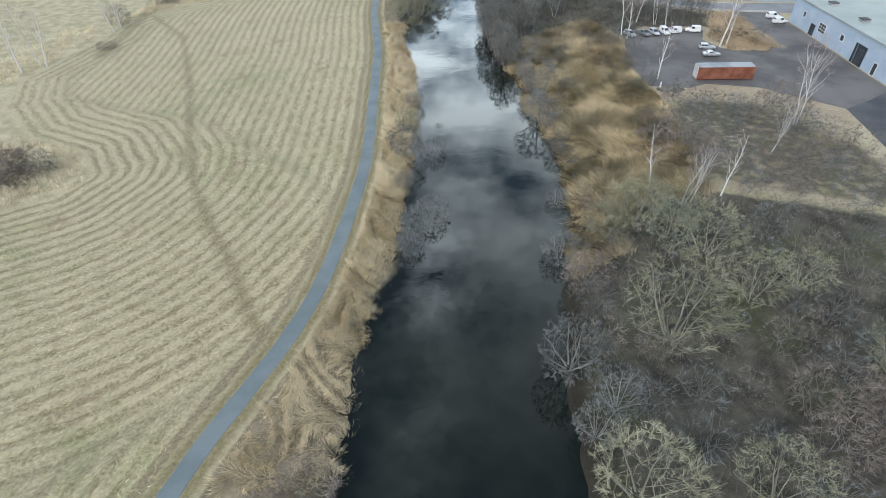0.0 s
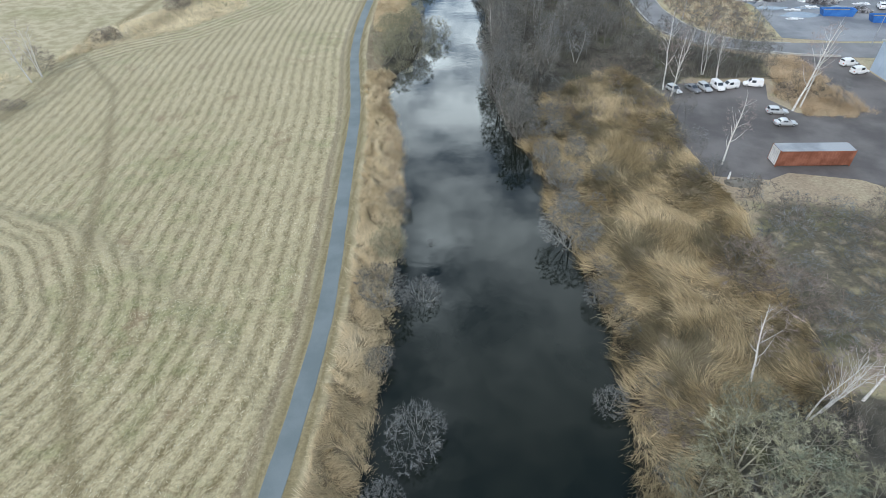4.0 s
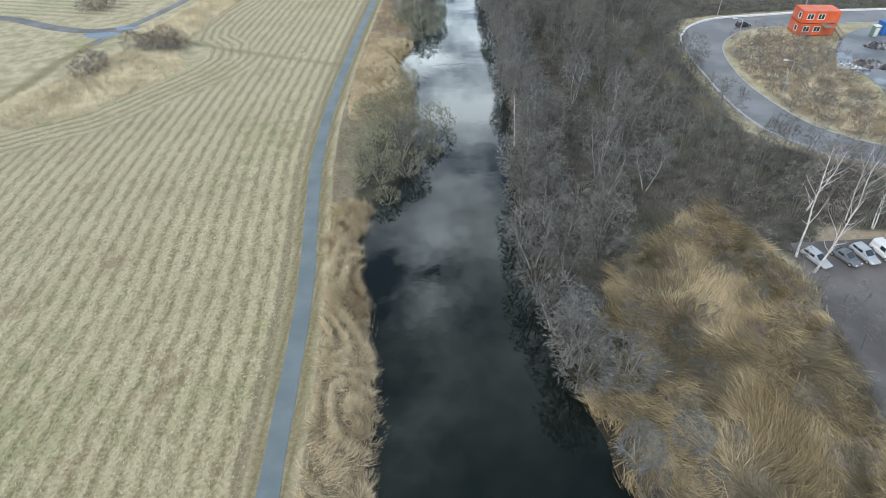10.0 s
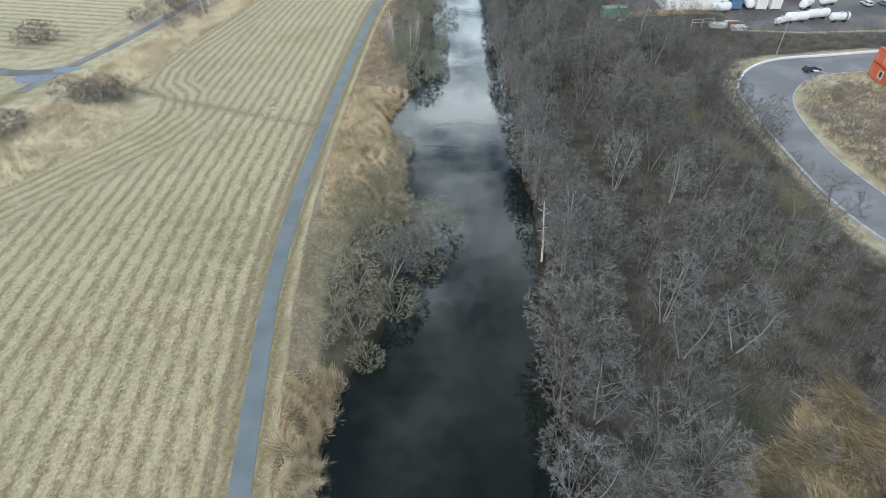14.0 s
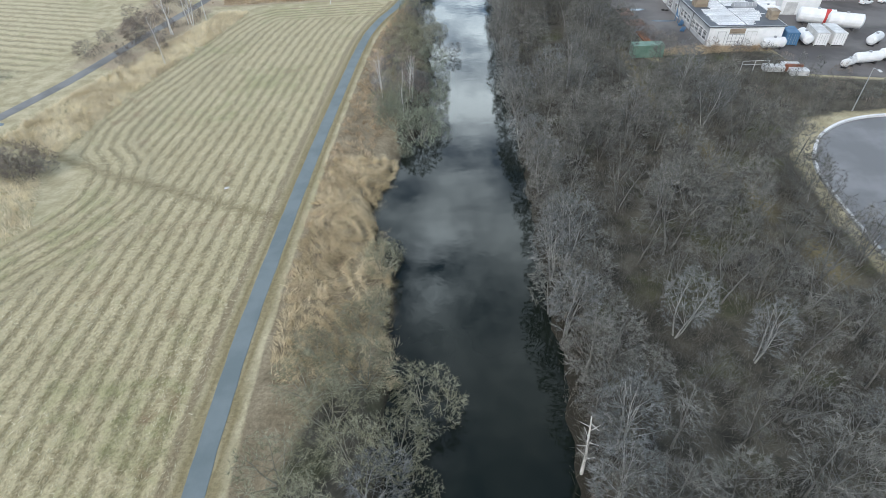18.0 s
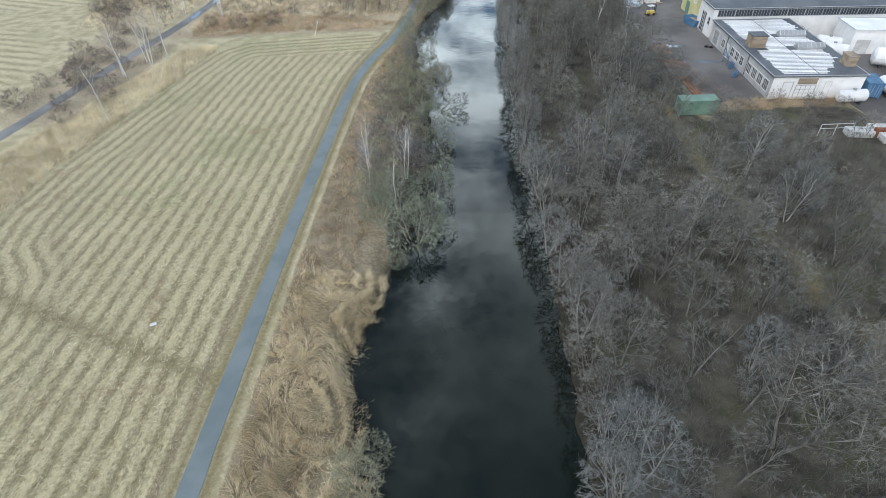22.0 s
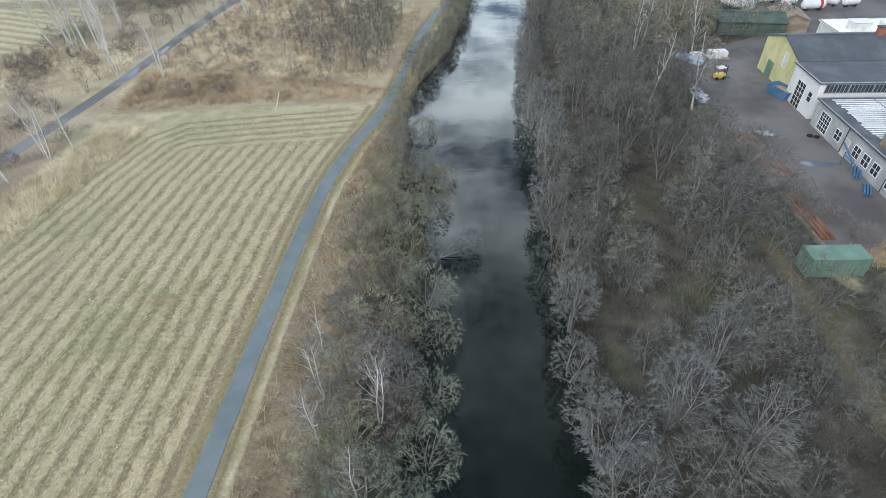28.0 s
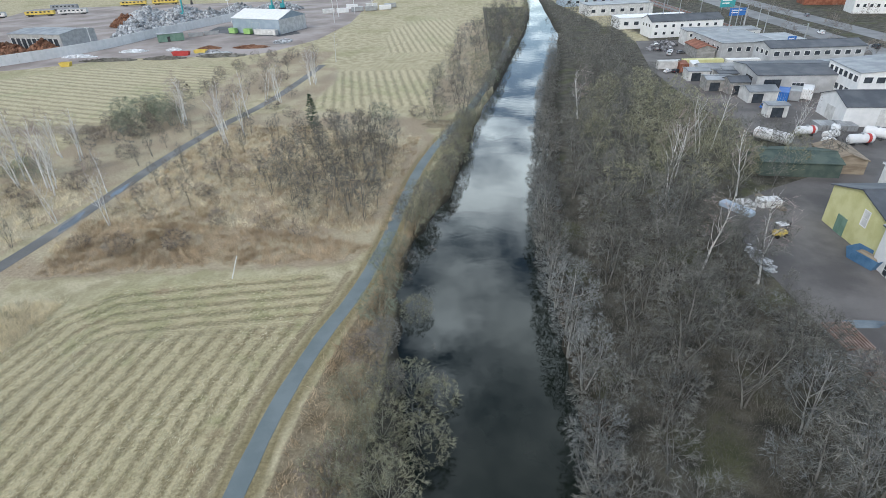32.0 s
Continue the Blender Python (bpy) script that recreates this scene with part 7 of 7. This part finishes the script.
car(pose(75.5, 139.5, G, 0, 0, 10), M_CARWHITE, "van", "white van parked by the blue hall")
car(pose(62.5, 210.0, 0.055, 0, 0, 10), M_CARDARK, "estate", "dark car on the curving road", "road cars")
PAINTS = ((M_CARWHITE, "white"), (M_SILVER, "silver"), (M_CARGREY, "grey"), (M_CARDARK, "dark"), (M_RED, "red"), (M_BLUE, "blue"))
for x, y, r, i in ((93, 275, 20, 0), (98, 276, 20, 0), (54, 396.5, 40, 0), (56.6, 396, 30, 3), (65.5, 357, 10, 5), (62, 422, 80, 1), (64, 426, 70, 0), (61, 430, 60, 3), (65.5, 432, 60, 1), (62, 437, 80, 0), (67, 424, 20, 2), (95, 250, 90, 1), (99, 250, 90, 2), (88, 391, 5, 0), (112, 398, 80, 0), (131, 455, 92, 0), (133, 425, 92, 3),
                   (149, 500, 88, 2), (103, 176, 70, 0), (106, 178, 70, 1), (110, 180, 70, 0), (100, 196, 100, 2)):
    paint, nm = PAINTS[i]
    car(pose(x, y, 0.055, 0, 0, r), paint, ("saloon", "estate", "van")[int(x * 3 + y) % 3], nm + " car standing on the works road", "works cars")


def tank(at, length, radius, paint, label, band=None):
    e = thing("tank", at, label, "tank", "storage tanks")
    length, radius = length * 0.86, radius * 0.88
    z = radius + 0.35
    part("shell", join(tube((0.35, 0, z), (length - 0.35, 0, z), radius, sides=16, caps=False), tube((0.35, 0, z), (0, 0, z), radius, radius * 0.6, 16), tube((length - 0.35, 0, z), (length, 0, z), radius, radius * 0.6, 16)), paint, e)
    for x in (length * 0.2, length * 0.75):
        part("saddle", box(x, x + 0.3, -radius * 0.7, radius * 0.7, 0, 0.6), M_DARK, e)
    if band:
        part("band", tube((length * 0.7, 0, z), (length * 0.82, 0, z), radius + 0.015, sides=16), band, e, "coloured band")
    part("manhole", tube((length / 2, 0, z + radius - 0.05), (length / 2, 0, z + radius + 0.2), 0.3, sides=10), M_STEEL, e)
    return e


for x, y, r, ln, rad, bd in ((53, 336, -50, 8.5, 1.35, None), (62, 337, 5, 5, 1.0, M_RED), (66, 334, 20, 4.5, 0.9, None), (69, 331, 5, 6, 1.1, M_RED), (75, 336, -40, 5, 1.2, None), (64, 331, 0, 3, 0.8, None), (70, 337, 60, 3, 1.0, None), (79, 333, 10, 4.5, 1.0, None),
                             (56.4, 246.6, 2, 5.4, 1.15, None), (66.2, 247.6, 82, 6.0, 1.15, None), (70.6, 262.6, -24, 8.6, 1.75, M_RED), (75.4, 259.4, -24, 8.0, 1.7, None), (63.6, 268.6, -38, 6.4, 1.35, None), (65.2, 272.4, -30, 5.4, 1.2, None), (70, 238, 10, 6.5, 1.1, None), (76, 240, 12, 6, 1.1, None), (67, 236, 30, 4, 0.8, None), (80, 238, 5, 5, 1.0, M_GREEN), (78, 247, 40, 5, 1.1, None), (84, 250, 20, 5, 1.1, None)):
    tank(pose(x, y, 0.03, 0, 0, r), ln, rad, M_OFFWHITE if rad < 1 else M_WHITE, "white steel storage tank lying on saddles", bd)


def rack(at, nx, ny, nz, size, paint, label, gap=1.25):
    """A stack of loose beams or pallets, crosswise in layers."""
    e = thing("pallet_stack", at, label, "stack", "yard stacks")
    for k in range(nz):
        for i in range(nx):
            part("beam", box(i * size[0] * gap, i * size[0] * gap + size[0], 0, ny, k * size[2] * 1.05, k * size[2] * 1.05 + size[2]), paint, e)
    return e


for x, y, r, a, b, c, sz, mt, lab in ((52.6, 235.2, -4, 7, 1.8, 3, (0.42, 0, 0.3), M_OFFWHITE, "stack of white pipes and pallets"), (56.4, 236.4, -4, 6, 1.5, 3, (0.42, 0, 0.3), M_OFFWHITE, "stack of red and white pallets"), (56.6, 233.2, -4, 6, 1.9, 3, (0.42, 0, 0.3), M_OFFWHITE, "stack of red and white pallets"), (56.4, 235.3, -4, 6, 0.7, 4, (0.42, 0, 0.3), M_RUST, "stack of rusty beams"),
                                      (36.6, 302.4, 4, 6, 2.6, 3, (0.3, 0, 0.3), M_OFFWHITE, "stack of pale slabs on a rack"), (39.8, 303.2, 4, 4, 1.9, 3, (0.7, 0, 0.4), M_WHITE, "stack of white crates"), (42.6, 302.2, 15, 2, 6, 1, (0.4, 0, 0.3), M_TIMBER, "low stack of timber beams"),
                                      (33.4, 262, 3, 12, 4, 1, (0.17, 0, 0.3), M_DULLRUST, "row of rusty steel beams laid side by side"), (33.6, 269.5, 3, 9, 4.5, 1, (0.17, 0, 0.3), M_DULLRUST, "row of rusty steel beams laid side by side"),
                                      (34.6, 249, 2, 3, 9, 1, (0.45, 0, 0.2), M_RUSTPILE, "row of rusty brown sheets on the yard edge"), (68.5, 340, -4, 6, 4, 3, (0.6, 0, 0.4), M_STEEL, "steel racks outside the depot"), (72.5, 339.5, -4, 5, 4, 3, (0.6, 0, 0.4), M_STEEL, "steel racks outside the depot")):
    rack(pose(x, y, 0.03, 0, 0, r), a, b, c, sz, mt, lab, 2.1 if sz[0] < 0.2 else 1.25)
sheetp = thing("tarpaulin_stack", pose(33.6, 304.4, 0.03, 0, 0, -58), "blue-grey covered stack lying by the wood", "stack")
part("cover", box(0, 5.5, 0, 1.6, 0.1, 0.9, 0.15), M_BLUEWALL, sheetp), part("pallet", box(0.1, 5.4, 0.1, 1.5, 0, 0.098), M_TIMBER, sheetp)

lift = thing("forklift", pose(38.4, 294.2, 0.03, 0, 0, 15), "small yellow forklift with a white roof", "forklift")
part("chassis", box(-1.0, 0.9, -0.55, 0.55, 0.3, 1.0, 0.08), M_YELLOWPAINT, lift)
part("roof", box(-0.9, 0.6, -0.6, 0.6, 2.05, 2.14), M_WHITE, lift)
for x in (-0.8, 0.55):
    for y in (-0.5, 0.5):
        part("pillar", tube((x, y, 0.9), (x, y, 2.05), 0.05, sides=6), M_DARK, lift)
        part("wheel", tube((x, y - 0.12, 0.3), (x, y + 0.12, 0.3), 0.3, sides=12), M_TYRE, lift)
for y in (-0.3, 0.3):
    part("mast", box(0.92, 1.05, y - 0.06, y + 0.06, 0.1, 2.3), M_DARK, lift)
    part("fork", box(1.06, 2.1, y - 0.06, y + 0.06, 0.1, 0.15), M_DARK, lift)


def skip(at, paint, label, L=5.5):
    e = thing("skip", at, label, "skip", "skips")
    prof = [(0, 0.0), (L, 0.0), (L + 0.5, 1.5), (-0.5, 1.5)]
    for y in (0, 2.2):
        part("side", ([(x, y + d, z) for d in (0, 0.07) for x, z in prof], [(3, 2, 1, 0), (4, 5, 6, 7), (0, 1, 5, 4), (1, 2, 6, 5), (2, 3, 7, 6), (3, 0, 4, 7)]), paint, e)
        for i in range(5):
            part("rib", box(0.4 + i * (L - 0.9) / 4, 0.5 + i * (L - 0.9) / 4, y - 0.07 if y == 0 else y + 0.075, y - 0.005 if y == 0 else y + 0.14, 0.2, 1.45), paint, e)
    part("floor", box(0, L, 0.07, 2.2, 0.0, 0.22), paint, e)
    part("end", ([(0, 0.075, 0.225), (0, 2.195, 0.225), (-0.5, 2.195, 1.5), (-0.5, 0.075, 1.5), (0.07, 0.075, 0.225), (0.07, 2.195, 0.225), (-0.43, 2.195, 1.5), (-0.43, 0.075, 1.5)], [(0, 1, 2, 3), (7, 6, 5, 4), (0, 4, 5, 1), (1, 5, 6, 2), (2, 6, 7, 3), (3, 7, 4, 0)]), paint, e)
    part("end", ([(L, 0.075, 0.225), (L, 2.195, 0.225), (L + 0.5, 2.195, 1.5), (L + 0.5, 0.075, 1.5), (L - 0.07, 0.075, 0.225), (L - 0.07, 2.195, 0.225), (L + 0.43, 2.195, 1.5), (L + 0.43, 0.075, 1.5)], [(3, 2, 1, 0), (4, 5, 6, 7), (1, 0, 4, 5), (2, 1, 5, 6), (3, 2, 6, 7), (0, 3, 7, 4)]), paint, e)
    part("load", box(0.3, L - 0.3, 0.2, 2.05, 0.25, 1.2, 0.2), M_TIMBER, e, "loose load")
    return e


skip(pose(86.5, 170.5, 0.03, 0, 0, -8), M_BLUE, "bright blue skip half full of timber", 6.5)
skip(pose(95, 165, 0.03, 0, 0, -8), M_BLUE, "bright blue skip half full of timber", 6.5)
skip(pose(44.4, 288.4, 0.03, 0, 0, -72), M_BLUE_DULL, "blue skip beside the annex", 3.6)
skip(pose(-127, 443.5, 0.03, 0, 0, 0), M_RED, "red skip at the yard edge", 6)
skip(pose(-119, 446, 0.03, 0, 0, 0), M_YELLOWPAINT, "yellow skip at the yard edge", 4)
skip(pose(-163, 427, 0.03, 0, 0, 10), M_YELLOWPAINT, "small yellow skip beside the field", 3)
skip(pose(-142, 490, 0.03, 0, 0, 20), M_STEEL, "grey skip by the white wall", 6)
skip(pose(-136, 494, 0.03, 0, 0, 20), M_STEEL, "grey skip by the white wall", 6)
loo = thing("portable_toilet", pose(86.6, 201.6, 0.03), "green and white portable toilet", "toilet")
part("cabin", box(0, 1.2, 0, 1.2, 0.1, 2.2, 0.06), M_GREEN, loo), part("roof", box(-0.04, 1.24, -0.04, 1.24, 2.204, 2.35, 0.05), M_WHITE, loo), part("door", box(0.2, 1.0, -0.04, -0.004, 0.15, 2.0), M_OFFWHITE, loo), part("skid", box(0, 1.2, 0, 1.2, 0, 0.098), M_DARK, loo)


# small things along the workshop's wall
for x, y, r, ln in ((45.2, 261.2, 60, 4.2), (44.5, 257.4, 62, 2.4)):
    e = thing("beam_stack", pose(x, y, 0.03, 0, 0, r), "blue steel beams stacked along the workshop wall", "stack", "blue beams")
    for k in range(3):
        part("beam", box(0, ln, k * 0.32, k * 0.32 + 0.22, 0.12, 0.5), M_BLUE_DULL, e)
    for q in (0.4, ln - 0.6):
        part("bearer", box(q, q + 0.15, -0.05, 0.95, 0, 0.118), M_TIMBER, e)
crane = thing("loading_frame", pose(45.0, 263.6, 0.03, 0, 0, 0), "blue steel loading frame with a long boom", "frame")
for yy in (0.0, 2.0):
    part("upright", tube((0, yy, 0), (0, yy, 1.7), 0.08, sides=6), M_BLUE_DULL, crane)
part("boom", tube((-0.6, -0.9, 1.75), (0.8, 4.2, 1.95), 0.11, sides=6), M_BLUE_DULL, crane)
part("crossbar", tube((0, 0, 1.3), (0, 2, 1.3), 0.06, sides=6), M_BLUE_DULL, crane)
for x, y in ((45.2, 272.7), (44.4, 273.1)):
    ty = thing("tyre", pose(x, y, 0.03), "worn black tyre lying by the wall", "tyre", "old tyres")
    ring_ = [(0.42 * math.cos(a) + 0.0, 0.42 * math.sin(a)) for a in np.linspace(0, 2 * math.pi, 15)[:-1]]
    n_ = len(ring_)
    tv = [(px * s, py * s, z) for s, z in ((1.0, 0.02), (1.0, 0.2), (0.62, 0.2), (0.62, 0.02)) for px, py in ring_]
    part("tread", (tv, [(k * n_ + i, k * n_ + (i + 1) % n_, ((k + 1) % 4) * n_ + (i + 1) % n_, ((k + 1) % 4) * n_ + i) for k in range(4) for i in range(n_)]), M_TYRE, ty)


def road_sign(x, y, az, w, h, paint, label):
    e = thing("road_sign", pose(x, y, 0.05, 0, 0, az), label, "sign", "overhead road signs")
    for xx in (-w * 0.35, w * 0.35):
        part("pole", tube((xx, 0.12, 0), (xx, 0.12, 7.0), 0.11, 0.09, 6), M_STEEL, e)
    part("board", box(-w / 2, w / 2, -0.06, 0.0, 4.6, 4.6 + h, 0.03), paint, e)
    for k, q in enumerate((0.72, 0.42)):
        part("lettering", box(-w * 0.38, w * (0.25 - 0.15 * k), -0.075, -0.062, 4.6 + h * (q - 0.09), 4.6 + h * (q + 0.05)), M_WHITE, e, "white bars of lettering")


road_sign(113.2, 503, 5, 7, 4.2, M_TEALSIGN, "large green-blue road sign on two poles")
road_sign(106.5, 476, 5, 7, 3.0, M_BLUE, "large blue road sign on two poles")
road_sign(96.7, 411.5, 10, 3, 2.4, M_BLUE, "round-cornered blue sign on poles beside the railway")

# street lamps and railway masts
def street_lamp(x, y, h, az, label="slender grey street lamp beside the road"):
    e = thing("street_lamp", pose(x, y, 0, 0, 0, az), label, "street lamp", "street lamps")
    part("base", tube((0, 0, 0), (0, 0, 0.6), 0.12, 0.11), M_STEEL, e)
    part("pole", tube((0, 0, 0.55), (0, 0, h), 0.09, 0.055), M_STEEL, e)
    part("arm", tube((0, 0, h - 0.05), (1.2, 0, h + 0.12), 0.045, 0.04, 6), M_STEEL, e)
    head = part("lamp_head", box(1.1, 1.9, -0.16, 0.16, h + 0.05, h + 0.2, 0.04), M_OFFWHITE, e)
    part("lens", box(1.2, 1.85, -0.12, 0.12, h + 0.02, h + 0.048), M_LAMPGLASS, head)


for x, y, az in ((53.1, 192, 160), (52.9, 170.3, 180), (65.1, 158.2, 200), (74, 208.5, 90), (86, 150, 90), (60, 219, 270)):
    street_lamp(x, y, 7.2, az)
for i, (x, y) in enumerate(((97, 454), (97, 447), (99, 441), (97, 431), (85, 432), (80, 470), (76, 478), (72, 486))):
    e = thing("mast", pose(x, y, 0), "tall pale lattice-like mast by the railway", "mast", "railway masts")
    part("pole", tube((0, 0, 0), (0, 0, 12.5), 0.22, 0.12, 6), M_STEEL, e), part("foot", box(-0.4, 0.4, -0.4, 0.4, 0, 0.4), M_KERB, e)
for i in range(9):
    e = thing("catenary_mast", pose(116 - i * 2.4, 300 + i * 42, 0, 0, 0, 0), "grey overhead-line mast of the railway", "mast", "overhead-line masts")
    part("post", box(-0.15, 0.15, -0.15, 0.15, 0, 8.5), M_STEEL, e), part("beam", tube((0, 0, 7.6), (-4.4, 0, 7.9), 0.07, 0.05, 6), M_STEEL, e), part("stay", tube((0, 0, 8.4), (-3.8, 0, 7.9), 0.03, 0.03, 5), M_STEEL, e)
for k, dx in enumerate((-4.2, -2.75, 1.2, 2.65)):
    tagged(part("rail_%d" % (k + 1), ribbon(*sides_of(spline([(110 + dx, 240), (108 + dx, 400), (104 + dx, 470), (98.5 + dx, 560), (91.5 + dx, 660)], 10), 0.05), 0.38, 0.18), M_RUST), "rusty steel rail", "rail", kind="structure")
for x, y, r, mt in ((-300, 590, 10, M_YELLOWPAINT), (-330, 585, 10, M_OFFWHITE), (-280, 594, 10, M_OFFWHITE), (-262, 636, 10, M_YELLOWPAINT), (-240, 640, 10, M_YELLOWPAINT), (-305, 622, 10, M_ROOF_GREY)):
    e = thing("rail_wagon", pose(x, y, 0.03, 0, 0, r), "old railway wagon standing in the yard", "wagon", "railway wagons")
    part("body", box(0, 18, 0, 2.8, 1.1, 3.4, 0.15), mt, e), part("roof", box(-0.05, 18.05, -0.05, 2.85, 3.402, 3.7, 0.25), M_ROOF_GREY, e), part("frame_beam", box(0.2, 17.8, 0.4, 2.4, 0.7, 1.098), M_DARK, e)
    for xx in (2, 3.8, 14.2, 16):
        part("wheelset", tube((xx, 0.3, 0.46), (xx, 2.5, 0.46), 0.46, sides=10), M_DARK, e)
    for i in range(6):
        part("window", box(1.6 + i * 2.6, 3.0 + i * 2.6, -0.03, -0.004, 2.2, 3.0), M_GLASS, e)

# handlers, masts and bins of the recycling yard
for x, y, h, r in ((-172, 547, 15, 20), (-128, 572, 17, -30), (-124, 580, 14, 10)):
    e = thing("scrap_crane", pose(x, y, 0.03, 0, 0, r), "blue scrap crane standing among the heaps", "crane", "scrap cranes")
    part("base", box(-2, 2, -1.4, 1.4, 0, 2.2, 0.2), M_DARK, e), part("cabin", box(-1.2, 1.4, -1.1, 1.1, 2.204, 4.6, 0.2), M_TEALSIGN, e)
    part("boom", tube((0.6, 0, 4.2), (1.5, 0, h), 0.55, 0.4, 6), M_TEALSIGN, e), part("jib", tube((1.5, 0, h), (6.5, 0, h - 4), 0.4, 0.25, 6), M_TEALSIGN, e), part("grab", tube((6.5, 0, h - 4), (6.5, 0, h - 6.5), 0.2, 0.9, 8), M_DARK, e)
for x, y, h in ((-79, 524, 14), (-82, 548, 14), (-75, 560, 14), (-66, 570, 12), (-172, 462, 9), (-139, 535, 11)):
    e = thing("light_mast", pose(x, y, 0), "tall pale light mast in the yard", "mast", "light masts")
    part("pole", tube((0, 0, 0), (0, 0, h), 0.2, 0.11, 6), M_WHITE, e), part("lamp_head", box(-0.9, 0.9, -0.3, 0.3, h, h + 0.35, 0.05), M_OFFWHITE, e)
for i, (x, y, mt) in enumerate(((-78, 566, M_STEEL), (-70, 568, M_STEEL), (-62, 571, M_WHITE), (-86, 562, M_WHITE), (-94, 560, M_OFFWHITE), (-60, 580, M_STEEL), (-72, 582, M_OFFWHITE), (-84, 580, M_WHITE))):
    container(pose(x, y, 0.04, 0, 0, 12), 7.0, mt, mt, "grey storage container beside the light masts")
lid_ = thing("site_hut", pose(-150, 476, 0.03, 0, 0, 25), "grey-green site hut by the white wall", "hut")
part("cabin_wall", box(0, 11, 0, 4.5, 0.1, 3.4), M_GREEN, lid_), part("roof", box(-0.2, 11.2, -0.2, 4.7, 3.404, 3.6), M_ROOF_GREY, lid_), part("door", box(4, 5.2, -0.05, -0.004, 0.15, 2.3), M_DARK, lid_), part("skid", box(0.2, 10.8, 0.2, 4.3, 0, 0.098), M_DARK, lid_)

# small things in the meadow
sg = thing("fallen_sign", pose(-37, 197, 0.02, 0, 0, 30) @ Matrix.Scale(0.6, 4), "small weathered board lying in the mown grass", "sign")
part("board", box(-0.55, 0.55, -0.35, 0.35, 0.25, 0.31), M_OFFWHITE, sg)
for x in (-0.4, 0.4):
    part("leg", box(x - 0.04, x + 0.04, -0.04, 0.04, 0, 0.248), M_TIMBER, sg)
st = thing("post", pose(-39.2, 283.4, 0, 0, 22, 30), "leaning pale wooden post by the ditch", "post")
part("shaft", tube((0, 0, -0.3), (0, 0, 3.4), 0.09, 0.07, 8), M_OFFWHITE, st), part("cap", tube((0, 0, 3.4), (0, 0, 3.46), 0.1, 0.06, 8), M_OFFWHITE, st)
bd = thing("bollard", pose(37.0, 98.6, 0.02), "short white post by the parking lot", "bollard")
part("shaft", tube((0, 0, 0), (0, 0, 0.95), 0.16, 0.12, 10), M_WHITE, bd), part("cap", tube((0, 0, 0.95), (0, 0, 1.1), 0.12, 0.05, 10), M_WHITE, bd)
fence = thing("pipe_frame", pose(48.4, 235.8, 0, 0, 0, 4), "white tubular frame standing in the thicket", "frame")
for x in (0, 2.4, 5.0):
    part("upright", tube((x, 0, 0), (x, 0, 1.9), 0.06, sides=6), M_OFFWHITE, fence)
for z in (1.2, 1.88):
    part("crossbar", tube((0, 0, z), (5, 0, z), 0.05, sides=6), M_OFFWHITE, fence)
for i, (x, y, lx, ly) in enumerate(((38, 274, 2.4, 0.9), (42.1, 265.3, 2.6, 0.8), (77, 178, 4, 1.5), (82, 172, 5, 2), (90, 178, 6, 2), (74.6, 187, 2, 6))):
    pts_ = [(x + lx * math.cos(a) * (1 + 0.25 * math.sin(3 * a + i)), y + ly * math.sin(a) * (1 + 0.2 * math.cos(2 * a + i))) for a in np.linspace(0, 2 * math.pi, 18)[:-1]]
    tagged(part("puddle_%d" % (i + 1), slab(pts_, 0.0, 0.036), M_PUDDLE), "shallow rain puddle on the yard", "puddle", kind="structure")

# ---- from units of the plan to metres ----
for ob in list(bpy.data.objects):
    if ob.parent is None and ob.type in ("MESH", "EMPTY"):
        ob.matrix_basis = Matrix.Scale(PLAN_UNIT, 4) @ ob.matrix_basis
